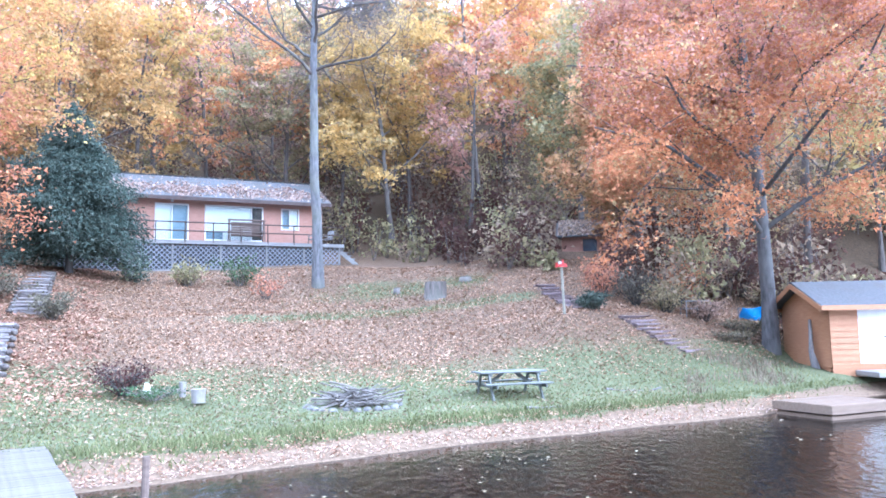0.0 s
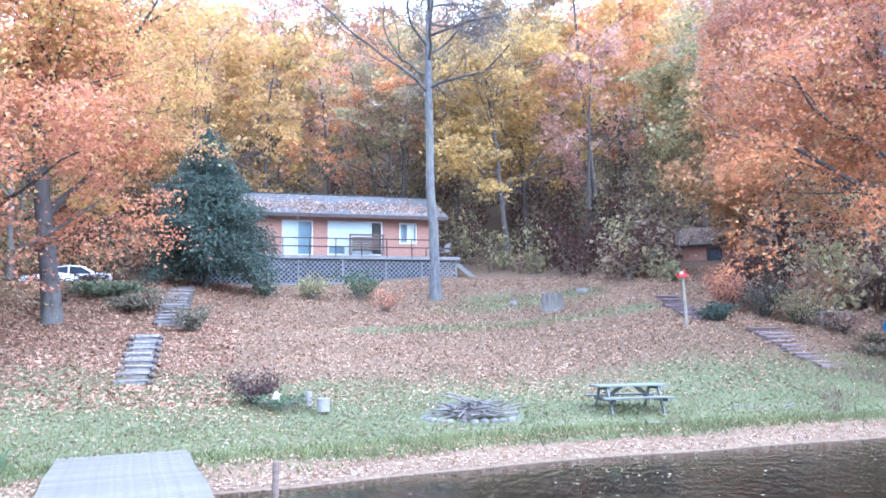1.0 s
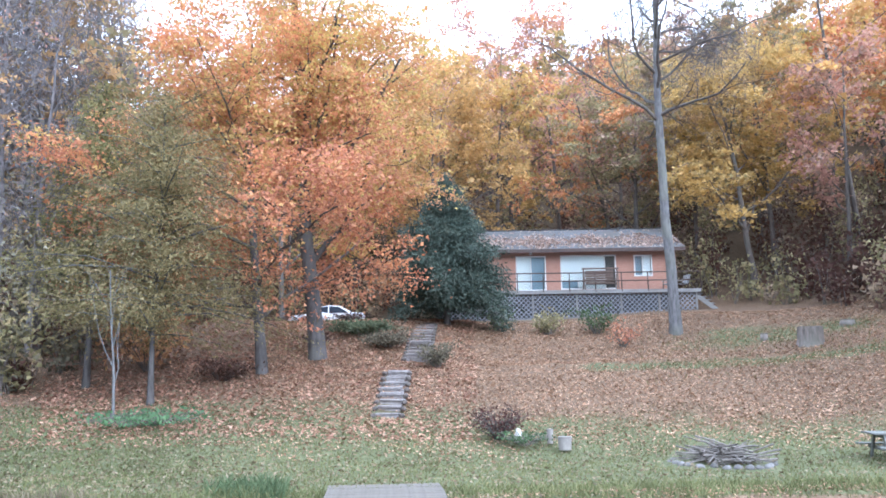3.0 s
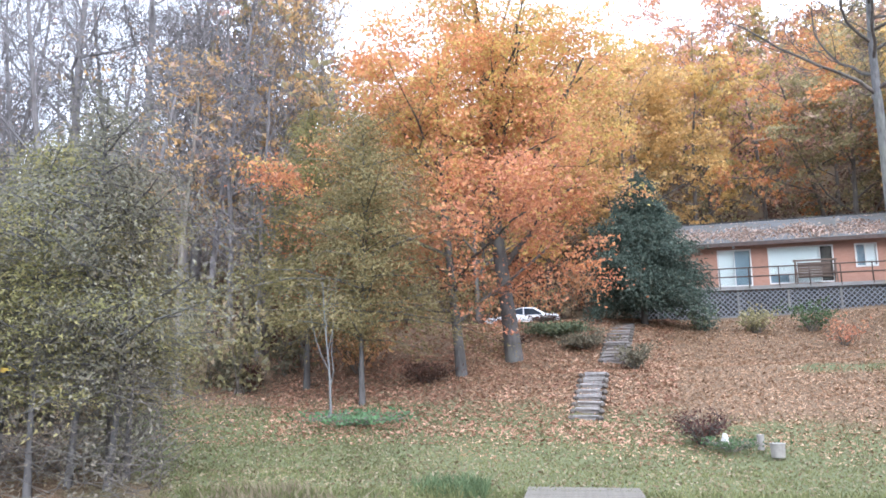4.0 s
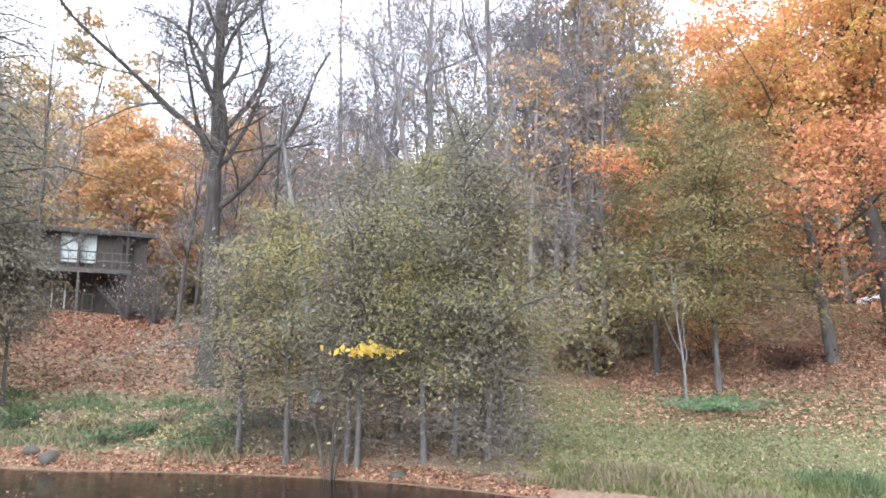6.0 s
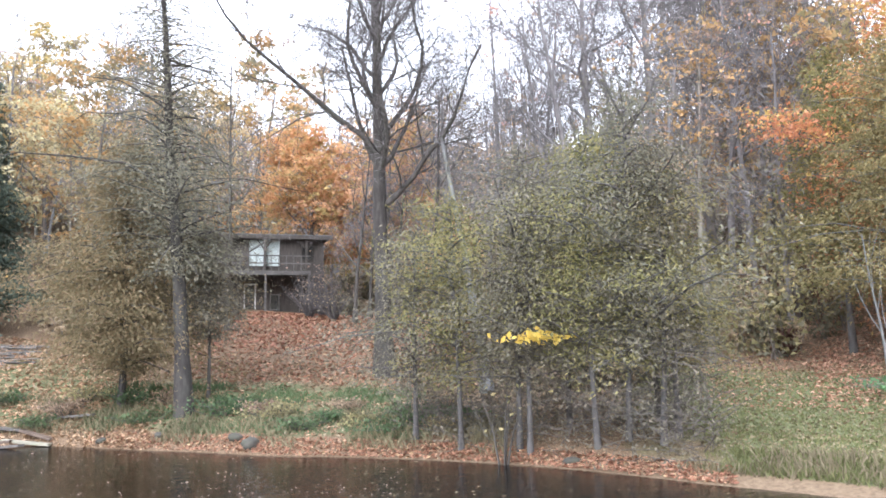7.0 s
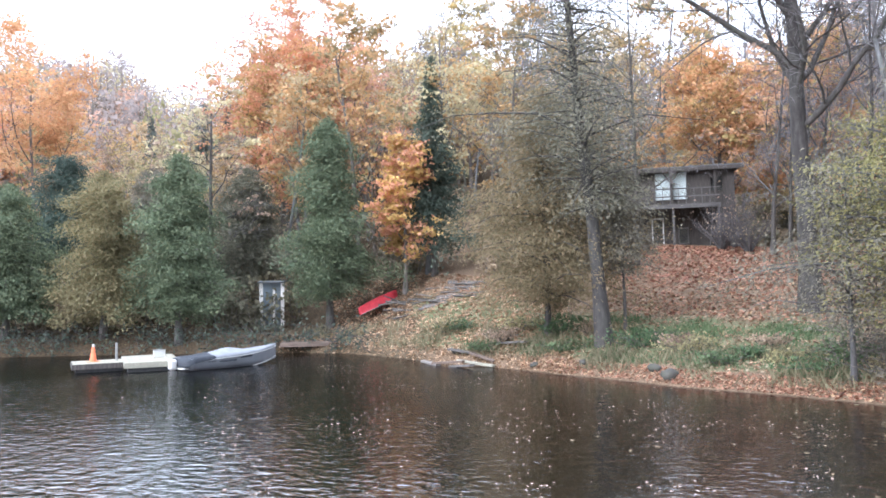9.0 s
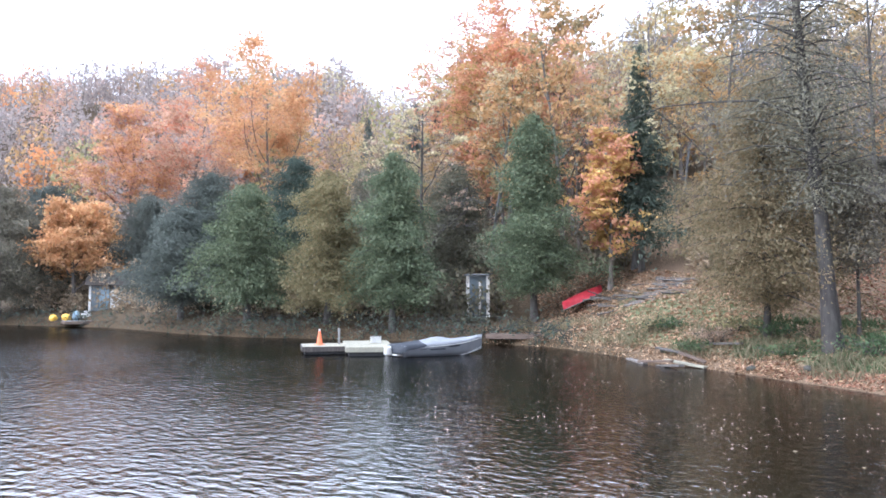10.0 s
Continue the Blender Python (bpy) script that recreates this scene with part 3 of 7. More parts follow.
def leaf_spots(rng, grown, count, spread, levels, clump=22):
    """Leaf places in level sprays about the twigs, with gaps between the sprays."""
    pts = np.concatenate([p[1:] for lv in levels if lv in grown for p, _ in grown[lv]])
    n = count // clump + 1
    hearts = pts[rng.integers(0, len(pts), n)] + rng.normal(0, spread * 0.7, (n, 3)) * np.array([1, 1, 0.6])
    tilt = rng.normal(0, 0.28, (n, 2))
    wide = spread * rng.uniform(0.55, 1.15, n)
    off = rng.normal(0, 1, (n, clump, 3)) * wide[:, None, None] * np.array([0.8, 0.8, 0.17])
    off[:, :, 2] += (off[:, :, :2] * tilt[:, None, :]).sum(-1) - 0.12 * (off[:, :, 0] ** 2 + off[:, :, 1] ** 2)
    return (hearts[:, None] + off).reshape(-1, 3)[rng.permutation(n * clump)]


def broad_tree(name, place, label, seed, tall, girth, plan, bark, crowns, lean=(0, 0), group="", foot_flare=1.5, clear=None, thick=0.5, limb_bark=None):
    """crowns: lists of (count, leaf size, spread, material, lowest, highest share of the height)."""
    rng = np.random.default_rng(seed)
    tree = thing(name, Matrix.Translation(place), label, "tree", group)
    grown = grow(rng, (0, 0, -0.15), (lean[0], lean[1], 1), tall, girth, plan, thick=thick)
    pts, rad = grown[0][0]
    rad[0] *= foot_flare
    child("trunk", mesh_from("trunk", *tubes([(pts, rad)], 10), bark, True), tree)
    limbs = [tubes(grown[lv], (4 if group == "hillside woods" else {1: 6, 2: 4}.get(lv, 3)) if lv < 2 else 3) for lv in grown if lv]
    child("branch_work", mesh_from("branch_work", *merged(limbs), limb_bark or bark, True), tree)
    deep = len(plan) - 1
    for count, size, spread, material, low, high, *narrow in crowns:
        spots = leaf_spots(rng, grown, int(count * 1.6), spread, (deep, deep - 1, deep - 2) if deep > 2 and not narrow else (deep, deep - 1), 4 if narrow else 22)
        z = spots[:, 2] / max(spots[:, 2].max(), 1)
        edge = rng.normal(0, 0.06, len(z))
        spots = spots[(z + edge >= low) & (z + edge <= high)][:count]
        if clear is not None:
            spots = spots[clear(spots)]
        if narrow:
            shape = leaves(rng, spots, size, narrow[0], np.array([0, 0, 0.2]), sides=3)
        else:
            shape = leaves(rng, spots, size, 0.75, flat=0.35, sides=3)
        child("crown", mesh_from("crown", *shape, material), tree)
    return tree


def needle_tree(name, place, label, seed, tall, wide, girth, bark, material, density=1.0, bare=0.12, shape=0.8, droop=-0.35, spray=0.3, lean=(0, 0), ragged=0.25, trunk_top=1.0, group="", lobes=0.0, thin_top=0.0):
    """A conifer: a straight stem, boughs in rising whorls and drooping sprays along each bough."""
    rng = np.random.default_rng(seed)
    tree = thing(name, Matrix.Translation(place), label, "tree", group)
    zs = np.linspace(-0.2, tall * trunk_top, 9)
    stem = np.stack([zs * lean[0] + np.sin(zs * 0.8 + seed) * 0.04, zs * lean[1] + np.cos(zs * 0.7 + seed) * 0.04, zs], 1)
    rad = girth * (1 - 0.9 * zs / (tall * trunk_top * 1.02))
    rad[0] = girth * 1.35
    child("trunk", mesh_from("trunk", *tubes([(stem, np.maximum(rad, 0.01))], 9), bark, True), tree)
    boughs, spots, ways = [], [], []
    count = int(tall * 9 * (0.6 + 0.4 * density))
    for k in range(count):
        f = bare + (1 - bare) * (k + rng.uniform(0, 1)) / count
        belly = min(1.0, (f - bare) / 0.14 + 0.45)
        turn = k * 2.4 + rng.uniform(-0.4, 0.4)
        swell = 1 + lobes * math.sin(2 * turn + f * 11 + seed) + 0.6 * lobes * math.sin(3 * turn - f * 23 + seed * 2)
        reach = max(0.12, wide / 2 * (1 - f) ** shape * belly * swell * (1 + rng.normal(0, ragged)))
        out_way = np.array([math.cos(turn), math.sin(turn), 0])
        z = f * tall
        root = np.array([np.interp(z, stem[:, 2], stem[:, 0]), np.interp(z, stem[:, 2], stem[:, 1]), z])
        u = np.linspace(0, 1, 5)[:, None]
        lift, sag = 0.28 * rng.uniform(0.0, 2.0), droop * rng.uniform(0.4, 1.6)
        line = root + out_way * reach * u + np.array([0, 0, 1]) * (reach * (lift * u + sag * u * u)) + rng.normal(0, 0.03 * reach, (5, 3)) * u
        boughs.append((line, np.linspace(0.012 + 0.008 * reach, 0.004, 5)))
        n = max(3, int(reach * 40 * density * (1 - thin_top * f)))
        uu = rng.uniform(0.1 if density > 0.8 else 0.3, 1.05, n)
        side = np.cross(out_way, [0, 0, 1])
        pos = root + out_way * reach * uu[:, None] + np.array([0, 0, 1]) * (reach * (lift * uu + sag * uu * uu))[:, None]
        pos = pos + side * (rng.normal(0, 0.3, n) * (0.4 + reach * 0.35))[:, None] + rng.normal(0, 0.09 + 0.05 * reach, (n, 3))
        spots.append(pos)
        ways.append(np.tile(out_way * 0.8 + np.array([0, 0, -0.5]), (n, 1)))
    child("branch_work", mesh_from("branch_work", *tubes(boughs, 3), bark, True), tree)
    child("crown", mesh_from("crown", *leaves(rng, np.concatenate(spots), spray, 0.36, np.concatenate(ways), sides=3), material), tree)
    return tree


def standing(b, r):
    return Vector(spot(b, r))


def at_xy(x, y):
    return Vector((x, y, ground_z(x, y)))


# bare young trees in front of the far cottage
for x, y, tall, seed in [(-38.5, 1.2, 9, 102), (-35.0, -7.6, 10, 103), (-39.5, 3.6, 8, 104), (-33.5, 4.5, 12, 105), (-38.2, -5.2, 14, 106), (-41.0, 2.2, 7, 109)]:
    broad_tree("young_tree", at_xy(x, y), "slim bare tree on the leafy bank", seed, tall, 0.12, [(9, 0.03, 0.04, 11, 0.25, 48, 0.4), (5, 0.14, 0.06, 6, 0.2, 45, 0.5), (3, 0.2, 0.02, 0, 0, 0, 0)], BARK_SHADE,
               [(120, 0.13, 0.3, LEAF_GOLD, 0.1, 1.1), (1600, 0.55, 0.35, TWIG_MID, 0.05, 1.1, 0.036)], group="slim bare trees")

# the trees by name, on the lawn and along the shore
broad_tree("oak_tree", at_xy(-5.57, 36.0), "tall nearly bare oak with a pale grey trunk on the slope", 3, 22, 0.27,
           [(12, 0.022, 0.02, 24, 0.43, 66, 0.34), (8, 0.17, 0.045, 8, 0.15, 50, 0.5), (5, 0.2, 0.04, 6, 0.15, 45, 0.55), (4, 0.22, 0.03, 4, 0.15, 40, 0.55), (2, 0.22, 0, 0, 0, 0, 0)],
           BARK_GREY, [(700, 0.13, 0.3, LEAF_GOLD, 0.45, 1.1), (13000, 0.6, 0.35, TWIG_DARK, 0.4, 1.1, 0.034)], lean=(-0.045, 0.0), foot_flare=1.25, thick=0.5, limb_bark=BARK_DARK)
needle_tree("cedar_tree", at_xy(-16.3, 33.4), "dense dark green conifer beside the cottage deck", 5, 7.9, 6.6, 0.16, BARK_SHADE, NEEDLE_BLUE, 6.0, 0.13, 0.82, -0.42, 0.16, ragged=0.26)
# maple limbs get darker bark than the trunk, as painted crown shade
broad_tree("maple_tree", at_xy(-18.06, 24.8), "tall forked maple with yellow and orange leaves", 8, 18, 0.36,
           [(11, 0.02, 0.02, 17, 0.2, 58, 0.42), (6, 0.13, 0.03, 6, 0.2, 48, 0.55), (4, 0.18, 0.02, 5, 0.2, 45, 0.5), (3, 0.2, 0, 0, 0, 0, 0)], BARK_MAPLE,
           [(26000, 0.12, 0.5, LEAF_YELLOW, 0.36, 1.1), (26000, 0.12, 0.5, LEAF_ORANGE, 0.28, 1.1), (16000, 0.12, 0.5, LEAF_CORAL, 0.1, 0.55)], lean=(-0.06, 0), thick=0.48, foot_flare=1.15, limb_bark=BARK_SHADE)
broad_tree("maple_tree", at_xy(-18.25, 21.6), "leaning maple with orange and rust-red leaves", 11, 14.5, 0.22,
           [(10, 0.03, 0.02, 18, 0.13, 68, 0.46), (6, 0.13, -0.01, 6, 0.2, 48, 0.55), (4, 0.18, 0.0, 5, 0.2, 45, 0.5), (3, 0.2, -0.03, 0, 0, 0, 0)], BARK_MAPLE,
           [(30000, 0.12, 0.5, LEAF_ORANGE, 0.2, 1.1), (9000, 0.12, 0.5, LEAF_YELLOW, 0.4, 1.1), (30000, 0.12, 0.5, LEAF_EMBER, 0.0, 0.55)], lean=(-0.17, 0.02), thick=0.48, foot_flare=1.15, limb_bark=BARK_SHADE)
def maple_shape(p):
    """The crown's hem: it rises towards the trunk and ends short of the cabin path."""
    x, y = p[:, 0] + 12.5, p[:, 1] + 27.6
    b = bearing(x, y)
    wave = 0.5 * np.sin(x * 2.1) * np.sin(p[:, 2] * 1.7) + 0.3 * np.sin(p[:, 2] * 4.1 + x)
    hem = np.interp(b, [-40, -26, -20, -13, -9], [2.2, 3.0, 2.8, 1.5, 1.2]) + 0.35 * np.sin(x * 3.1 + y * 2.3)
    return (b < -11.2 + wave) & (p[:, 2] > hem)


broad_tree("maple_tree", at_xy(12.5, 27.6), "spreading maple in pale red and orange leaf", 14, 17, 0.29,
           [(9, 0.012, 0.02, 24, 0.2, 62, 0.46), (6, 0.13, 0.02, 7, 0.18, 50, 0.55), (4, 0.18, 0.0, 5, 0.2, 45, 0.5), (3, 0.2, -0.03, 0, 0, 0, 0)], BARK_MAPLE,
           [(80000, 0.115, 0.5, LEAF_ROSE, 0.42, 1.1), (14000, 0.115, 0.5, LEAF_GOLD, 0.2, 0.7), (62000, 0.115, 0.5, LEAF_COPPER, 0.0, 0.62)], thick=0.46, limb_bark=BARK_SHADE, clear=maple_shape, foot_flare=1.2)
broad_tree("sapling", at_xy(-18.0, 14.8), "thin bare pale sapling among low weeds", 17, 4.6, 0.05,
           [(7, 0.03, 0.05, 7, 0.2, 28, 0.55), (5, 0.1, 0.08, 4, 0.3, 35, 0.5), (3, 0.15, 0.05, 0, 0, 0, 0)], BARK_GREY, [(60, 0.1, 0.1, LEAF_OLIVE, 0.4, 1)])
needle_tree("poplar_tree", at_xy(-18.8, 16.9), "slender olive-green tree at the wood's edge", 21, 10.4, 6.6, 0.10, BARK_MAPLE, NEEDLE_MOSS, 3.2, 0.2, 0.5, -0.2, 0.11, ragged=0.45, lobes=0.22)
needle_tree("poplar_tree", at_xy(-23.9, 18.6), "slender olive-green tree behind another", 22, 11.5, 5.4, 0.12, BARK_MAPLE, NEEDLE_MOSS, 2.6, 0.2, 0.5, -0.2, 0.125, ragged=0.45)
for k, (x, y, tall, wide, seed) in enumerate([(-18.3, 2.6, 6.6, 4.0, 31), (-17.5, 3.9, 7.6, 3.8, 32), (-17.2, 4.1, 6.6, 3.6, 33), (-16.3, 5.5, 7.5, 3.9, 34),
                                              (-16.3, 6.3, 8.4, 3.9, 35), (-15.5, 6.75, 7.2, 3.4, 36), (-15.9, 7.3, 6.6, 3.6, 37), (-19.4, 1.6, 5.6, 3.6, 38), (-18.6, 5.6, 7.4, 3.8, 39), (-18.2, 8.0, 6.0, 3.4, 40)]):
    needle_tree("cedar_tree", at_xy(x, y), "thin-stemmed olive cedar at the water's edge", seed, tall, wide, 0.075, BARK_MAPLE, (NEEDLE_MOSS, NEEDLE_DULL, NEEDLE_GREY)[k % 3], 2.5, 0.24, 0.42,
                -0.2, 0.09, ragged=0.6, lean=((-0.05, 0.0), (0.04, 0.02), (-0.02, 0.05))[k % 3], group="cedars along the shore", lobes=0.25)
needle_tree("cedar_tree", at_xy(-25.24, -5.1), "old tall cedar with thinning grey-green boughs", 41, 17.5, 6.6, 0.27, BARK_BLACK, NEEDLE_DULL, 3.2, 0.27, 0.6, -0.42, 0.1, ragged=0.5, lean=(0.01, -0.075), lobes=0.3, thin_top=0.97)
needle_tree("cedar_tree", standing(103.7, 28.4), "full olive cedar beside an old trunk", 42, 9.6, 6.4, 0.13, BARK_BLACK, NEEDLE_OLIVE, 4.4, 0.13, 0.45, -0.32, 0.11, ragged=0.4, lobes=0.25)
needle_tree("cedar_tree", standing(98.0, 27.2), "small cedar beside a thick trunk", 43, 6.2, 3.4, 0.07, BARK_SHADE, NEEDLE_DULL, 2.6, 0.36, 0.5, -0.35, 0.11)
broad_tree("bare_tree", standing(84.9, 29.5), "large bare many-limbed tree below the far cottage", 44, 19, 0.36,
           [(10, 0.045, 0.02, 22, 0.34, 42, 0.46), (8, 0.16, 0.06, 9, 0.12, 48, 0.46), (5, 0.17, 0.05, 6, 0.15, 42, 0.5), (4, 0.2, 0.04, 4, 0.15, 40, 0.5), (2, 0.2, 0, 0, 0, 0, 0)],
           BARK_BLACK, [(200, 0.12, 0.3, LEAF_BROWN, 0.1, 1), (13000, 0.55, 0.45, TWIG_DARK, 0.1, 1.1, 0.034), (12000, 0.55, 0.5, TWIG_MID, 0.1, 1.1, 0.034)], lean=(0.0, -0.05), thick=0.5, limb_bark=BARK_SHADE)
for b, r, tall, seed in [(63.6, 40, 24, 45), (67.4, 42, 25, 47), (60.0, 44, 22, 49)]:
    broad_tree("bare_tree", standing(b, r), "tall bare blue-grey tree with haze-toned twigs rising above the grove", seed, tall, 0.3,
               [(10, 0.03, 0.03, 13, 0.36, 50, 0.40), (7, 0.15, 0.05, 7, 0.2, 48, 0.5), (5, 0.18, 0.05, 6, 0.15, 44, 0.52), (3, 0.2, 0.04, 0, 0, 0, 0)], TWIG_MID,
               [(3600, 0.7, 0.45, TWIG_HAZE, 0.1, 1.1, 0.036), (1500, 0.7, 0.45, TWIG_MID, 0.1, 1.1, 0.036)], thick=0.5, group="tall bare trees")
broad_tree("bare_tree", standing(75.3, 45), "slim bare tree with a few high branches", 53, 21.5, 0.17,
           [(10, 0.02, 0.03, 9, 0.62, 48, 0.22), (6, 0.15, 0.06, 5, 0.2, 45, 0.5), (3, 0.2, 0.03, 0, 0, 0, 0)], TWIG_MID, [(90, 0.16, 0.3, LEAF_BROWN, 0.6, 1.1), (900, 0.5, 0.3, TWIG_MID, 0.6, 1.1, 0.024)])
broad_tree("dead_snag", standing(77.2, 26), "broken pale dead trunk leaning over", 46, 9.5, 0.20, [(7, 0.03, 0.0, 4, 0.6, 50, 0.15), (4, 0.15, 0, 0, 0, 0, 0)], BARK_GREY,
           [(40, 0.12, 0.2, LEAF_BROWN, 0.4, 1)], lean=(-0.1, -0.12))
broad_tree("maple_tree", standing(114.3, 40.5), "small golden-orange maple among conifers", 48, 8.0, 0.13, [(9, 0.03, 0.03, 13, 0.18, 62, 0.26), (5, 0.14, 0.05, 5, 0.25, 48, 0.5), (3, 0.2, 0.0, 0, 0, 0, 0)], BARK_MID, [(3500, 0.2, 0.35, LEAF_PEACH, 0.25, 1.1), (4500, 0.2, 0.35, LEAF_YELLOW, 0.2, 1.1)])
needle_tree("spruce_tree", standing(112.0, 41.2), "narrow dark spruce behind a golden maple", 50, 12.4, 4.2, 0.16, BARK_SHADE, NEEDLE_DARK, 3.0, 0.12, 0.9, -0.5, 0.2, ragged=0.4)
# several of the farther cedars get the needle colour with painted haze
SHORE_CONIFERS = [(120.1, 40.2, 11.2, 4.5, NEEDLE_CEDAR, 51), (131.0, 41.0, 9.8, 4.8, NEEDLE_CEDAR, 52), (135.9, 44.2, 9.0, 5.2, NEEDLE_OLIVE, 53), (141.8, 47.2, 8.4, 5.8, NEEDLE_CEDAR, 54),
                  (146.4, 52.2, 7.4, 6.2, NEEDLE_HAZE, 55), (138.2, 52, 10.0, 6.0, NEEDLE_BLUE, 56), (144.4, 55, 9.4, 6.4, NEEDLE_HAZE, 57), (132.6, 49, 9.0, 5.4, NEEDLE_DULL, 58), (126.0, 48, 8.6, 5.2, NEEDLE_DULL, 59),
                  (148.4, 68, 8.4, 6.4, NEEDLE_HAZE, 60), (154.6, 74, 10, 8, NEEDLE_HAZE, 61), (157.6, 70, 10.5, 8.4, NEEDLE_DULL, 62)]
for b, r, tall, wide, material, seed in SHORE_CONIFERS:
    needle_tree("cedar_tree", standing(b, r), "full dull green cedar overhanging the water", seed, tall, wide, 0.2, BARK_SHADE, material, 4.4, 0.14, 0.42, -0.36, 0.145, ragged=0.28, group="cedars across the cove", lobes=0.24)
broad_tree("maple_tree", standing(129.0, 46.5), "half-bare maple with tan leaves high in its crown", 63, 12.2, 0.16, [(8, 0.03, 0.03, 12, 0.25, 48, 0.4), (5, 0.14, 0.05, 5, 0.25, 48, 0.5), (3, 0.2, 0.0, 0, 0, 0, 0)], BARK_SHADE,
           [(1700, 0.2, 0.4, LEAF_PALE, 0.62, 1.1), (900, 0.2, 0.4, LEAF_BROWN, 0.3, 1.0), (2500, 0.5, 0.4, TWIG_MID, 0.2, 1.1, 0.03)])
# distant spruces, their haze put into the needle colour
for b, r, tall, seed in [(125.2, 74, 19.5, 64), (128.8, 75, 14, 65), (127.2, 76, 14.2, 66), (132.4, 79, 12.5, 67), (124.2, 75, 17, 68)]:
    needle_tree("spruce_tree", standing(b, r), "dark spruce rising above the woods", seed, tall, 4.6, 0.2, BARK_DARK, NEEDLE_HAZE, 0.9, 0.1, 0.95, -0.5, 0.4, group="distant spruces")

# single trees of the woods that stand out
for b, r, tall, material, second, seed, what in [
        (20.8, 62, 20, LEAF_PINK, LEAF_ORANGE, 70, "tall maple in pale red leaf on the hillside"), (27, 52, 15, LEAF_YELLOW, LEAF_GOLD, 71, "yellow-leaved maple behind the cottage"),
        (3.5, 49, 13.5, LEAF_YELLOW, LEAF_GOLD, 72, "broad golden-yellow maple on the hillside"), (-5.5, 62, 15, LEAF_ORANGE, LEAF_PINK, 73, "salmon-coloured maple on the hillside"),
        (11.5, 53, 13, LEAF_OLIVE, LEAF_BROWN, 74, "olive-leaved tree on the hillside"), (-11, 47, 11, LEAF_OLIVE, LEAF_GOLD, 75, "olive-leaved tree on the hillside"),
        (-15, 40, 9, LEAF_GOLD, LEAF_RUST, 76, "golden tree at the foot of the hill"), (38.5, 50, 17, LEAF_YELLOW, LEAF_ORANGE, 77, "yellow-leaved maple above the parked car"),
        (33, 58, 16, LEAF_YELLOW, LEAF_GOLD, 78, "yellow-leaved maple on the hillside"), (121.2, 62, 19, LEAF_PINK, LEAF_PEACH, 79, "tall maple in pale red leaf above the cedars"),
        (118.5, 56, 15, LEAF_PEACH, LEAF_CORAL, 80, "orange maple above the cedars"), (123.5, 58, 14, LEAF_PEACH, LEAF_GOLD, 81, "orange maple above the cedars"),
        (140, 67, 15.5, LEAF_RUST, LEAF_PEACH, 82, "broad orange maple across the cove"), (149.6, 82, 13.5, LEAF_RUST, LEAF_PINK, 83, "red-orange maple across the cove"),
        (153.2, 67, 7.5, LEAF_RUST, LEAF_PEACH, 84, "small orange tree by a far dock"), (145, 78, 15, LEAF_PINK, LEAF_RUST, 85, "pale red maple across the cove"),
        (84, 51, 11, LEAF_PEACH, LEAF_GOLD, 86, "orange tree behind the far cottage"), (90, 53, 10, LEAF_RUST, LEAF_GOLD, 87, "orange tree behind the far cottage")]:
    broad_tree("maple_tree", standing(b, r), what, seed, tall, 0.2, BROAD, BARK_DARK, [(10500, 0.215, 0.5, material, 0.12, 1.1), (5200, 0.215, 0.5, second, 0.03, 1.0)])

# ---- the woods on the hillside: a few grown trees, copied with turns and sizes ----
stock = {}
for key, material, second, plan, count, size, bark in [
        ("yellow", LEAF_YELLOW, LEAF_GOLD, WOOD, 2500, 0.29, BARK_DARK), ("gold", LEAF_GOLD, LEAF_OLIVE, WOOD, 2500, 0.29, BARK_DARK), ("orange", LEAF_ORANGE, LEAF_RUST, WOOD, 2500, 0.29, BARK_DARK),
        ("pink", LEAF_PINK, LEAF_BROWN, WOOD, 2300, 0.29, BARK_DARK), ("olive", LEAF_OLIVE, LEAF_BROWN, WOOD, 2500, 0.29, BARK_DARK), ("brown", LEAF_BROWN, LEAF_GOLD, WOOD, 1900, 0.23, BARK_DARK),
        ("pale", LEAF_PALE, LEAF_GOLD, SLIM, 1600, 0.24, BARK_GREY), ("bare", LEAF_BROWN, LEAF_PINK, WOOD_BARE, 70, 0.18, TWIG_MID), ("thin", LEAF_GOLD, LEAF_BROWN, SLIM, 700, 0.2, BARK_MID)]:
    words = {"yellow": "yellow-leaved", "gold": "golden olive", "orange": "orange-leaved", "pink": "pale red", "olive": "olive-green", "brown": "half-bare brown", "pale": "pale slender",
             "bare": "bare grey", "thin": "slender half-bare"}[key]
    stock[key] = broad_tree("forest_tree", (0, 400, 0), words + " tree in the hillside woods", 90 + len(stock), 14, 0.17, plan, bark,
                            [(int(count * 1.15), size * 0.88, 0.5, material, 0.1, 1.1), (count // 2, size * 0.88, 0.5, second, 0.05, 1.1)] + ([(2500 if key == "bare" else 900, 0.62, 0.4, TWIG_MID, 0.1, 1.1, 0.045)] if key in ("bare", "thin", "brown") else []), group="hillside woods")
MIX = [(-50, "brown olive gold orange olive brown"), (-12, "gold pink yellow brown orange olive"), (8, "gold yellow orange pink brown gold"), (30, "yellow orange gold olive pink brown"), (46, "thin bare brown bare gold thin"),
       (60, "bare brown bare bare thin bare"), (80, "bare thin bare brown bare gold"), (98, "pale thin bare pale brown gold"), (118, "pale pink gold pale olive brown"), (136, "orange pink olive brown gold pink"), (200, "brown olive")]
rng = np.random.default_rng(7)
taken, first_of = [], set()
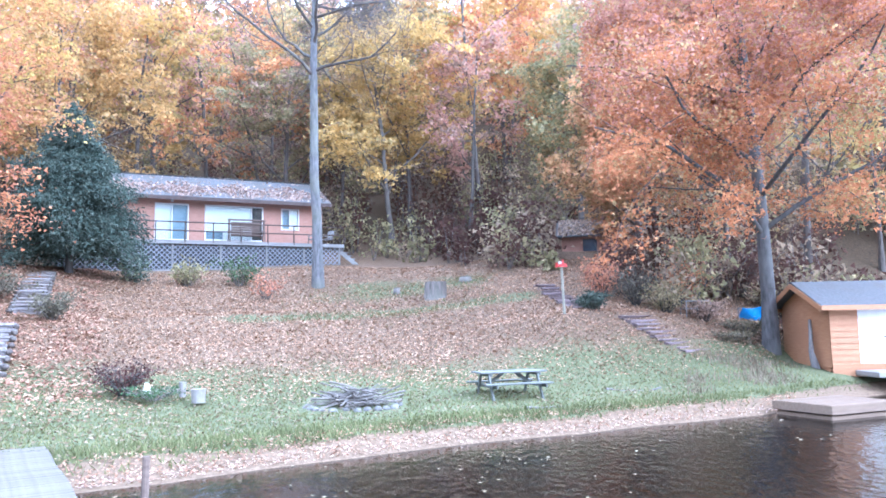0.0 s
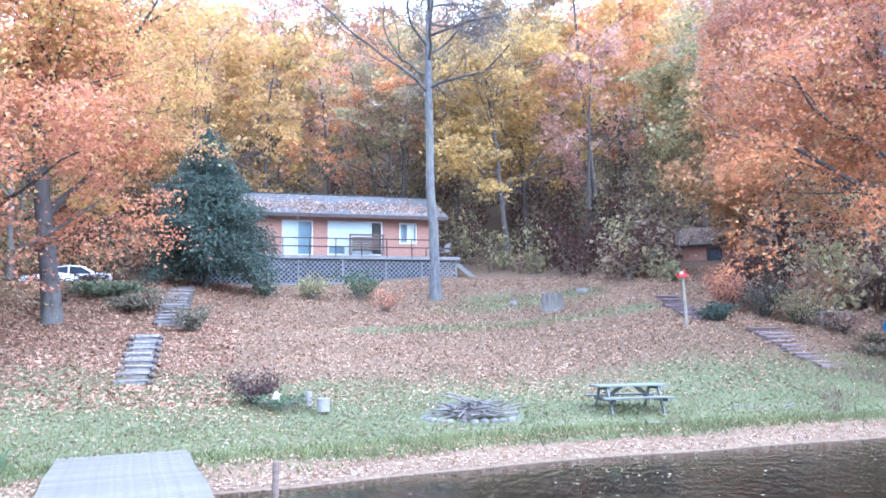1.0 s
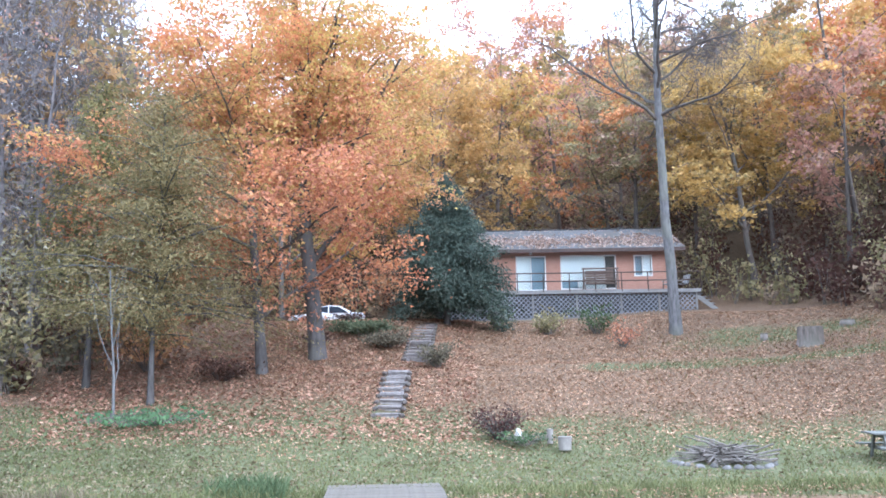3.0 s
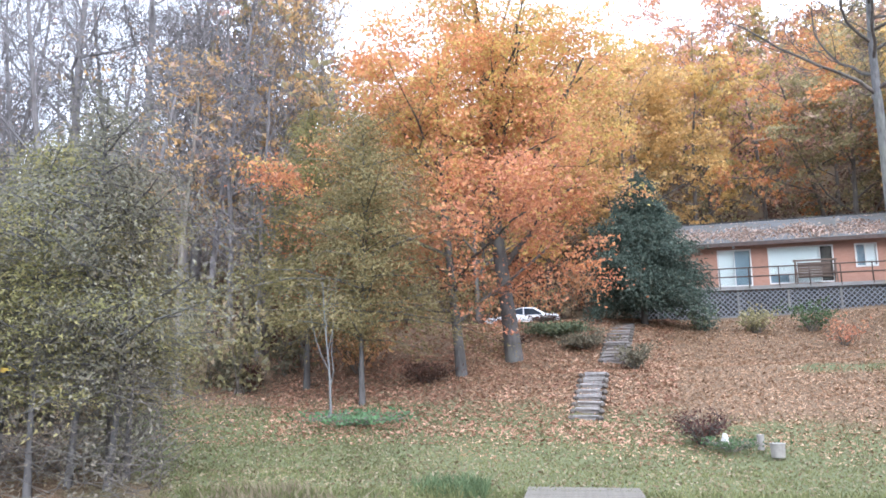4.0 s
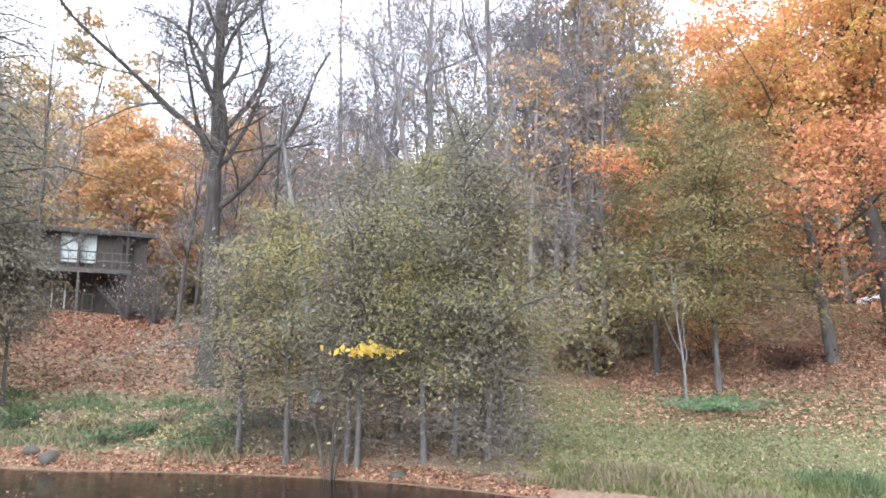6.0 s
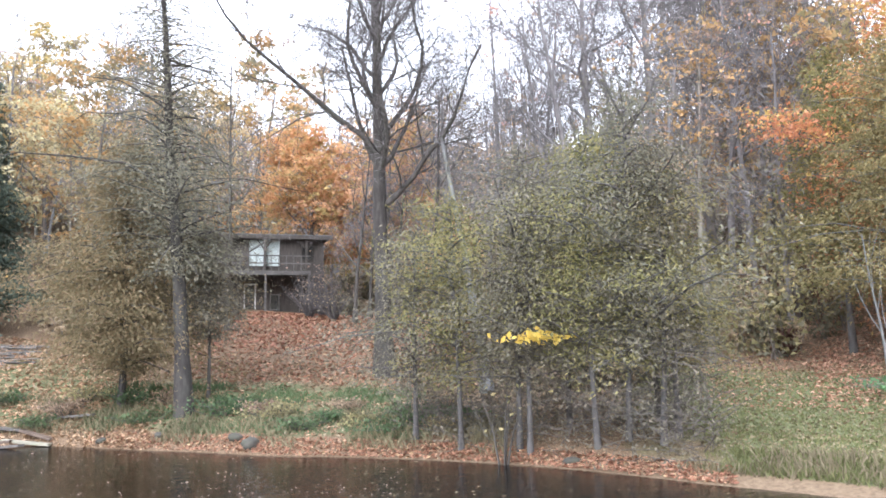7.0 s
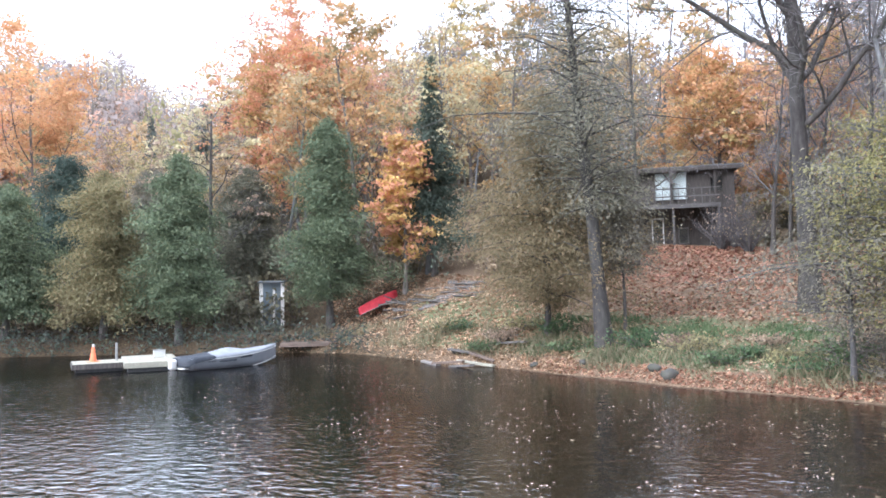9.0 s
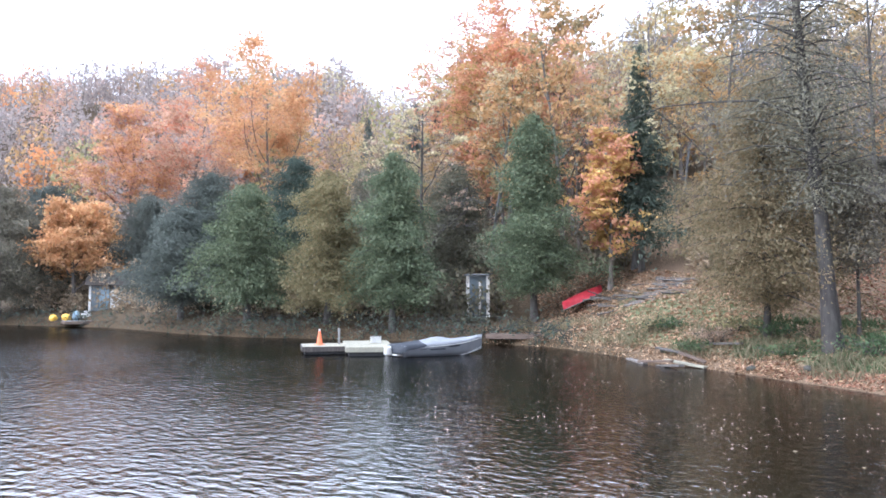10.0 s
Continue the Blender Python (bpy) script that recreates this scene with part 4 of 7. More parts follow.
for b in np.arange(-46, 158, 0.1):
    for tries in range(4):
        s = rng.uniform(0, 1) ** 1.3 * 62
        r = float(shore_r(b)) + s
        edge = np.interp(b, [-46, -20, -12, 0, 24, 32, 45, 52, 60, 70, 78, 95, 103, 112, 125, 160], [14, 16, 26, 33, 41, 42, 33, 22, 13, 12, 26, 28, 20, 12, 10, 14])
        if s < edge or len(taken) >= 215:
            continue
        x, y, z = spot(b + rng.uniform(-0.3, 0.3), r)
        gap = 3.3 + 0.036 * r
        if any((x - q[0]) ** 2 + (y - q[1]) ** 2 < gap * gap for q in taken):
            continue
        if 3 < x < 20 and 41 < y < 54 or -56 < x < -40 and -9 < y < 5 or -34 < x < -22 and 32 < y < 42 or -24 < x < -2 and 35 < y < 52:
            continue
        taken.append((x, y))
        kinds = [names for lo, names in MIX if b >= lo][-1].split()
        key = kinds[rng.integers(0, len(kinds))]
        size = rng.uniform(0.7, 1.15) * (0.62 if b > 126 else 1.0)
        m = Matrix.Translation((x, y, z)) @ Matrix.Rotation(rng.uniform(0, 6.28), 4, "Z")
        if key in first_of:
            made = copy_thing(stock[key], m)
        else:
            made = stock[key]
            made.matrix_world = m
            first_of.add(key)
        made.scale = (size, size, size * rng.uniform(0.9, 1.2))
for b, r, size in [(57.5, 42, 1.2), (59.5, 50, 1.3), (61.5, 45, 1.25), (65.5, 49, 1.35), (69.5, 47, 1.05), (71.5, 43, 0.85), (73.5, 41, 0.85), (76.5, 50, 0.95), (79.5, 44, 0.9), (55, 46, 1.2), (101, 50, 1.05), (105.5, 53, 1.1)]:
    m = Matrix.Translation(standing(b, r)) @ Matrix.Rotation(b * 7.3, 4, "Z")
    made = copy_thing(stock["bare"], m)
    made.scale = (size * 0.9, size * 0.9, size * 1.1)
for b, r, size, key in [(51.5, 37, 1.15, "thin"), (53.2, 41, 1.3, "thin"), (54.6, 38, 1.25, "gold"), (56.2, 43, 1.35, "thin"), (50.2, 42, 1.25, "thin"), (57.0, 36, 1.15, "bare"), (53.8, 47, 1.5, "bare"), (58.6, 37, 1.3, "bare")]:
    made = copy_thing(stock[key], Matrix.Translation(standing(b, r)) @ Matrix.Rotation(b * 5.1, 4, "Z"))
    made.scale = (size * 0.85, size * 0.85, size * 1.1)
for key in set(stock) - first_of:
    stock[key].matrix_world = Matrix.Translation(standing(70, 60))


def far_woods():
    """The woods further up and behind, where no tree stands out: leafy crowns over stems, in one sheet of stuff."""
    rng = np.random.default_rng(19)
    colours = {"yellow": LEAF_YELLOW, "gold": LEAF_GOLD, "orange": LEAF_ORANGE, "pink": LEAF_PINK, "olive": LEAF_OLIVE, "brown": LEAF_BROWN, "pale": LEAF_PALE, "bare": LEAF_HAZE, "thin": LEAF_GOLD, "far": LEAF_HAZE}
    pools, stems = {}, []
    for b in np.arange(-48, 160, 0.5):
        for r in (rng.uniform(78, 100), rng.uniform(100, 140), rng.uniform(150, 230), rng.uniform(230, 360)) + ((rng.uniform(120, 200), rng.uniform(200, 300), rng.uniform(330, 430), rng.uniform(300, 420)) if b > 132 else ()):
            if r - float(shore_r(b)) < 45:
                continue
            x, y, z = spot(b, r)
            kinds = [names for lo, names in MIX if b >= lo][-1].split()
            key = kinds[rng.integers(0, len(kinds))]
            tall, wide = rng.uniform(10, 17) * (0.75 if b > 126 else 1.0), rng.uniform(2.6, 4.2)
            few = key in ("bare", "thin")
            n = int((110 if few else 300) * (1.0 if r < 140 else 0.7))
            d = rng.normal(size=(n, 3))
            d /= np.linalg.norm(d, axis=1)[:, None]
            c = np.array([x, y, z + tall * 0.52]) + d * np.array([wide, wide, tall * 0.5]) * (rng.uniform(0.35, 1, n) ** 0.5)[:, None]
            # the further off, the more crowns take the colour with haze painted in
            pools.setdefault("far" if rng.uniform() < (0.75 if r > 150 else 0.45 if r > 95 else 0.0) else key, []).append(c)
            lean = rng.normal(0, 0.4, 2)
            stems.append((np.array([[x, y, z - 0.3], [x + lean[0], y + lean[1], z + tall * 0.6], [x + lean[0] * 2, y + lean[1] * 2, z + tall]]), np.array([0.17, 0.11, 0.02])))
            for q in range(9 if few else 4):
                h = rng.uniform(0.35, 0.85) * tall
                w = rng.normal(0, 1, 2)
                w = w / np.hypot(*w) * rng.uniform(1.5, 3.4)
                base = np.array([x + lean[0] * h / tall * 1.6, y + lean[1] * h / tall * 1.6, z + h])
                stems.append((np.array([base, base + [w[0] * 0.6, w[1] * 0.6, 1.2], base + [w[0], w[1], 2.8]]), np.array([0.07, 0.045, 0.012])))
    woods = thing("far_woods", Matrix(), "autumn woods covering the hillside beyond", "woods", kind="stuff")
    tagged(child("stems", mesh_from("stems", *tubes(stems, 3), BARK_MID, True), woods), kind="stuff")
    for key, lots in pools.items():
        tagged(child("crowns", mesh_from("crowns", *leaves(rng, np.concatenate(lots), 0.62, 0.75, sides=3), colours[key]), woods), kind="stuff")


far_woods()


# ---- paints and woods ----
SIDING = surface("salmon_siding", (0.292, 0.150, 0.102), (0.382, 0.215, 0.155), 3, 0.75, bump=0.15, stretch=(1, 1, 6), stain=(0.260, 0.146, 0.107))
SIDING_ORANGE = surface("orange_siding", (0.310, 0.148, 0.067), (0.384, 0.199, 0.097), 3, 0.7, bump=0.15, stretch=(1, 1, 6), stain=(0.295, 0.148, 0.074))
SHINGLE = surface("grey_shingles", (0.071, 0.074, 0.078), (0.121, 0.124, 0.127), 14, 0.9, bump=0.6, stain=(0.092, 0.085, 0.074))
WHITE_TRIM = surface("white_trim", (0.535, 0.543, 0.535), (0.648, 0.648, 0.632), 6, 0.6, bump=0.1, stain=(0.502, 0.502, 0.470))
CURTAIN = surface("pale_curtain", (0.72, 0.76, 0.76), (0.84, 0.86, 0.85), 5, 0.9, bump=0.2, stretch=(6, 1, 0.3))
# near-black fill that paints the shade of rooms and of the space under the deck
SHADE_FILL = surface("painted_shade_fill", (0.03, 0.03, 0.03), (0.08, 0.075, 0.07), 2, 0.9, bump=0.0)
HUT_PANEL = surface("dull_slate_boards", (0.115, 0.14, 0.158), (0.17, 0.198, 0.218), 4, 0.8, bump=0.2, stain=(0.12, 0.13, 0.12), stain_scale=2)
BLUE_PANEL = surface("blue_grey_panel", (0.16, 0.24, 0.30), (0.24, 0.33, 0.39), 3, 0.6, bump=0.1)
GREY_WOOD = surface("weathered_grey_wood", (0.163, 0.163, 0.160), (0.286, 0.286, 0.279), 5, 0.85, bump=0.5, stretch=(0.3, 3, 3), stain=(0.190, 0.184, 0.163), per_object=0.12)
DECK_WOOD = surface("pale_dock_planks", (0.094, 0.084, 0.069), (0.140, 0.126, 0.103), 5, 0.8, bump=0.5, stretch=(3, 0.4, 3), stain=(0.100, 0.089, 0.069), per_object=0.1)
PORCH_WOOD = surface("dull_porch_wood", (0.06, 0.056, 0.052), (0.13, 0.122, 0.115), 5, 0.85, bump=0.4, stretch=(0.3, 3, 3), per_object=0.15)
LATTICE = surface("pale_grey_lattice", (0.20, 0.215, 0.24), (0.29, 0.305, 0.33), 8, 0.8, bump=0.2)
IRON = surface("rusty_iron", (0.050, 0.036, 0.030), (0.105, 0.072, 0.055), 12, 0.7, 0.3, 0.3)
BROWN_WOOD = surface("brown_wood", (0.081, 0.056, 0.043), (0.161, 0.118, 0.090), 5, 0.8, bump=0.4, stretch=(0.3, 3, 3), per_object=0.1)
TAN_WOOD = surface("new_tan_timber", (0.125, 0.085, 0.053), (0.175, 0.125, 0.085), 5, 0.75, bump=0.3, stretch=(0.3, 3, 3), per_object=0.08)
DARK_WALL = surface("dark_brown_boards", (0.03, 0.026, 0.023), (0.075, 0.063, 0.055), 5, 0.85, bump=0.4, stretch=(4, 4, 0.3))
TABLE_WOOD = surface("grey_green_table_wood", (0.090, 0.097, 0.086), (0.162, 0.169, 0.153), 6, 0.8, bump=0.4, stretch=(0.3, 3, 3), per_object=0.1)
STONE_STEP = surface("grey_flagstone", (0.16, 0.15, 0.148), (0.30, 0.285, 0.28), 6, 0.9, bump=0.7, stain=(0.181, 0.154, 0.135), per_object=0.15)
RED_STEP = surface("brown_purple_timber", (0.12, 0.09, 0.09), (0.235, 0.182, 0.18), 6, 0.9, bump=0.6, stretch=(0.3, 3, 3), per_object=0.15)
DARK_BROWN = surface("dark_brown_trim", (0.045, 0.03, 0.025), (0.09, 0.06, 0.05), 6, 0.7, bump=0.2)
BOULDER = surface("dull_brown_boulder", (0.036, 0.033, 0.028), (0.075, 0.069, 0.060), 5, 0.9, bump=0.8, stain=(0.042, 0.045, 0.027), stain_scale=3)
RUBBLE = surface("pale_stone", (0.102, 0.097, 0.092), (0.186, 0.183, 0.171), 6, 0.9, bump=0.7, per_object=0.2)
DEADWOOD = surface("bleached_sticks", (0.098, 0.088, 0.081), (0.206, 0.191, 0.181), 8, 0.9, bump=0.5, stretch=(1, 1, 0.3), per_object=0.2)
RED_PAINT = surface("red_paint", (0.46, 0.035, 0.03), (0.60, 0.06, 0.05), 5, 0.5, bump=0.1)
RED_CANOE = surface("red_plastic", (0.55, 0.03, 0.05), (0.68, 0.06, 0.08), 4, 0.45, bump=0.1)
BLUE_TARP = surface("blue_tarpaulin", (0.02, 0.16, 0.42), (0.04, 0.24, 0.56), 5, 0.5, bump=0.5)
WHITE_PAINT = surface("white_paint", (0.432, 0.426, 0.408), (0.504, 0.498, 0.480), 4, 0.45, bump=0.1)
CAR_WHITE = surface("white_car_paint", (0.592, 0.600, 0.616), (0.640, 0.648, 0.656), 2, 0.25, bump=0.0)
CAR_GLASS = surface("dark_car_glass", (0.03, 0.04, 0.06), (0.06, 0.08, 0.11), 2, 0.08, bump=0.0)
RUBBER = surface("black_rubber", (0.02, 0.02, 0.02), (0.05, 0.05, 0.05), 8, 0.8, bump=0.2)
ALUMINIUM = surface("grey_blue_hull", (0.101, 0.113, 0.134), (0.148, 0.161, 0.181), 4, 0.45, 0.3, 0.1)
BOAT_COVER = surface("pale_grey_boat_cover", (0.159, 0.170, 0.185), (0.212, 0.220, 0.235), 4, 0.85, bump=0.5)
HULL_PAINT = surface("pale_lilac_grey_hull", (0.116, 0.124, 0.139), (0.143, 0.150, 0.166), 4, 0.4, 0.0, 0.1, stain=(0.097, 0.101, 0.108))
PALE_DECK = surface("pale_yellowish_boards", (0.216, 0.205, 0.155), (0.302, 0.284, 0.223), 5, 0.85, bump=0.4, stretch=(3, 0.4, 3), stain=(0.180, 0.173, 0.137), per_object=0.12)
EARTH = surface("dark_damp_earth", (0.094, 0.070, 0.055), (0.219, 0.164, 0.129), 9, 0.95, bump=0.8)
NAVY = surface("navy_cover", (0.007, 0.011, 0.018), (0.018, 0.022, 0.031), 5, 0.7, bump=0.4)
CONE_ORANGE = surface("orange_cone_plastic", (0.72, 0.15, 0.06), (0.85, 0.22, 0.10), 4, 0.5, bump=0.05)
CONCRETE = surface("pale_concrete", (0.195, 0.182, 0.165), (0.265, 0.25, 0.228), 9, 0.9, bump=0.4)
PALE_DOOR = surface("pale_cream_door", (0.607, 0.574, 0.525), (0.689, 0.656, 0.607), 3, 0.6, bump=0.1)
YELLOW_PLASTIC = surface("yellow_plastic", (0.70, 0.40, 0.05), (0.80, 0.52, 0.08), 4, 0.5, bump=0.1)


def siding(bm, x0, x1, z0, z1, lap=0.2, m=Matrix(), y=0.0):
    """Lapped boards over a wall's face: each board's foot stands proud of the one below."""
    z = z0
    while z < z1 - 1e-3:
        top = min(z + lap, z1)
        a = [bm.verts.new(m @ Vector(p)) for p in ((x0, y - 0.03, z), (x1, y - 0.03, z), (x1, y - 0.006, top), (x0, y - 0.006, top), (x0, y, z), (x1, y, z))]
        bm.faces.new(a[:4])
        bm.faces.new((a[4], a[5], a[1], a[0]))
        z = top
    return bm


def wall_with_holes(x0, x1, z0, z1, y0, y1, holes):
    """A wall's core of blocks round its openings (x0, x1, z0, z1 each)."""
    bm = bmesh.new()
    xs = sorted({x0, x1, *[h[0] for h in holes], *[h[1] for h in holes]})
    for a, b in zip(xs, xs[1:]):
        spans, low = [], z0
        for h in sorted((h for h in holes if h[0] <= a and h[1] >= b), key=lambda h: h[2]):
            spans.append((low, h[2]))
            low = h[3]
        for lo, hi in spans + [(low, z1)]:
            if hi - lo > 0.01:
                box(bm, a, b, y0, y1, lo, hi)
                siding(bm, a, b, lo, hi, 0.2, y=y0)
    return bm


def window_unit(parent, name, x0, x1, z0, z1, y, mullions, fills, frame_mat, label=""):
    """A framed opening with panes; fills: what hangs behind each pane, a material each; the dark one paints an unlit
    room's shade.
    """
    w = 0.075
    bm = bmesh.new()
    box(bm, x0, x0 + w, y - 0.05, y + 0.07, z0, z1, 0.006)
    box(bm, x1 - w, x1, y - 0.05, y + 0.07, z0, z1, 0.006)
    box(bm, x0 + w, x1 - w, y - 0.05, y + 0.07, z1 - w, z1, 0.006)
    box(bm, x0 + w, x1 - w, y - 0.05, y + 0.07, z0, z0 + w, 0.006)
    for k in mullions:
        box(bm, k - 0.03, k + 0.03, y - 0.035, y + 0.05, z0 + w, z1 - w, 0.004)
    win = part(name, bm, frame_mat, parent, label)
    edges = [x0 + w, *mullions, x1 - w]
    for a, b, fill in zip(edges, edges[1:], fills):
        pane = part("pane", box(bmesh.new(), a + 0.005, b - 0.005, y + 0.0, y + 0.012, z0 + w, z1 - w), GLASS, win)
        pane.visible_shadow = False
        part("curtain", box(bmesh.new(), a + 0.01, b - 0.01, y + 0.075, y + 0.09, z0 + w - 0.02, z1 - w + 0.02), fill, win)
    return win


def lattice_panel(parent, x0, x1, z0, z1, y):
    """Crossed diagonal laths in a frame."""
    bm = bmesh.new()
    pitch, w = 0.26, 0.042
    h = z1 - z0
    for sgn, dy in ((1, 0.0), (-1, 0.012)):
        k = x0 - h
        while k < x1 + h:
            a, b = (k, k + h) if sgn > 0 else (k + h, k)
            t0, t1 = 0.0, 1.0
            d = b - a
            lo, hi = sorted(((x0 - a) / d, (x1 - a) / d))
            t0, t1 = max(0.0, lo), min(1.0, hi)
            if t1 - t0 > 0.03:
                bar(bm, (a + d * t0, y + dy, z0 + h * t0), (a + d * t1, y + dy, z0 + h * t1), 0.008, w)
            k += pitch
    return part("lattice", bm, LATTICE, parent, "crossed diagonal laths")


def cottage():
    base_z = 5.5
    o = thing("cottage", Matrix.Translation((-14.34, 40.71, base_z)) @ Matrix.Rotation(radians(24), 4, "Z"), "low salmon-sided cottage with a leaf-strewn grey roof and a railed deck", "house")
    L, R, D = -5.6, 8.49, 6.4
    f, e = 7.35 - base_z, 9.78 - base_z
    door, big, small = (-0.89, 0.88, f + 0.1, 9.52 - base_z), (1.73, 4.99, f + 0.15, 9.53 - base_z), (6.02, 7.09, 8.23 - base_z, 9.5 - base_z)
    part("front_wall", wall_with_holes(L, R, f - 0.2, e, 0, 0.16, [door, big, small]), SIDING, o)
    bm = bmesh.new()
    box(bm, L, R, D - 0.16, D, f - 0.2, e)
    part("back_wall", bm, SIDING, o)
    for x, side in ((L, -1), (R, 1)):
        bm = bmesh.new()
        prism(bm, [(0.165, f - 0.2), (D - 0.165, f - 0.2), (D - 0.165, e), (D / 2, e + 1.75), (0.165, e)], x - 0.16 if side > 0 else x, x if side > 0 else x + 0.16,
              Matrix(((0, 1, 0, 0), (1, 0, 0, 0), (0, 0, 1, 0), (0, 0, 0, 1))))
        part("gable_wall", bm, SIDING, o)
    part("floor", box(bmesh.new(), L + 0.17, R - 0.17, 0.17, D - 0.17, f - 0.2, f), BROWN_WOOD, o)
    # roof: two slopes of shingles with a fascia
    ridge, eave, over = 11.68 - base_z, 9.83 - base_z, 0.6
    slope = (ridge - eave) / (D / 2 + over)
    for y_e, name in ((-over, "roof"), (D + over, "roof")):
        bm = bmesh.new()
        n = 16
        for i in range(n):
            a, b = i / n, (i + 1) / n
            ya, yb = y_e + (D / 2 - y_e) * a, y_e + (D / 2 - y_e) * b
            za, zb = eave + (ridge - eave) * a, eave + (ridge - eave) * b
            v = [bm.verts.new(p) for p in ((L - 0.4, ya, za + 0.02), (R + 0.4, ya, za + 0.02), (R + 0.4, yb, zb), (L - 0.4, yb, zb), (L - 0.4, ya, za - 0.1), (R + 0.4, ya, za - 0.1))]
            bm.faces.new(v[:4])
            bm.faces.new((v[4], v[5], v[1], v[0]))
            w = [bm.verts.new(p) for p in ((L - 0.4, yb, zb - 0.12), (R + 0.4, yb, zb - 0.12))]
            bm.faces.new((v[5], v[4], w[0], w[1]))
            bm.faces.new((v[0], v[3], w[0], v[4]))
            bm.faces.new((v[1], v[5], w[1], v[2]))
        bmesh.ops.remove_doubles(bm, verts=bm.verts[:], dist=0.025)
        part(name, bm, SHINGLE, o)
    bm = bmesh.new()
    box(bm, L - 0.42, R + 0.42, -over - 0.03, -over - 0.004, eave - 0.2, eave + 0.0)
    part("fascia", bm, DARK_BROWN, o, "dark brown board")
    bm = bmesh.new()
    for dy in (-1, 1):
        for x in (R + 0.405, L - 0.435):
            bar(bm, (x + 0.015, D / 2 + dy * (D / 2 + over), eave - 0.08), (x + 0.015, D / 2, ridge - 0.08), 0.03, 0.16)
    part("barge_board", bm, BROWN_WOOD, o)
    part("ridge_cap", box(bmesh.new(), L - 0.4, R + 0.4, D / 2 - 0.12, D / 2 + 0.12, ridge - 0.01, ridge + 0.035, 0.015), SHINGLE, o)
    # openings
    window_unit(o, "sliding_door", *door, 0.0, [0.0], [CURTAIN, BLUE_PANEL], WHITE_TRIM, "white-framed glass door")
    win = window_unit(o, "picture_window", *big, 0.0, [4.32], [CURTAIN, SHADE_FILL], WHITE_TRIM)
    part("low_pane", box(bmesh.new(), 1.80, 2.72, 0.02, 0.035, big[2] + 0.07, big[2] + 0.5), BLUE_PANEL, win)
    bm = bmesh.new()
    box(bm, 1.80, 2.76, -0.02, 0.018, big[2] + 0.5, big[2] + 0.55)
    box(bm, 2.72, 2.77, -0.02, 0.018, big[2] + 0.076, big[2] + 0.5)
    part("low_mullion", bm, WHITE_TRIM, win)
    window_unit(o, "small_window", *small, 0.0, [6.52], [BLUE_PANEL, CURTAIN], WHITE_TRIM)
    bm = bmesh.new()
    rod(bm, (0.0, -0.02, e - 0.12), (0.0, -0.12, e - 0.14), 0.05, 8, 0.08)
    part("porch_light", bm, WHITE_TRIM, o)
    # deck
    d0, d1, top, low = -5.6, 9.2, 7.24 - base_z, 7.05 - base_z
    for k in range(14):
        y = -2.0 + 0.143 * k
        part("deck_board", box(bmesh.new(), d0, d1, y, y + 0.135, top - 0.035, top, 0.004), GREY_WOOD, o)
    part("deck_fascia", box(bmesh.new(), d0, d1, -2.05, -2.004, low, top + 0.01, 0.006), GREY_WOOD, o, "weathered grey deck edge")
    part("deck_joist", box(bmesh.new(), d0, d1, -1.85, -1.80, low, top - 0.04), BROWN_WOOD, o)
    part("deck_side", box(bmesh.new(), d1 - 0.04, d1, -2.0, -0.01, low, top - 0.04), GREY_WOOD, o)
    # skirt of lattice with posts and a foot board
    posts = [d0 + 0.05, -4.2, -2.15, -0.1, 2.35, 4.8, 6.9, 8.95]
    foot = lambda x: 5.5 - base_z + max(0.0, (x + 3.7) * 0.03)
    for a, b in zip(posts, posts[1:]):
        lattice_panel(o, a + 0.06, b - 0.06, foot((a + b) / 2), low, -1.93)
    for x in posts:
        part("deck_post", box(bmesh.new(), x - 0.05, x + 0.05, -1.99, -1.86, foot(x) - 0.3, low, 0.006), GREY_WOOD, o)
    bm = bmesh.new()
    bar(bm, (d0, -1.98, foot(d0) + 0.02), (9.0, -1.98, foot(9.0) + 0.02), 0.04, 0.09)
    part("foot_board", bm, GREY_WOOD, o)
    # added dark panel: paints the shade under the deck seen through the lattice
    part("undercroft_shade_panel", box(bmesh.new(), L, R, -0.3, -0.2, -0.5, f - 0.2), SHADE_FILL, o)
    # railing: iron posts and two rails
    rail_z = (8.22 - base_z, 7.76 - base_z)
    for z in rail_z:
        part("rail", rod(bmesh.new(), (d0, -1.97, z), (d1, -1.97, z), 0.034, 8), IRON, o)
        part("rail", rod(bmesh.new(), (d1, -1.97, z), (d1 + 0.25, -0.1, z), 0.022, 8), IRON, o)
    for k in range(11):
        x = d0 + 0.3 + k * 1.452
        bm = bmesh.new()
        rod(bm, (x, -1.97, top), (x, -1.97, rail_z[0] + 0.01), 0.028, 8)
        box(bm, x - 0.05, x + 0.05, -2.02, -1.92, top + 0.001, top + 0.02)
        rod(bm, (x, -2.06, top - 0.12), (x, -2.06, rail_z[1]), 0.02, 6)
        part("rail_post", bm, IRON, o)
    # steps down at the far end of the deck
    bm = bmesh.new()
    for k in range(4):
        box(bm, d1 + 0.05 + k * 0.22, d1 + 0.29 + k * 0.22, -1.3, -0.5, top - 0.22 - k * 0.18, top - 0.18 - k * 0.18)
    part("deck_stair", bm, GREY_WOOD, o)
    bm = bmesh.new()
    bar(bm, (d1 + 0.02, -1.33, top - 0.35), (d1 + 1.05, -1.33, top - 1.15), 0.04, 0.24)
    part("stair_stringer", bm, GREY_WOOD, o)
    return o


cottage()


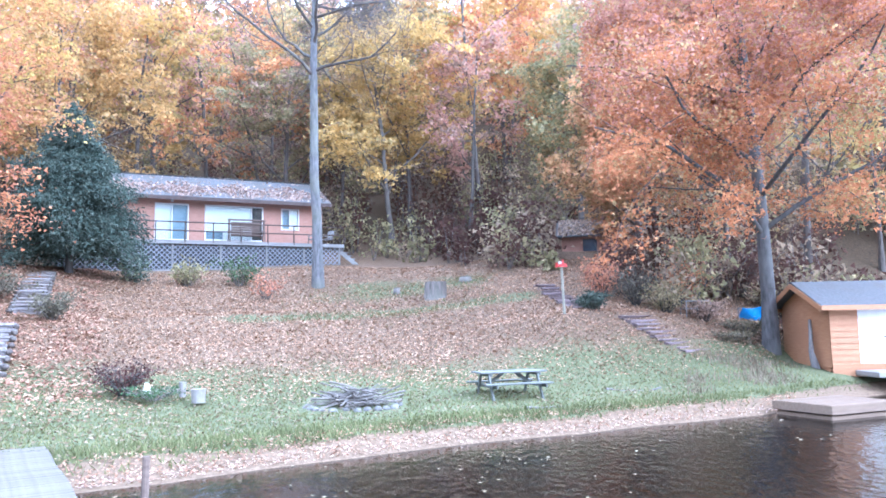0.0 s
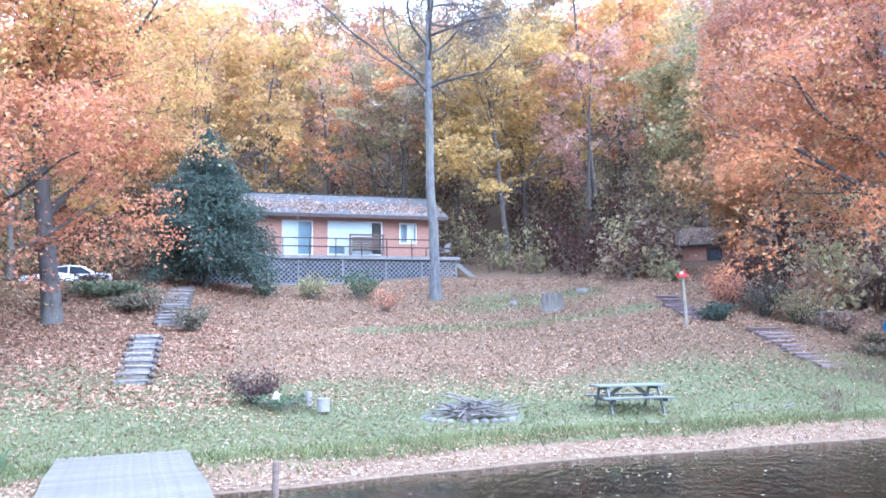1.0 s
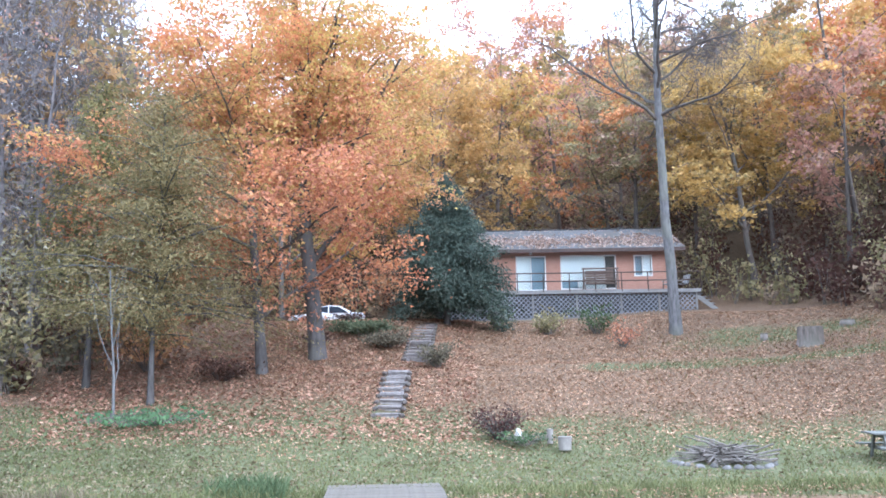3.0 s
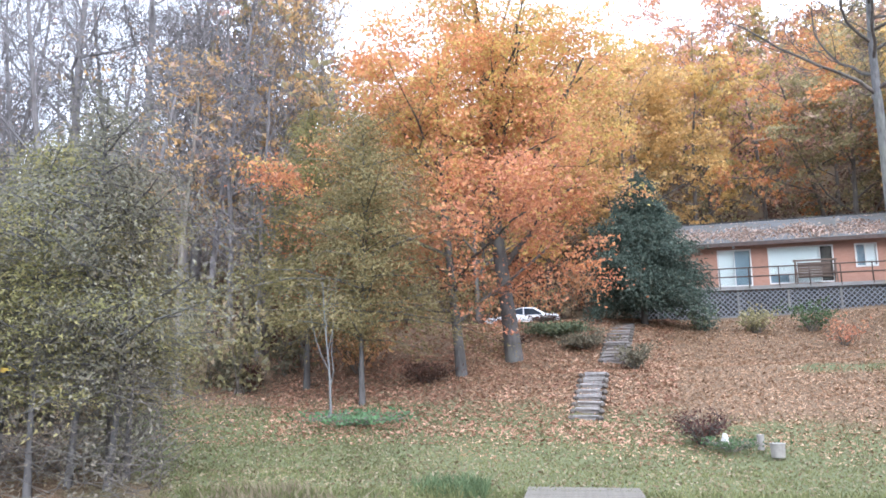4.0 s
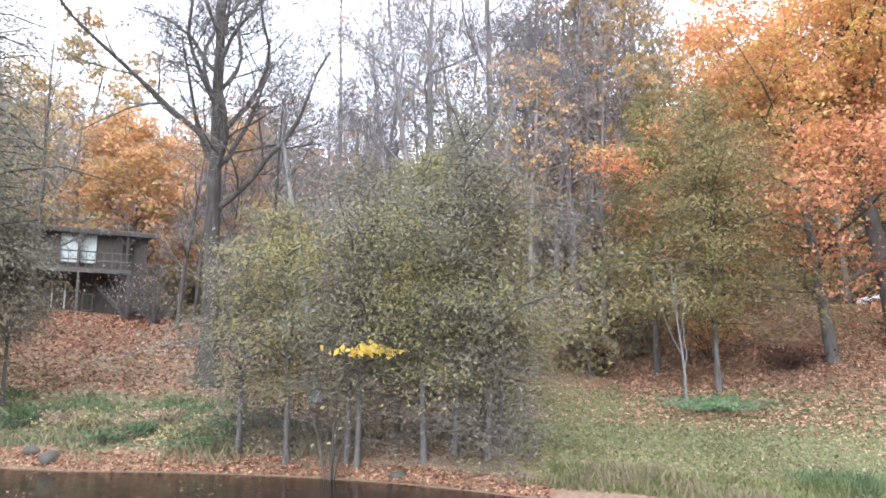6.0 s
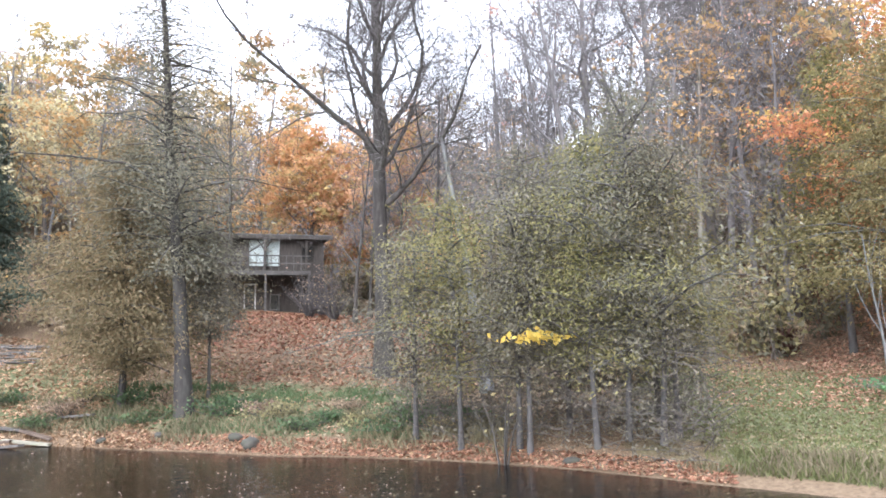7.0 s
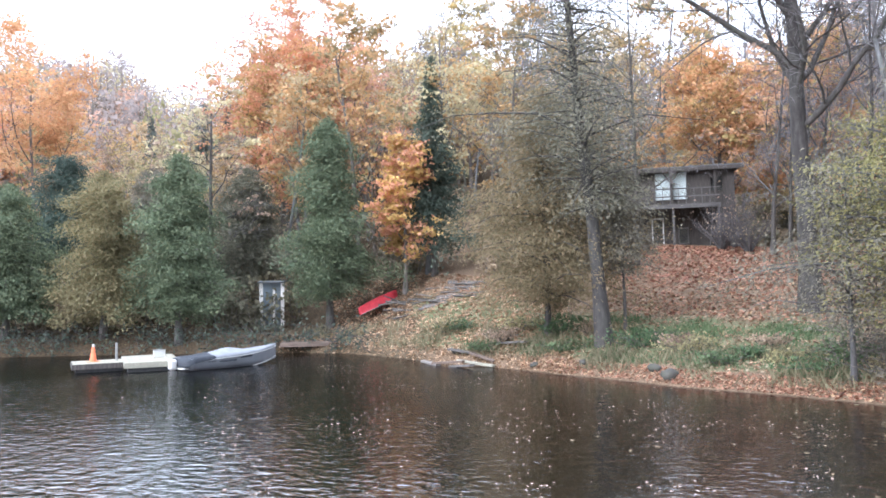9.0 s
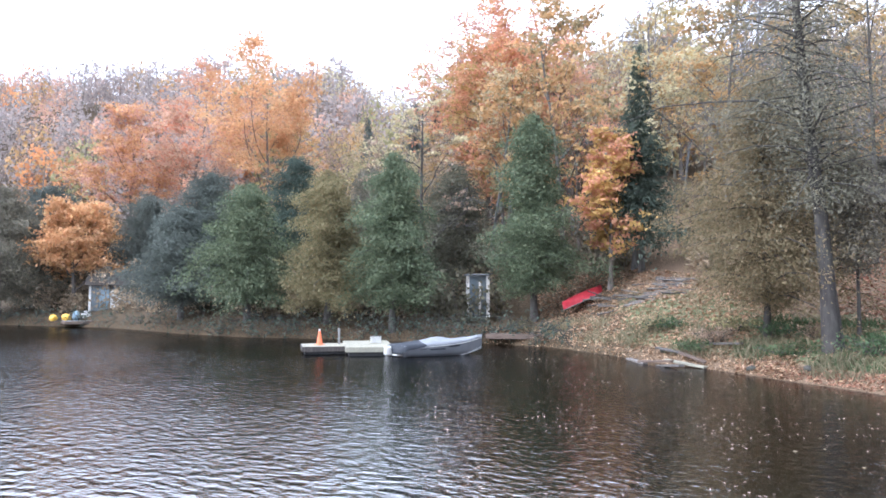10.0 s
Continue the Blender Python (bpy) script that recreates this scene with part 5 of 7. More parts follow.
def porch_swing():
    """A slatted two-seat glider in an A-frame on the deck."""
    m = Matrix.Translation((-14.34, 40.71, 0)) @ Matrix.Rotation(radians(24), 4, "Z") @ Matrix.Translation((3.85, -1.15, 7.245))
    o = thing("porch_swing", m, "slatted brown wooden glider swing standing on the deck", "swing")
    for x in (-0.95, 0.95):
        for y in (-0.35, 0.35):
            part("leg", bar(bmesh.new(), (x, y, 0.0), (x, y * 0.25, 1.3), 0.06, 0.07, 0.006), BROWN_WOOD, o)
    part("top_beam", bar(bmesh.new(), (-1.05, 0, 1.32), (1.05, 0, 1.32), 0.09, 0.09, 0.008), BROWN_WOOD, o)
    for k in range(4):
        part("seat_slat", box(bmesh.new(), -0.8, 0.8, -0.3 + k * 0.14, -0.18 + k * 0.14, 0.42, 0.445, 0.004), BROWN_WOOD, o)
    for k in range(6):
        part("back_slat", box(bmesh.new(), -0.8, 0.8, 0.28 + k * 0.012, 0.305 + k * 0.012, 0.46 + k * 0.135, 0.58 + k * 0.135, 0.004), BROWN_WOOD, o)
    for x in (-0.84, 0.84):
        part("armrest", bar(bmesh.new(), (x, -0.32, 0.68), (x, 0.3, 0.68), 0.07, 0.035, 0.005), BROWN_WOOD, o)
        part("hanger", rod(bmesh.new(), (x, 0.0, 0.43), (x, 0.0, 1.30), 0.012, 6), IRON, o)


porch_swing()


def deck_chair(x, y, turn):
    """A light slatted garden chair on the deck."""
    m = Matrix.Translation((-14.34, 40.71, 0)) @ Matrix.Rotation(radians(24), 4, "Z") @ Matrix.Translation((x, y, 7.245)) @ Matrix.Rotation(radians(turn), 4, "Z")
    o = thing("deck_chair", m, "weathered slatted garden chair on the deck", "chair", "chairs on the deck")
    for u in (-0.25, 0.25):
        part("leg", bar(bmesh.new(), (u, -0.25, 0), (u, -0.22, 0.6), 0.04, 0.04, 0.004), BROWN_WOOD, o)
        part("leg", bar(bmesh.new(), (u, 0.3, 0), (u, 0.2, 0.42), 0.04, 0.04, 0.004), BROWN_WOOD, o)
        part("armrest", bar(bmesh.new(), (u, -0.3, 0.62), (u, 0.28, 0.6), 0.07, 0.03, 0.004), GREY_WOOD, o)
    for k in range(4):
        part("seat_slat", box(bmesh.new(), -0.25, 0.25, -0.25 + k * 0.12, -0.15 + k * 0.12, 0.4 - k * 0.012, 0.42 - k * 0.012, 0.003), GREY_WOOD, o)
        part("back_slat", bar(bmesh.new(), (-0.21 + k * 0.14, 0.2, 0.36), (-0.21 + k * 0.14, 0.42, 0.95), 0.1, 0.02, 0.003), GREY_WOOD, o)


deck_chair(8.5, -0.95, -60)
deck_chair(7.7, -0.8, -100)


def far_cottage():
    """The dark cottage above the leafy bank: a railed upper porch with braced posts over a plain lower storey."""
    b, r = 93.8, 45.5
    x, y, z = spot(b, r)
    o = thing("far_cottage", Matrix.Translation((x, y, 5.1)) @ Matrix.Rotation(radians(b + 2.4), 4, "Z"), "dark brown two-storey cottage with an upper porch and pale windows", "house")
    W0, W1 = -4.6, 3.6
    f, e = 2.5, 4.75
    wins = [(-4.35, -3.6, f + 0.6, f + 1.7), (-3.4, -2.75, f + 0.1, f + 1.95), (-0.95, 1.0, f + 0.4, e - 0.1), (2.2, 3.0, f + 0.8, f + 1.8)]
    bm = bmesh.new()
    xs = sorted({W0, W1, *[w[0] for w in wins], *[w[1] for w in wins]})
    for a, c in zip(xs, xs[1:]):
        hole = [w for w in wins if w[0] <= a and w[1] >= c]
        for lo, hi in ([(f - 0.2, hole[0][2]), (hole[0][3], e)] if hole else [(f - 0.2, e)]):
            part("upper_wall", box(bmesh.new(), a, c, 0, 0.15, lo, hi), DARK_WALL, o)
    low = [(-1.15, -0.45, 0.25, 1.9), (0.35, 0.95, 0.3, 1.3)]
    bm = bmesh.new()
    xs = sorted({W0, W1, *[w[0] for w in low], *[w[1] for w in low]})
    for a, c in zip(xs, xs[1:]):
        hole = [w for w in low if w[0] <= a and w[1] >= c]
        for lo, hi in ([(-0.5, hole[0][2]), (hole[0][3], f - 0.2)] if hole else [(-0.5, f - 0.2)]):
            part("lower_wall", box(bmesh.new(), a, c, 0.004, 0.15, lo, hi), DARK_WALL, o)
    for x0 in (W0, W1 - 0.15):
        part("side_wall", box(bmesh.new(), x0, x0 + 0.15, 0.152, 5.5, -0.5, e), DARK_WALL, o)
    part("back_wall", box(bmesh.new(), W0 + 0.16, W1 - 0.16, 5.35, 5.5, -0.5, e), DARK_WALL, o)
    part("roof", box(bmesh.new(), W0 - 0.5, W1 + 0.5, -0.4, 6.0, e + 0.01, e + 0.16, 0.02, Matrix.Translation((0, 0, e)) @ Matrix.Rotation(radians(4), 4, "X") @ Matrix.Translation((0, 0, -e))), SHINGLE, o)
    part("roof_fascia", box(bmesh.new(), W0 - 0.5, W1 + 0.5, -0.46, -0.4, e - 0.16, e + 0.06), DARK_WALL, o)
    window_unit(o, "window", *wins[0], 0.0, [], [CURTAIN], WHITE_TRIM)
    window_unit(o, "porch_door", *wins[1], 0.0, [], [CURTAIN], WHITE_TRIM)
    window_unit(o, "picture_window", *wins[2], 0.0, [0.1], [CURTAIN, CURTAIN], DARK_WALL)
    window_unit(o, "window", *wins[3], 0.0, [], [SHADE_FILL], DARK_WALL)
    window_unit(o, "cellar_door", *low[0], 0.0, [], [SHADE_FILL], WHITE_TRIM)
    window_unit(o, "cellar_window", *low[1], 0.0, [], [SHADE_FILL], PORCH_WOOD)
    for k in range(12):
        part("porch_board", box(bmesh.new(), W0, 2.6, -1.75 + k * 0.145, -1.61 + k * 0.145, f - 0.04, f, 0.004), PORCH_WOOD, o)
    part("porch_fascia", box(bmesh.new(), W0, 2.6, -1.80, -1.756, f - 0.24, f + 0.005), PORCH_WOOD, o)
    for x0 in (W0 + 0.05, -2.2, 0.02, 2.5):
        bm = bmesh.new()
        box(bm, x0 - 0.06, x0 + 0.06, -0.36, -0.24, f + 0.001, e - 0.03, 0.005)
        for s in (-1, 1):
            bar(bm, (x0 + s * 0.05, -0.3, e - 0.75), (x0 + s * 0.5, -0.3, e - 0.1), 0.07, 0.07)
        part("porch_post", bm, DARK_WALL, o)
        part("stilt", box(bmesh.new(), x0 - 0.06, x0 + 0.06, -1.7, -1.58, -0.7, f - 0.045, 0.005), PORCH_WOOD, o)
    for z0 in (f + 0.45, f + 0.9):
        part("rail", bar(bmesh.new(), (W0, -1.66, z0), (2.6, -1.66, z0), 0.05, 0.07), PORCH_WOOD, o)
    for k in range(16):
        x0 = W0 + 0.2 + k * 0.43
        part("baluster", bar(bmesh.new(), (x0, -1.66, f), (x0, -1.66, f + 0.87), 0.035, 0.035), PORCH_WOOD, o)
    for x0, x1 in ((2.0, 2.3), (2.7, 2.75)):
        part("leaning_plank", bar(bmesh.new(), (x0, -0.9, 0.05), (x1, -0.1, 1.75), 0.03, 0.12), PORCH_WOOD, o)


far_cottage()


def boat_shed():
    x0, y0, z0 = 13.19, 24.7, 0.8
    o = thing("boat_shed", Matrix.Translation((x0, y0, z0)), "small orange-sided boat shed with a pale door and shingled roof", "shed")
    W, D, H, P = 5.2, 3.3, 2.1, 2.8
    door = (0.95, 3.9, 0.12, 1.95)
    part("front_wall", wall_with_holes(0, W, 0, H, 0, 0.12, [door]), SIDING_ORANGE, o)
    part("back_wall", box(bmesh.new(), 0, W, D - 0.12, D, -0.3, H), SIDING_ORANGE, o)
    turn = Matrix(((0, 1, 0, 0), (1, 0, 0, 0), (0, 0, 1, 0), (0, 0, 0, 1)))
    for x in (0.0, W - 0.12):
        bm = prism(bmesh.new(), [(0.124, -0.3), (D - 0.124, -0.3), (D - 0.124, H), (D / 2, P - 0.06), (0.124, H)], x, x + 0.12, turn)
        part("gable_wall", bm, SIDING_ORANGE, o)
    bm = bmesh.new()
    z = 0.0
    while z < P - 0.25:
        t = min(z + 0.2, P - 0.1)
        half = lambda q: D / 2 if q < H else D / 2 * (P - q) / (P - H)
        a = [bm.verts.new(p) for p in ((-0.03, D / 2 + half(z), z), (-0.03, D / 2 - half(z), z), (-0.005, D / 2 - half(t), t), (-0.005, D / 2 + half(t), t))]
        bm.faces.new(a)
        z = t
    part("gable_siding", bm, SIDING_ORANGE, o)
    slope = math.hypot(D / 2 + 0.35, P - H + 0.12)
    for s in (-1, 1):
        bm = bmesh.new()
        n = 8
        for i in range(n):
            a, b = i / n, (i + 1) / n
            ya, yb = D / 2 + s * (D / 2 + 0.35) * (1 - a), D / 2 + s * (D / 2 + 0.35) * (1 - b)
            za, zb = H - 0.1 + (P + 0.08 - H + 0.1) * a, H - 0.1 + (P + 0.08 - H + 0.1) * b
            box(bm, -0.42, W + 0.4, -0.02, abs(yb - ya) * 1.15, -0.02, 0.02, 0, Matrix.Translation((0, ya, za + 0.05)) @ (Matrix.Diagonal((1, -s, 1, 1))) @ Matrix.Rotation(math.atan2(zb - za, abs(yb - ya)), 4, "X"))
        part("roof", bm, SHINGLE, o)
        bm = bmesh.new()
        bar(bm, (-0.44, D / 2 + s * (D / 2 + 0.33), H - 0.14), (-0.44, D / 2, P + 0.0), 0.035, 0.17)
        part("barge_board", bm, SIDING_ORANGE, o, "salmon trim board")
        part("fascia", box(bmesh.new(), -0.42, W + 0.4, D / 2 + s * (D / 2 + 0.37) - 0.015, D / 2 + s * (D / 2 + 0.37) + 0.015, H - 0.2, H - 0.04), SIDING_ORANGE, o)
    d = part("shed_door", box(bmesh.new(), door[0] + 0.01, door[1] - 0.01, 0.03, 0.08, door[2], door[3] - 0.01, 0.006), PALE_DOOR, o, "wide pale cream door")
    part("door_handle", rod(bmesh.new(), (1.75, -0.03, 1.0), (1.9, -0.03, 1.0), 0.018, 8), IRON, d)
    part("sill", box(bmesh.new(), -0.02, W, -0.06, -0.034, -0.3, 0.1), SIDING_ORANGE, o)
    part("apron", box(bmesh.new(), 0.7, W, -1.4, -0.08, -0.25, -0.08, 0.02), CONCRETE, o, "pale concrete apron")
    # a curved pale driftwood piece leaning on the gable
    bm = bmesh.new()
    me = mesh_from("leaning_driftwood", *tubes([(np.array([[-0.16, 0.75, -0.1], [-0.3, 0.75, 0.5], [-0.18, 0.95, 1.0], [-0.08, 1.15, 1.6]]), np.array([0.16, 0.09, 0.07, 0.05]))], 8), DEADWOOD, True)
    bm.free()
    child("leaning_driftwood", me, o)


boat_shed()


def hill_cabin():
    o = thing("hill_cabin", Matrix.Translation((7.55, 42.9, 6.2)) @ Matrix.Rotation(radians(-12), 4, "Z"), "small red-brown cabin with leaves on its roof among trees", "cabin")
    W, D, e, p = 4.6, 3.4, 1.35, 2.45
    part("front_wall", box(bmesh.new(), 0, W, 0, 0.12, -0.4, e), SIDING, o)
    part("back_wall", box(bmesh.new(), 0, W, D - 0.12, D, -0.4, e), SIDING, o)
    turn = Matrix(((0, 1, 0, 0), (1, 0, 0, 0), (0, 0, 1, 0), (0, 0, 0, 1)))
    for x in (0.0, W - 0.12):
        part("gable_wall", prism(bmesh.new(), [(0.124, -0.4), (D - 0.124, -0.4), (D - 0.124, e), (D / 2, p - 0.08), (0.124, e)], x, x + 0.12, turn), SIDING, o)
    for q in (-1, 1):
        part("roof", bar(bmesh.new(), (W / 2, D / 2 + q * (D / 2 + 0.35), e - 0.12), (W / 2, D / 2, p), W + 0.6, 0.08), SHINGLE, o)
        part("barge_board", bar(bmesh.new(), (-0.32, D / 2 + q * (D / 2 + 0.33), e - 0.17), (-0.32, D / 2, p - 0.04), 0.03, 0.15), DARK_BROWN, o)
    part("window", box(bmesh.new(), 1.2, 2.0, -0.03, -0.004, 0.4, 1.1), CAR_GLASS, o)


hill_cabin()


# ---- things on the lawn ----
def picnic_table(x, y, turn):
    o = thing("picnic_table", Matrix.Translation((x, y, ground_z(x, y) - 0.02)) @ Matrix.Rotation(radians(turn), 4, "Z"), "weathered grey-green wooden picnic table with benches on the grass", "table")
    for k in range(5):
        part("top_plank", box(bmesh.new(), -0.93, 0.93, -0.37 + k * 0.15, -0.23 + k * 0.15, 0.71, 0.75, 0.006), TABLE_WOOD, o)
    for y0 in (-0.76, 0.50):
        for k in range(2):
            part("bench_plank", box(bmesh.new(), -0.93, 0.93, y0 + k * 0.135, y0 + 0.125 + k * 0.135, 0.43, 0.47, 0.006), TABLE_WOOD, o)
    for x0 in (-0.68, 0.68):
        for s in (-1, 1):
            part("leg", bar(bmesh.new(), (x0, s * 0.62, 0.0), (x0, s * 0.26, 0.71), 0.045, 0.095, 0.005), TABLE_WOOD, o)
        part("bench_bearer", bar(bmesh.new(), (x0 + 0.05, -0.77, 0.385), (x0 + 0.05, 0.77, 0.385), 0.04, 0.09, 0.005), TABLE_WOOD, o)
        part("top_bearer", bar(bmesh.new(), (x0 + 0.05, -0.36, 0.665), (x0 + 0.05, 0.36, 0.665), 0.04, 0.085, 0.005), TABLE_WOOD, o)
        part("brace", bar(bmesh.new(), (x0 * 0.94, 0, 0.40), (x0 * 0.25, 0, 0.70), 0.04, 0.085, 0.005), TABLE_WOOD, o)


picnic_table(1.95, 19.75, 17)


def stone(seed, size):
    """A rounded uneven stone."""
    bm = bmesh.new()
    bmesh.ops.create_icosphere(bm, subdivisions=2, radius=1.0)
    for v in bm.verts:
        k = 1 + 0.28 * noise.noise(v.co * 1.3 + Vector((seed * 3.7, seed, 0)))
        v.co = Vector((v.co.x * size[0] * k, v.co.y * size[1] * k, v.co.z * size[2] * k))
    return bm


def stick(rng, length, r, bend=0.06):
    u = np.linspace(-0.5, 0.5, 5)
    pts = np.stack([u * length, np.cumsum(rng.normal(0, bend * length / 5, 5)), np.cumsum(rng.normal(0, bend * length / 6, 5))], 1)
    return tubes([(pts, np.linspace(r, r * 0.45, 5))], 6)


PALE_STICK = surface("bleached_thin_sticks", (0.104, 0.092, 0.080), (0.200, 0.180, 0.160), 8, 0.9, bump=0.4, stretch=(1, 1, 0.3), per_object=0.25)


def fire_ring(x, y):
    rng = np.random.default_rng(5)
    z = ground_z(x, y)
    o = thing("fire_ring", Matrix.Translation((x, y, z)), "ring of pale stones heaped with dry grey sticks", "fire pit")
    pool = [stone(k, s) for k, s in enumerate([(0.12, 0.1, 0.08), (0.1, 0.1, 0.08), (0.13, 0.1, 0.07)])]
    shapes = []
    for bm in pool:
        me = bpy.data.meshes.new("stone")
        bm.to_mesh(me)
        bm.free()
        for p in me.polygons:
            p.use_smooth = True
        me.materials.append(RUBBLE)
        shapes.append(me)
    for k in range(26):
        a = k * 2 * math.pi / 26
        s = child("stone", shapes[k % 3], o)
        s.matrix_local = Matrix.Translation((1.12 * math.cos(a) + rng.normal(0, 0.04), 0.95 * math.sin(a) + rng.normal(0, 0.07), 0.0)) @ Matrix.Rotation(rng.uniform(0, 6), 4, "Z")
    sticks = [mesh_from("stick", *stick(rng, rng.uniform(0.9, 2.0), rng.uniform(0.012, 0.026)), PALE_STICK, True) for _ in range(9)]
    for k in range(80):
        s = child("stick", sticks[k % 9], o)
        rr = rng.uniform(0, 0.62) ** 0.8
        a = rng.uniform(0, 6.28)
        s.matrix_local = Matrix.Translation((rr * math.cos(a), rr * 0.8 * math.sin(a), 0.1 + 0.34 * (1 - rr / 0.75) * rng.uniform(0.2, 1))) @ Euler((rng.normal(0, 0.1), rng.normal(0, 0.2), rng.uniform(0, 6.28))).to_matrix().to_4x4()


fire_ring(-2.0, 18.6)


def bird_feeder(x, y):
    o = thing("bird_feeder", Matrix.Translation((x, y, ground_z(x, y) - 0.05)) @ Matrix.Rotation(radians(20), 4, "Z") @ Matrix.Rotation(radians(-2), 4, "Y"), "small red bird feeder on a pale grey pole", "feeder")
    part("pole", rod(bmesh.new(), (0, 0, 0), (0, 0, 1.78), 0.055, 10, 0.045), PALE_DECK, o)
    part("tray", box(bmesh.new(), -0.19, 0.19, -0.14, 0.14, 1.78, 1.82, 0.006), RED_PAINT, o)
    part("front_panel", box(bmesh.new(), -0.17, 0.17, -0.12, -0.1, 1.82, 1.89, 0.004), RED_PAINT, o)
    part("back_panel", prism(bmesh.new(), [(-0.17, 1.82), (0.17, 1.82), (0.17, 2.1), (0.08, 2.0), (-0.17, 1.93)], 0.1, 0.12), RED_PAINT, o)
    part("seed_cup", rod(bmesh.new(), (-0.06, -0.02, 1.82), (-0.06, -0.02, 1.99), 0.07, 10), WHITE_PAINT, o, "white seed cup")


bird_feeder(4.89, 27.75)


def stump(x, y, r, h, label):
    o = thing("tree_stump", Matrix.Translation((x, y, ground_z(x, y) - 0.05)), label, "stump")
    zs = np.array([0, 0.12, 0.3, h * 0.7, h])
    child("stump_wood", mesh_from("stump_wood", *tubes([(np.stack([zs * 0.03, zs * 0, zs], 1), r * np.array([1.2, 1.05, 0.97, 0.95, 0.93]))], 16), BARK_MID, True), o)
    part("cut_face", rod(bmesh.new(), (h * 0.03, 0, h - 0.03), (h * 0.03, 0, h + 0.004), r * 0.93, 16), DEADWOOD, o)


stump(0.09, 33.3, 0.52, 0.85, "weathered grey sawn tree stump on the slope")
stump(-1.7, 34.6, 0.16, 0.4, "small dark stump on the slope")
stump(1.6, 36.4, 0.3, 0.35, "low grey stump near the hilltop")


def flower_bed():
    for k, (x, y, r, h, what) in enumerate([(-5.95, 19.0, 0.18, 0.31, "pale cylindrical concrete planter"), (-6.55, 19.6, 0.09, 0.36, "slim pale grey post stub")]):
        o = thing("planter", Matrix.Translation((x, y, ground_z(x, y) - 0.02)), what, "planter")
        part("wall", rod(bmesh.new(), (0, 0, 0), (0, 0, h), r * 0.92, 18, r), CONCRETE, o)
        part("rim", rod(bmesh.new(), (0, 0, h), (0, 0, h + 0.03), r * 1.06, 18), CONCRETE, o)
    o = thing("garden_ornament", at_xy_matrix(-7.4, 19.4), "small white carved garden ornament among plants", "ornament")
    part("ornament_body", stone(4, (0.1, 0.09, 0.2)), WHITE_PAINT, o).location = (0, 0, 0.16)


def at_xy_matrix(x, y, lift=0.0, turn=0.0):
    return Matrix.Translation((x, y, ground_z(x, y) + lift)) @ Matrix.Rotation(radians(turn), 4, "Z")


flower_bed()


def flight(name, low, high, wide, count, material, label, uneven=0.03, seed=1, gap=0.02):
    """A flight of separate treads from the foot's middle to the head's middle, laid into the slope."""
    rng = np.random.default_rng(seed)
    a, b = Vector((*low, 0)), Vector((*high, 0))
    way = (b - a).normalized()
    run = (b - a).length / count
    o = thing(name, Matrix.Translation((low[0], low[1], 0)) @ Matrix.Rotation(math.atan2(way.y, way.x), 4, "Z"), label, "steps")
    for k in range(count):
        c = a + way * run * (k + 0.5)
        z = max(ground_z(c.x, c.y), ground_z(*(a + way * run * (k + 0.85)).xy) - 0.03) + 0.05
        bm = bmesh.new()
        slip = rng.normal(0, uneven * 1.5)
        box(bm, (k + 0.16) * run, (k + 1.08) * run - gap, slip - wide / 2 + rng.normal(0, uneven), slip + wide / 2 + rng.normal(0, uneven), z - 0.055, z + 0.03 + rng.normal(0, uneven * 0.3), 0.015)
        for v in bm.verts:
            v.co += Vector((rng.normal(0, uneven * 0.5), rng.normal(0, uneven * 0.6), rng.normal(0, uneven * 0.2)))
        part("tread", bm, material, o)
        part("riser", box(bmesh.new(), (k + 0.26) * run, (k + 1.2) * run, -wide / 2 + 0.05, wide / 2 - 0.05, z - 0.4, z - 0.06, 0.01), material if name == "stone_steps" else EARTH, o)
        for s in (-1, 1):
            if name == "stone_steps":
                bm = stone(k * 2 + s, (0.11, 0.1, 0.09))
                bmesh.ops.translate(bm, verts=bm.verts, vec=((k + 0.1) * run, s * (wide / 2 + 0.06), z - 0.08))
                part("edge_stone", bm, BARK_DARK, o)
    return o


flight("stone_steps", (-12.25, 20.5), (-14.0, 24.3), 0.82, 8, STONE_STEP, "grey flagstone steps set into the leafy slope", 0.03, 2)
flight("stone_steps", (-14.45, 26.6), (-17.3, 33.0), 0.95, 14, STONE_STEP, "upper flight of grey flagstone steps", 0.03, 3)
flight("timber_steps", (9.3, 25.9), (7.6, 28.3), 1.7, 10, RED_STEP, "wide brown timber steps covered with leaves", 0.04, 4)
flight("timber_steps", (5.9, 29.2), (5.0, 34.0), 0.9, 10, RED_STEP, "narrow timber steps rising past the feeder", 0.04, 6)


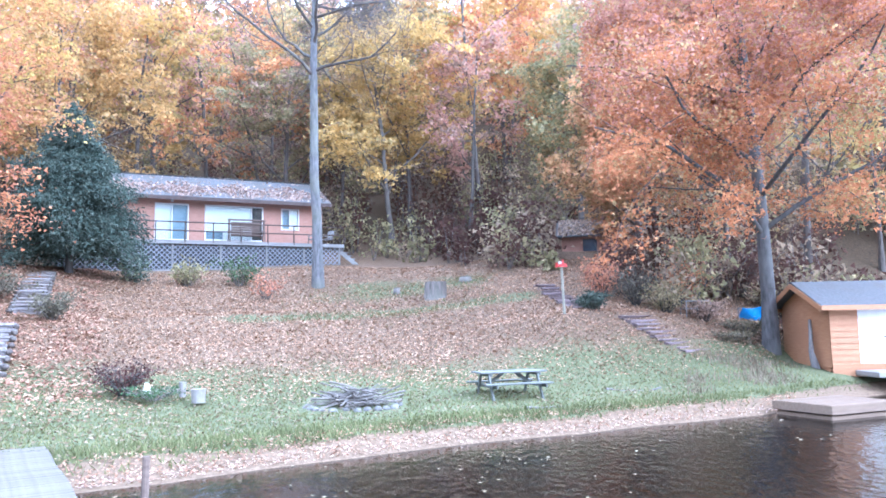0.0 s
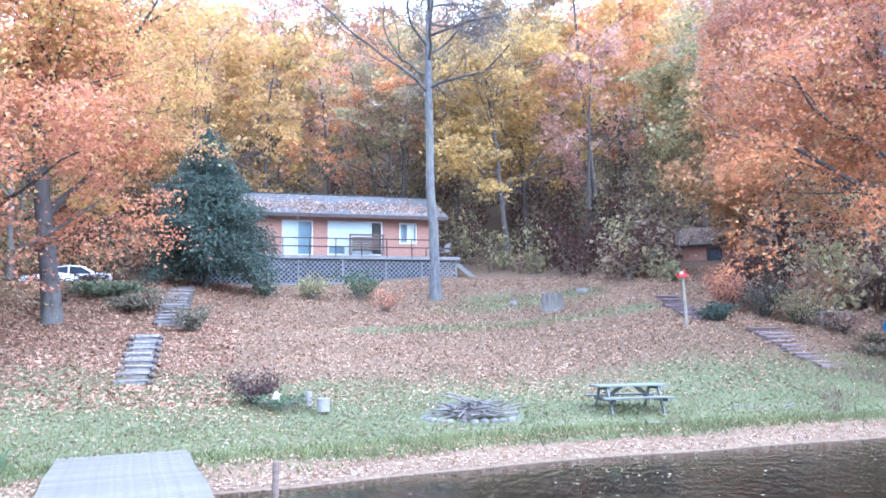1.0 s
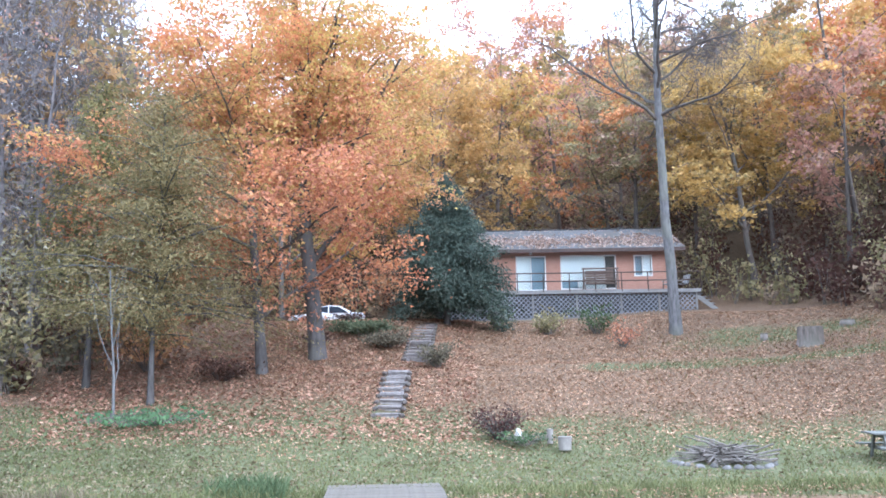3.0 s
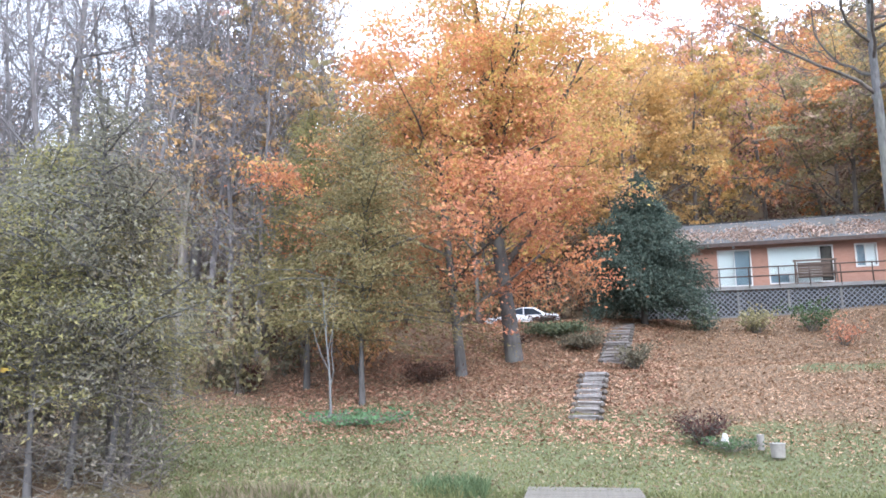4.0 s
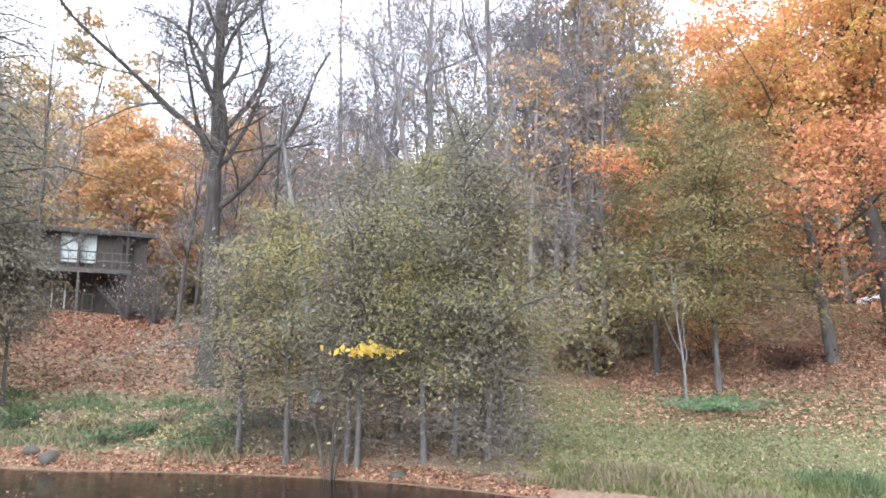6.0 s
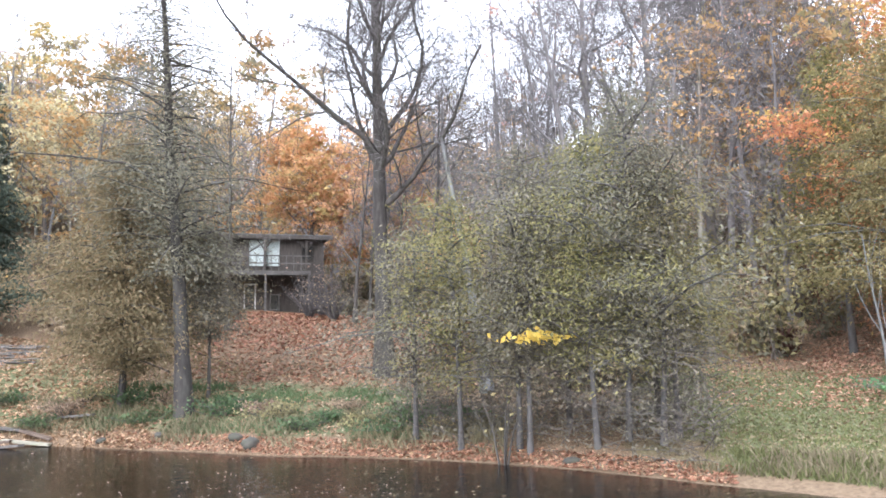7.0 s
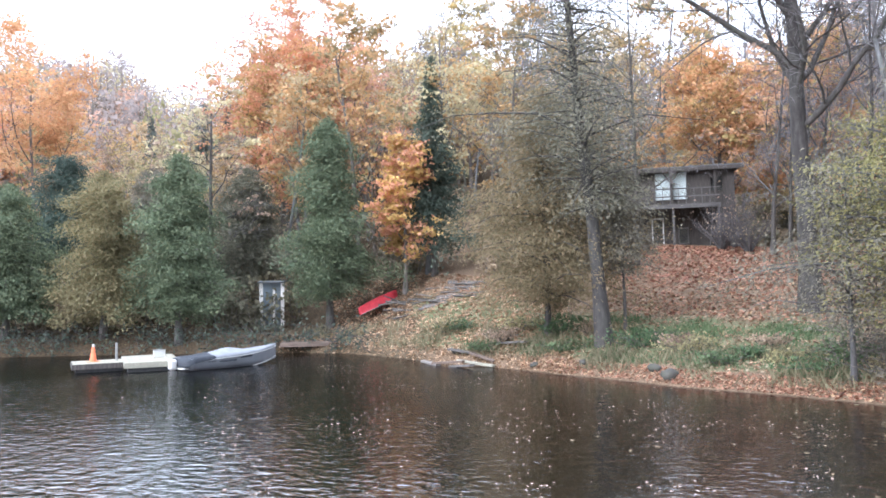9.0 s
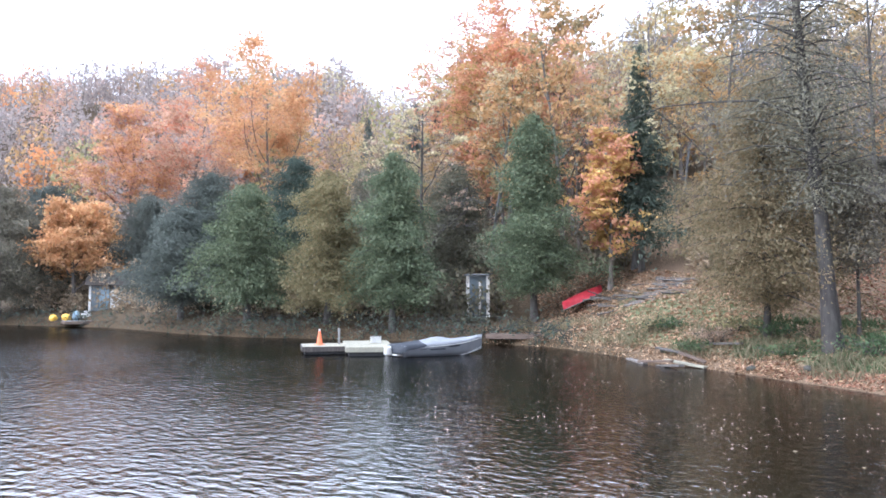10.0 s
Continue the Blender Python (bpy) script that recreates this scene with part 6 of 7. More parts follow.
def plank_dock(name, m, wide, long, label, board=0.14, rise=0.08, material=DECK_WOOD, skirt=None, posts=True):
    """A landing stage of cross boards on bearers; local x across, y along, z = 0 at the boards' top."""
    o = thing(name, m, label, "dock")
    n = int(long / board)
    me = None
    for k in range(n):
        if me is None:
            plank = part("plank", box(bmesh.new(), -wide / 2, wide / 2, 0.004, board - 0.006, -0.045, 0, 0.006), material, o)
            me = plank.data
        else:
            plank = child("plank", me, o)
        plank.location = (math.sin(k * 12.9) * 0.012, k * board, math.sin(k * 7.7) * 0.004)
    for x in (-wide / 2 + 0.06, 0, wide / 2 - 0.06):
        part("bearer", box(bmesh.new(), x - 0.03, x + 0.03, 0.01, long - 0.02, -0.05 - rise, -0.047), skirt or material, o)
    if skirt:
        for a, b, c, d in ((-wide / 2 - 0.03, -wide / 2, -0.03, long), (wide / 2, wide / 2 + 0.03, -0.03, long), (-wide / 2, wide / 2, -0.03, 0.0), (-wide / 2, wide / 2, long - 0.03, long)):
            part("skirt_board", box(bmesh.new(), a, b, c, d, -0.22, -0.012, 0.006), skirt, o)
    return o


# the landing stage on the beach, running out beside the camera
near_dock = plank_dock("landing_stage", Matrix.Translation((-4.0, 6.6, 0.5)) @ Matrix.Rotation(radians(31.5), 4, "Z"), 2.2, 7.2, "pale weathered plank landing stage reaching the grass", 0.15)
for k in range(4):
    for s in (-0.95, 0.95):
        part("pile", rod(bmesh.new(), (s, 0.4 + k * 1.7, -1.6), (s, 0.4 + k * 1.7, -0.13), 0.06, 8), BROWN_WOOD, near_dock)
post = thing("mooring_post", Matrix.Translation((-4.05, 10.6, -0.3)), "old brown wooden post standing in the shallows", "post")
part("post_wood", rod(bmesh.new(), (0, 0, 0), (0.02, 0, 1.02), 0.06, 10, 0.05), BROWN_WOOD, post)

swim = plank_dock("swim_raft", Matrix.Translation((10.5, 18.3, 0.36)) @ Matrix.Rotation(radians(23), 4, "Z"), 2.3, 1.75, "new tan timber swim raft aground at the beach", 0.14, material=TAN_WOOD, skirt=TAN_WOOD)
for z0 in (-0.42,):
    part("float", box(bmesh.new(), -1.1, 1.1, 0.05, 1.7, -0.44, -0.26, 0.02), TAN_WOOD, swim, "lower timber frame")


def fallen_branch(x, y, turn, length, r, label, seed, lift=0.03):
    rng = np.random.default_rng(seed)
    o = new("fallen_branch", mesh_from("fallen_branch", *stick(rng, length, r, 0.12), DEADWOOD, True))
    o.matrix_world = at_xy_matrix(x, y, lift + r * 0.6, turn)
    return tagged(o, label, "branch")


fallen_branch(5.6, 21.1, 10, 1.6, 0.05, "pale fallen branch lying in the grass", 3)
fallen_branch(3.0, 18.25, 15, 1.7, 0.04, "driftwood stick on the beach", 4)


def wire_rack():
    """A low wire rack standing in the brush."""
    x, y = 10.4, 29.4
    o = thing("wire_rack", at_xy_matrix(x, y, 0.0, 15), "low grey wire rack standing in the brush", "rack")
    for u in (-0.55, 0.55):
        for v in (-0.2, 0.2):
            part("leg", rod(bmesh.new(), (u, v, -0.1), (u, v, 0.62), 0.02, 6), GREY_WOOD, o)
    for z0 in (0.3, 0.6):
        for v in (-0.2, 0.2):
            part("rail", rod(bmesh.new(), (-0.56, v, z0), (0.56, v, z0), 0.018, 6), GREY_WOOD, o)


wire_rack()


def parked_car():
    """A white saloon seen side on above the bank."""
    x, y = -26.3, 37.2
    o = thing("car", Matrix.Translation((x, y, ground_z(x, y) - 0.02)) @ Matrix.Rotation(radians(33), 4, "Z"), "white saloon car parked above the leafy bank", "car")
    side = [(-2.25, 0.35), (-2.28, 0.62), (-2.1, 0.80), (-1.2, 0.92), (-0.55, 1.34), (0.1, 1.45), (0.75, 1.42), (1.45, 1.05), (2.15, 0.98), (2.27, 0.75), (2.22, 0.35)]
    bm = prism(bmesh.new(), side, -0.86, 0.86)
    for v in bm.verts:
        if v.co.z > 1.0:
            v.co.y *= 0.8
    bmesh.ops.bevel(bm, geom=[e for e in bm.edges if abs(e.verts[0].co.y - e.verts[1].co.y) < 0.01], offset=0.05, segments=2, affect="EDGES")
    body = part("body", bm, CAR_WHITE, o, "", True)
    for s in (-1, 1):
        for pts in ([(-1.08, 0.96), (-0.5, 1.30), (0.05, 1.38), (0.05, 0.98)], [(0.12, 0.98), (0.12, 1.38), (0.68, 1.35), (1.2, 1.06), (1.1, 1.0)]):
            part("side_window", prism(bmesh.new(), pts, s * 0.725, s * 0.80), CAR_GLASS, body)
        for x0 in (-1.38, 1.38):
            w = part("wheel", rod(bmesh.new(), (x0, s * 0.68, 0.32), (x0, s * 0.885, 0.32), 0.32, 20), RUBBER, o)
            part("rim", rod(bmesh.new(), (x0, s * 0.8, 0.32), (x0, s * 0.90, 0.32), 0.2, 14), ALUMINIUM, w)
        part("headlight", box(bmesh.new(), -2.27, -2.1, s * 0.62 - 0.15, s * 0.62 + 0.15, 0.62, 0.74, 0.03), CAR_GLASS, o)
        part("tail_light", box(bmesh.new(), 2.12, 2.27, s * 0.62 - 0.15, s * 0.62 + 0.15, 0.72, 0.86, 0.03), RED_PAINT, o)
    part("windscreen", prism(bmesh.new(), [(-1.23, 0.93), (-0.58, 1.36), (-0.52, 1.33), (-1.15, 0.93)], -0.62, 0.62), CAR_GLASS, body)


parked_car()


def tarp():
    x, y = 13.1, 30.0
    bm = bmesh.new()
    bmesh.ops.create_grid(bm, x_segments=14, y_segments=10, size=0.5)
    for v in bm.verts:
        u, w = v.co.x, v.co.y
        v.co = Vector((u * 1.55 + 0.1 * w, -0.25 * w + 0.06 * math.sin(u * 9 + w * 4), 0.30 + w * 0.58 + 0.05 * math.sin(u * 7) - 0.1 * abs(u) + 0.1 * u * (0.5 - w)))
    bmesh.ops.solidify(bm, geom=bm.faces[:], thickness=0.015)
    o = thing("tarpaulin", at_xy_matrix(x, y, 0.0, 8), "bright blue tarpaulin draped over a rail by the trees", "tarp")
    part("sheet", bm, BLUE_TARP, o, "", True)
    part("rail", rod(bmesh.new(), (-0.85, 0.0, 0.54), (0.85, 0.0, 0.51), 0.03, 8), DEADWOOD, o)
    for s in (-0.8, 0.8):
        part("prop", rod(bmesh.new(), (s, 0.02, -0.2), (s, 0.02, 0.54), 0.03, 8), DEADWOOD, o)


tarp()


# ---- things across the cove ----
def motor_boat():
    """An open runabout under a canvas cover, its bow raised and its stern low."""
    stern, bow = Vector((-22.85, -21.05, 0)), Vector((-26.3, -19.2, 0))
    d = bow - stern
    o = thing("motor_boat", Matrix.Translation((*stern.xy, 0)) @ Matrix.Rotation(math.atan2(d.y, d.x), 4, "Z"), "pale lilac-grey motor boat under grey canvas beside a dock", "boat")
    n, far = 19, 4.0
    half = lambda u: 0.84 * (1 - max(0, (u - 0.35) / 0.65) ** 2.3) + 0.015
    sheer = lambda u: 0.46 + 0.10 * u + 0.22 * u ** 3
    keel = lambda u: -0.14 + 0.75 * max(0, u - 0.55) ** 2 * 2.2

    def strip(rows, material, name, parent, label="", close=False):
        bm = bmesh.new()
        rings = [[bm.verts.new(p) for p in row] for row in rows]
        for p, q in zip(rings, rings[1:]):
            for j in range(len(p) - 1):
                bm.faces.new((p[j], p[j + 1], q[j + 1], q[j]))
        if close:
            bm.faces.new(rings[0])
        bmesh.ops.recalc_face_normals(bm, faces=bm.faces[:])
        return part(name, bm, material, parent, label, True)

    us = [i / (n - 1) for i in range(n)]
    hull = strip([[(u * far, -half(u), sheer(u)), (u * far, -half(u) * 0.99, sheer(u) * 0.72), (u * far, -half(u) * 0.93, sheer(u) * 0.4 + keel(u) * 0.3), (u * far, -half(u) * 0.7, keel(u) + 0.1), (u * far, 0, keel(u)),
                   (u * far, half(u) * 0.7, keel(u) + 0.1), (u * far, half(u) * 0.93, sheer(u) * 0.4 + keel(u) * 0.3), (u * far, half(u) * 0.99, sheer(u) * 0.72), (u * far, half(u), sheer(u))] for u in us], HULL_PAINT, "hull", o, "", True)

    def canvas(u):
        ridge = sheer(u) + 0.04 + 0.20 * math.exp(-((u - 0.44) / 0.16) ** 2) + 0.06 * math.exp(-((u - 0.2) / 0.1) ** 2)
        w, z = half(u) + 0.025, sheer(u)
        sag = 0.018 * math.sin(u * 23)
        return [(u * far, -w, z - 0.07), (u * far, -w, z + 0.015), (u * far, -w * 0.55, (ridge + z) / 2 + sag), (u * far, -0.06, ridge), (u * far, 0.06, ridge), (u * far, w * 0.55, (ridge + z) / 2 - sag), (u * far, w, z + 0.015), (u * far, w, z - 0.07)]

    strip([canvas(0.22 + 0.78 * u) for u in us], BOAT_COVER, "boat_cover", o, "pale grey canvas cover")
    navy = []
    for i in range(8):
        u = i / 7
        row = canvas(0.0 + 0.235 * u)
        drop = 0.12 * (1 - u)
        navy.append([(x - (0.22 if i == 0 else 0.0), y * 1.012, z + (0.012 if abs(y) < 0.7 else 0.0) - (drop if k in (0, 7) else 0) - (0.12 if i == 0 else 0)) for k, (x, y, z) in enumerate(row)])
    strip(navy, NAVY, "stern_cover", o, "navy canvas draped over the stern", True)
    m = part("outboard_motor", box(bmesh.new(), -0.5, -0.2, 0.05, 0.35, 0.02, 0.42, 0.06), WHITE_PAINT, o)
    part("propeller_leg", box(bmesh.new(), -0.42, -0.28, 0.15, 0.25, -0.4, 0.02, 0.02), WHITE_PAINT, m)
    part("swim_step", box(bmesh.new(), -0.3, -0.02, -0.6, -0.1, 0.05, 0.1, 0.02), WHITE_PAINT, o)
    for s in (-1, 1):
        pts = np.array([[u * far, s * (half(u) + 0.012), sheer(u) - 0.085] for u in us])
        child("rub_rail", mesh_from("rub_rail", *tubes([(pts, np.full(n, 0.016))], 5), WHITE_TRIM, True), hull)
        pts = np.array([[u * far, s * half(u) * 0.72, keel(u) + 0.105] for u in us])
        child("spray_rail", mesh_from("spray_rail", *tubes([(pts, np.full(n, 0.014))], 5), WHITE_TRIM, True), hull)
        for u0, u1, f0, f1 in ((0.28, 0.46, 0.52, 0.66), (0.5, 0.64, 0.66, 0.86), (0.16, 0.24, 0.6, 0.7)):
            rows = [[(u * far, s * (half(u) * (0.965 if f < 0.72 else 0.992) + 0.012), sheer(u) * f) for f in (f0, (f0 + f1) / 2, f1)] for u in np.linspace(u0, u1, 6)]
            strip(rows, NAVY, "stripe", hull)


motor_boat()
for name, b, r, wide, long, z0, what in [("boat_dock", 133.1, 30.9, 2.0, 4.2, 0.38, "pale yellowish plank dock with a deep pale skirt beside the boat"), ("float_dock", 136.5, 32.0, 1.9, 2.0, 0.34, "low dark floating dock section with pale boards")]:
    x, y, z = spot(b, r)
    d = plank_dock(name, Matrix.Translation((x, y, z0)) @ Matrix.Rotation(radians(b + 2), 4, "Z"), wide, long, what, 0.16, material=PALE_DECK, skirt=PALE_DECK if name == "boat_dock" else DARK_WALL)
    part("float", box(bmesh.new(), -wide / 2 + 0.1, wide / 2 - 0.1, 0.1, long - 0.1, -z0 - 0.12, -0.14, 0.03), RUBBER, d)
x, y, z = spot(136.9, 32.9)
cone = thing("traffic_cone", Matrix.Translation((x, y, 0.342)), "orange traffic cone with a pale tip on the dock", "cone")
part("cone_base", box(bmesh.new(), -0.18, 0.18, -0.18, 0.18, 0, 0.035, 0.01), CONE_ORANGE, cone)
part("cone_body", rod(bmesh.new(), (0, 0, 0.035), (0, 0, 0.70), 0.135, 18, 0.03), CONE_ORANGE, cone)
part("cone_tip", rod(bmesh.new(), (0, 0, 0.60), (0, 0, 0.705), 0.052, 18, 0.035), WHITE_PAINT, cone)
x, y, z = spot(135.4, 33.2)
post = thing("mooring_post", Matrix.Translation((x, y, -0.5)), "thin grey mooring pole beside the dock", "post")
part("post_wood", rod(bmesh.new(), (0, 0, 0), (0, 0, 1.55), 0.05, 10), GREY_WOOD, post)
x, y, z = spot(132.6, 33.2)
crate = thing("dock_box", Matrix.Translation((x, y, 0.39)) @ Matrix.Rotation(radians(136), 4, "Z") @ Matrix.Diagonal((0.75, 0.75, 0.75, 1)), "small pale slatted box on the dock", "box")
for k in range(3):
    part("slat", box(bmesh.new(), -0.3, 0.3, -0.2, -0.18, 0.02 + k * 0.12, 0.12 + k * 0.12, 0.004), WHITE_TRIM, crate)
    part("slat", box(bmesh.new(), -0.3, 0.3, 0.18, 0.2, 0.02 + k * 0.12, 0.12 + k * 0.12, 0.004), WHITE_TRIM, crate)
for s in (-0.29, 0.29):
    part("end_board", box(bmesh.new(), s - 0.01, s + 0.01, -0.178, 0.178, 0.0, 0.37, 0.004), WHITE_TRIM, crate)
part("lid", box(bmesh.new(), -0.33, 0.33, -0.23, 0.23, 0.375, 0.4, 0.006), GREY_WOOD, crate)


def shore_hut():
    x, y, z = spot(124.35, 42.0)
    o = thing("shore_hut", Matrix.Translation((x, y, max(z, 0.5) + 0.05)) @ Matrix.Rotation(radians(117), 4, "Z") @ Matrix.Diagonal((0.85, 0.9, 1.03, 1)), "narrow blue-grey hut with white corner boards by the water", "hut")
    for k in range(8):
        part("wall_board", box(bmesh.new(), -0.6 + k * 0.15, -0.455 + k * 0.15, -0.6, -0.57, 0.1, 2.35, 0.006), HUT_PANEL, o)
    for x0 in (-0.64, 0.61):
        part("side_wall", box(bmesh.new(), x0, x0 + 0.03, -0.566, 0.6, 0.1, 2.3), HUT_PANEL, o)
    part("back_wall", box(bmesh.new(), -0.6, 0.6, 0.57, 0.6, 0.1, 2.3), HUT_PANEL, o)
    for x0 in (-0.72, 0.62):
        part("corner_board", box(bmesh.new(), x0 - 0.02, x0 + 0.2, -0.65, -0.604, 0.05, 2.4, 0.006), PALE_DOOR, o)
    part("door_board", box(bmesh.new(), 0.1, 0.24, -0.64, -0.604, 0.1, 2.0, 0.004), PALE_DOOR, o)
    part("roof", box(bmesh.new(), -0.85, 0.85, -0.8, 0.75, 2.36, 2.44, 0.02, Matrix.Rotation(radians(3), 4, "X")), SHINGLE, o)
    x, y, z = spot(121.6, 37.0)
    plank_dock("shore_platform", Matrix.Translation((x, y, 0.55)) @ Matrix.Rotation(radians(117), 4, "Z"), 3.0, 1.3, "low brown timber platform at the water's edge", 0.16, material=BROWN_WOOD, skirt=BROWN_WOOD)


shore_hut()


def canoe():
    a, b = Vector((-33.9, -19.1, 1.8)), Vector((-36.7, -17.9, 2.85))
    d = b - a
    mid = (a + b) / 2
    o = thing("canoe", Matrix.Translation(mid) @ d.to_track_quat("X", "Z").to_matrix().to_4x4() @ Matrix.Rotation(radians(180), 4, "X"), "red canoe lying upside down on the bank", "canoe")
    bm, rings = bmesh.new(), []
    n, half_len = 17, 1.45
    for i in range(n):
        u = -1 + 2 * i / (n - 1)
        w = 0.42 * (1 - abs(u) ** 2.4) + 0.015
        top = 0.0 + 0.12 * abs(u) ** 3
        rings.append([bm.verts.new((u * half_len, w * math.sin(q), top - (0.34 + 0.08 * abs(u) ** 3) * max(0, math.cos(q)))) for q in [-math.pi / 2 + k * math.pi / 8 for k in range(9)]])
    for p, q in zip(rings, rings[1:]):
        for j in range(8):
            bm.faces.new((p[j], p[j + 1], q[j + 1], q[j]))
    bmesh.ops.solidify(bm, geom=bm.faces[:], thickness=0.02)
    hull = part("hull", bm, RED_CANOE, o, "", True)
    for s in (-1, 1):
        pts = np.array([[u * half_len, s * (0.42 * (1 - abs(u) ** 2.4) + 0.02), 0.12 * abs(u) ** 3] for u in np.linspace(-1, 1, 13)])
        child("gunwale", mesh_from("gunwale", *tubes([(pts, np.full(13, 0.018))], 6), GREY_WOOD, True), hull)


canoe()


OLD_LOG = surface("old_grey_brown_logs", (0.062, 0.054, 0.048), (0.165, 0.15, 0.138), 8, 0.95, bump=0.8, stretch=(1, 1, 0.4), per_object=0.3)


def log_steps():
    """Old log steps and loose poles on the bank above the canoe."""
    rng = np.random.default_rng(12)
    o = thing("log_steps", Matrix(), "broad weathered log steps with loose poles on the bank", "steps")
    a, b = Vector((-33.0, -14.2)), Vector((-35.9, -13.6))
    way = (b - a).normalized()
    side = Vector((-way.y, way.x))
    for k in range(11):
        c = a + (b - a) * k / 10
        pts = np.array([[*(c + side * s), ground_z(*(c + side * s)) + 0.06] for s in np.linspace(-1.15, 1.15, 6) * rng.uniform(0.6, 1.15) + rng.normal(0, 0.3)])
        child("log", mesh_from("log", *tubes([(pts + rng.normal(0, 0.03, pts.shape), np.full(6, rng.uniform(0.05, 0.1)))], 8), OLD_LOG, True), o)
    for k in range(26):
        c = Vector((-33.3, -15.2)) + Vector((rng.uniform(-1.9, 0.5), rng.uniform(-2.2, 2.6)))
        ob = child("pole", mesh_from("pole", *stick(rng, rng.uniform(0.8, 2.4), rng.uniform(0.02, 0.055), 0.05), OLD_LOG, True), o)
        ob.matrix_local = Matrix.Translation((c.x, c.y, ground_z(c.x, c.y) + 0.12 + 0.1 * rng.uniform())) @ Euler((0, rng.normal(0, 0.1), rng.normal(1.7, 0.5))).to_matrix().to_4x4()


log_steps()


def shore_debris():
    rng = np.random.default_rng(15)
    for k in range(7):
        x, y = -25.9 + rng.normal(0, 0.5), -9.9 + rng.normal(0, 0.9)
        o = new("driftwood_board", bpy.data.meshes.new("driftwood_board"))
        bm = box(bmesh.new(), -rng.uniform(0.5, 1.0), rng.uniform(0.5, 1.0), -0.11, 0.11, -0.04, 0.04, 0.008)
        bm.to_mesh(o.data)
        bm.free()
        o.data.materials.append((OLD_LOG, OLD_LOG, BROWN_WOOD, PALE_DECK)[k % 4])
        o.matrix_world = at_xy_matrix(x, y, 0.12 + 0.02 * k, rng.uniform(40, 80)) @ Matrix.Rotation(rng.normal(0, 0.12), 4, "Y")
        tagged(o, "weathered board washed up on the shore", "board", "boards on the shore")
    places = [(-21.4, -2.75, 0.27), (-22.0, -3.2, 0.2), (-16.1, 4.75, 0.16), (-24.4, -7.4, 0.15), (-27.0, -11.2, 0.16), (-23.6, -5.6, 0.14)]
    for k, (x, y, r) in enumerate(places):
        o = part("boulder", stone(20 + k, (r * 1.3, r, r * 0.7)), BOULDER, None, "", True)
        o.matrix_world = at_xy_matrix(x, y, r * 0.12, k * 40)
        tagged(o, "rounded grey boulder at the waterline", "boulder", "boulders along the shore")


shore_debris()


def far_landing():
    """The neighbouring landing beyond the cedars: a little shed, a low dock and bright clutter."""
    x, y, z = spot(150.9, 64.5)
    o = thing("garden_shed", Matrix.Translation((x, y, z - 0.1)) @ Matrix.Rotation(radians(142), 4, "Z"), "small grey shed with white trim and a dark door", "shed")
    part("wall", box(bmesh.new(), -1.5, 1.5, 0, 2.6, 0, 2.1), HUT_PANEL, o)
    part("shed_door", box(bmesh.new(), -0.75, -0.05, -0.05, -0.004, 0.1, 1.9), BLUE_PANEL, o)
    part("shed_gate", box(bmesh.new(), 0.05, 1.2, -0.06, -0.004, 0.1, 1.6), WHITE_TRIM, o)
    for s in (-1, 1):
        part("corner_board", box(bmesh.new(), s * 1.45 - 0.08, s * 1.45 + 0.08, -0.06, -0.004, 0, 2.1), WHITE_TRIM, o)
        part("roof", bar(bmesh.new(), (0, -0.35 if s < 0 else 2.95, 2.0), (0, 1.3, 3.0), 3.6, 0.08), DARK_WALL, o)
    x, y, z = spot(153.8, 62.6)
    plank_dock("far_dock", Matrix.Translation((x, y, 0.45)) @ Matrix.Rotation(radians(70), 4, "Z"), 2.0, 7, "low pale dock across the cove", 0.3, material=GREY_WOOD, skirt=BROWN_WOOD)
    for b, r, size, material, what in [(153.6, 63.4, (0.35, 0.3, 0.3), YELLOW_PLASTIC, "yellow plastic float"), (153.0, 63.2, (0.3, 0.3, 0.4), BLUE_PANEL, "blue plastic bag"), (152.4, 63.6, (0.4, 0.3, 0.4), WHITE_PAINT, "white plastic tub"),
                                       (154.4, 63.8, (0.3, 0.3, 0.25), YELLOW_PLASTIC, "yellow plastic toy")]:
        x, y, z = spot(b, r)
        ob = part("dock_clutter", stone(int(b * 10), size), material, None)
        ob.matrix_world = Matrix.Translation((x, y, 0.46 + size[2] * 0.75))
        tagged(ob, what + " lying on the far dock", "clutter")
    x, y, z = spot(146.8, 52.8)
    ob = part("float", box(bmesh.new(), -0.7, 0.7, -0.35, 0.35, 0.0, 0.26, 0.06), WHITE_PAINT, None)
    ob.matrix_world = Matrix.Translation((x, y, 0.02)) @ Matrix.Rotation(radians(140), 4, "Z")
    tagged(ob, "small white float at the far shore", "float")


far_landing()


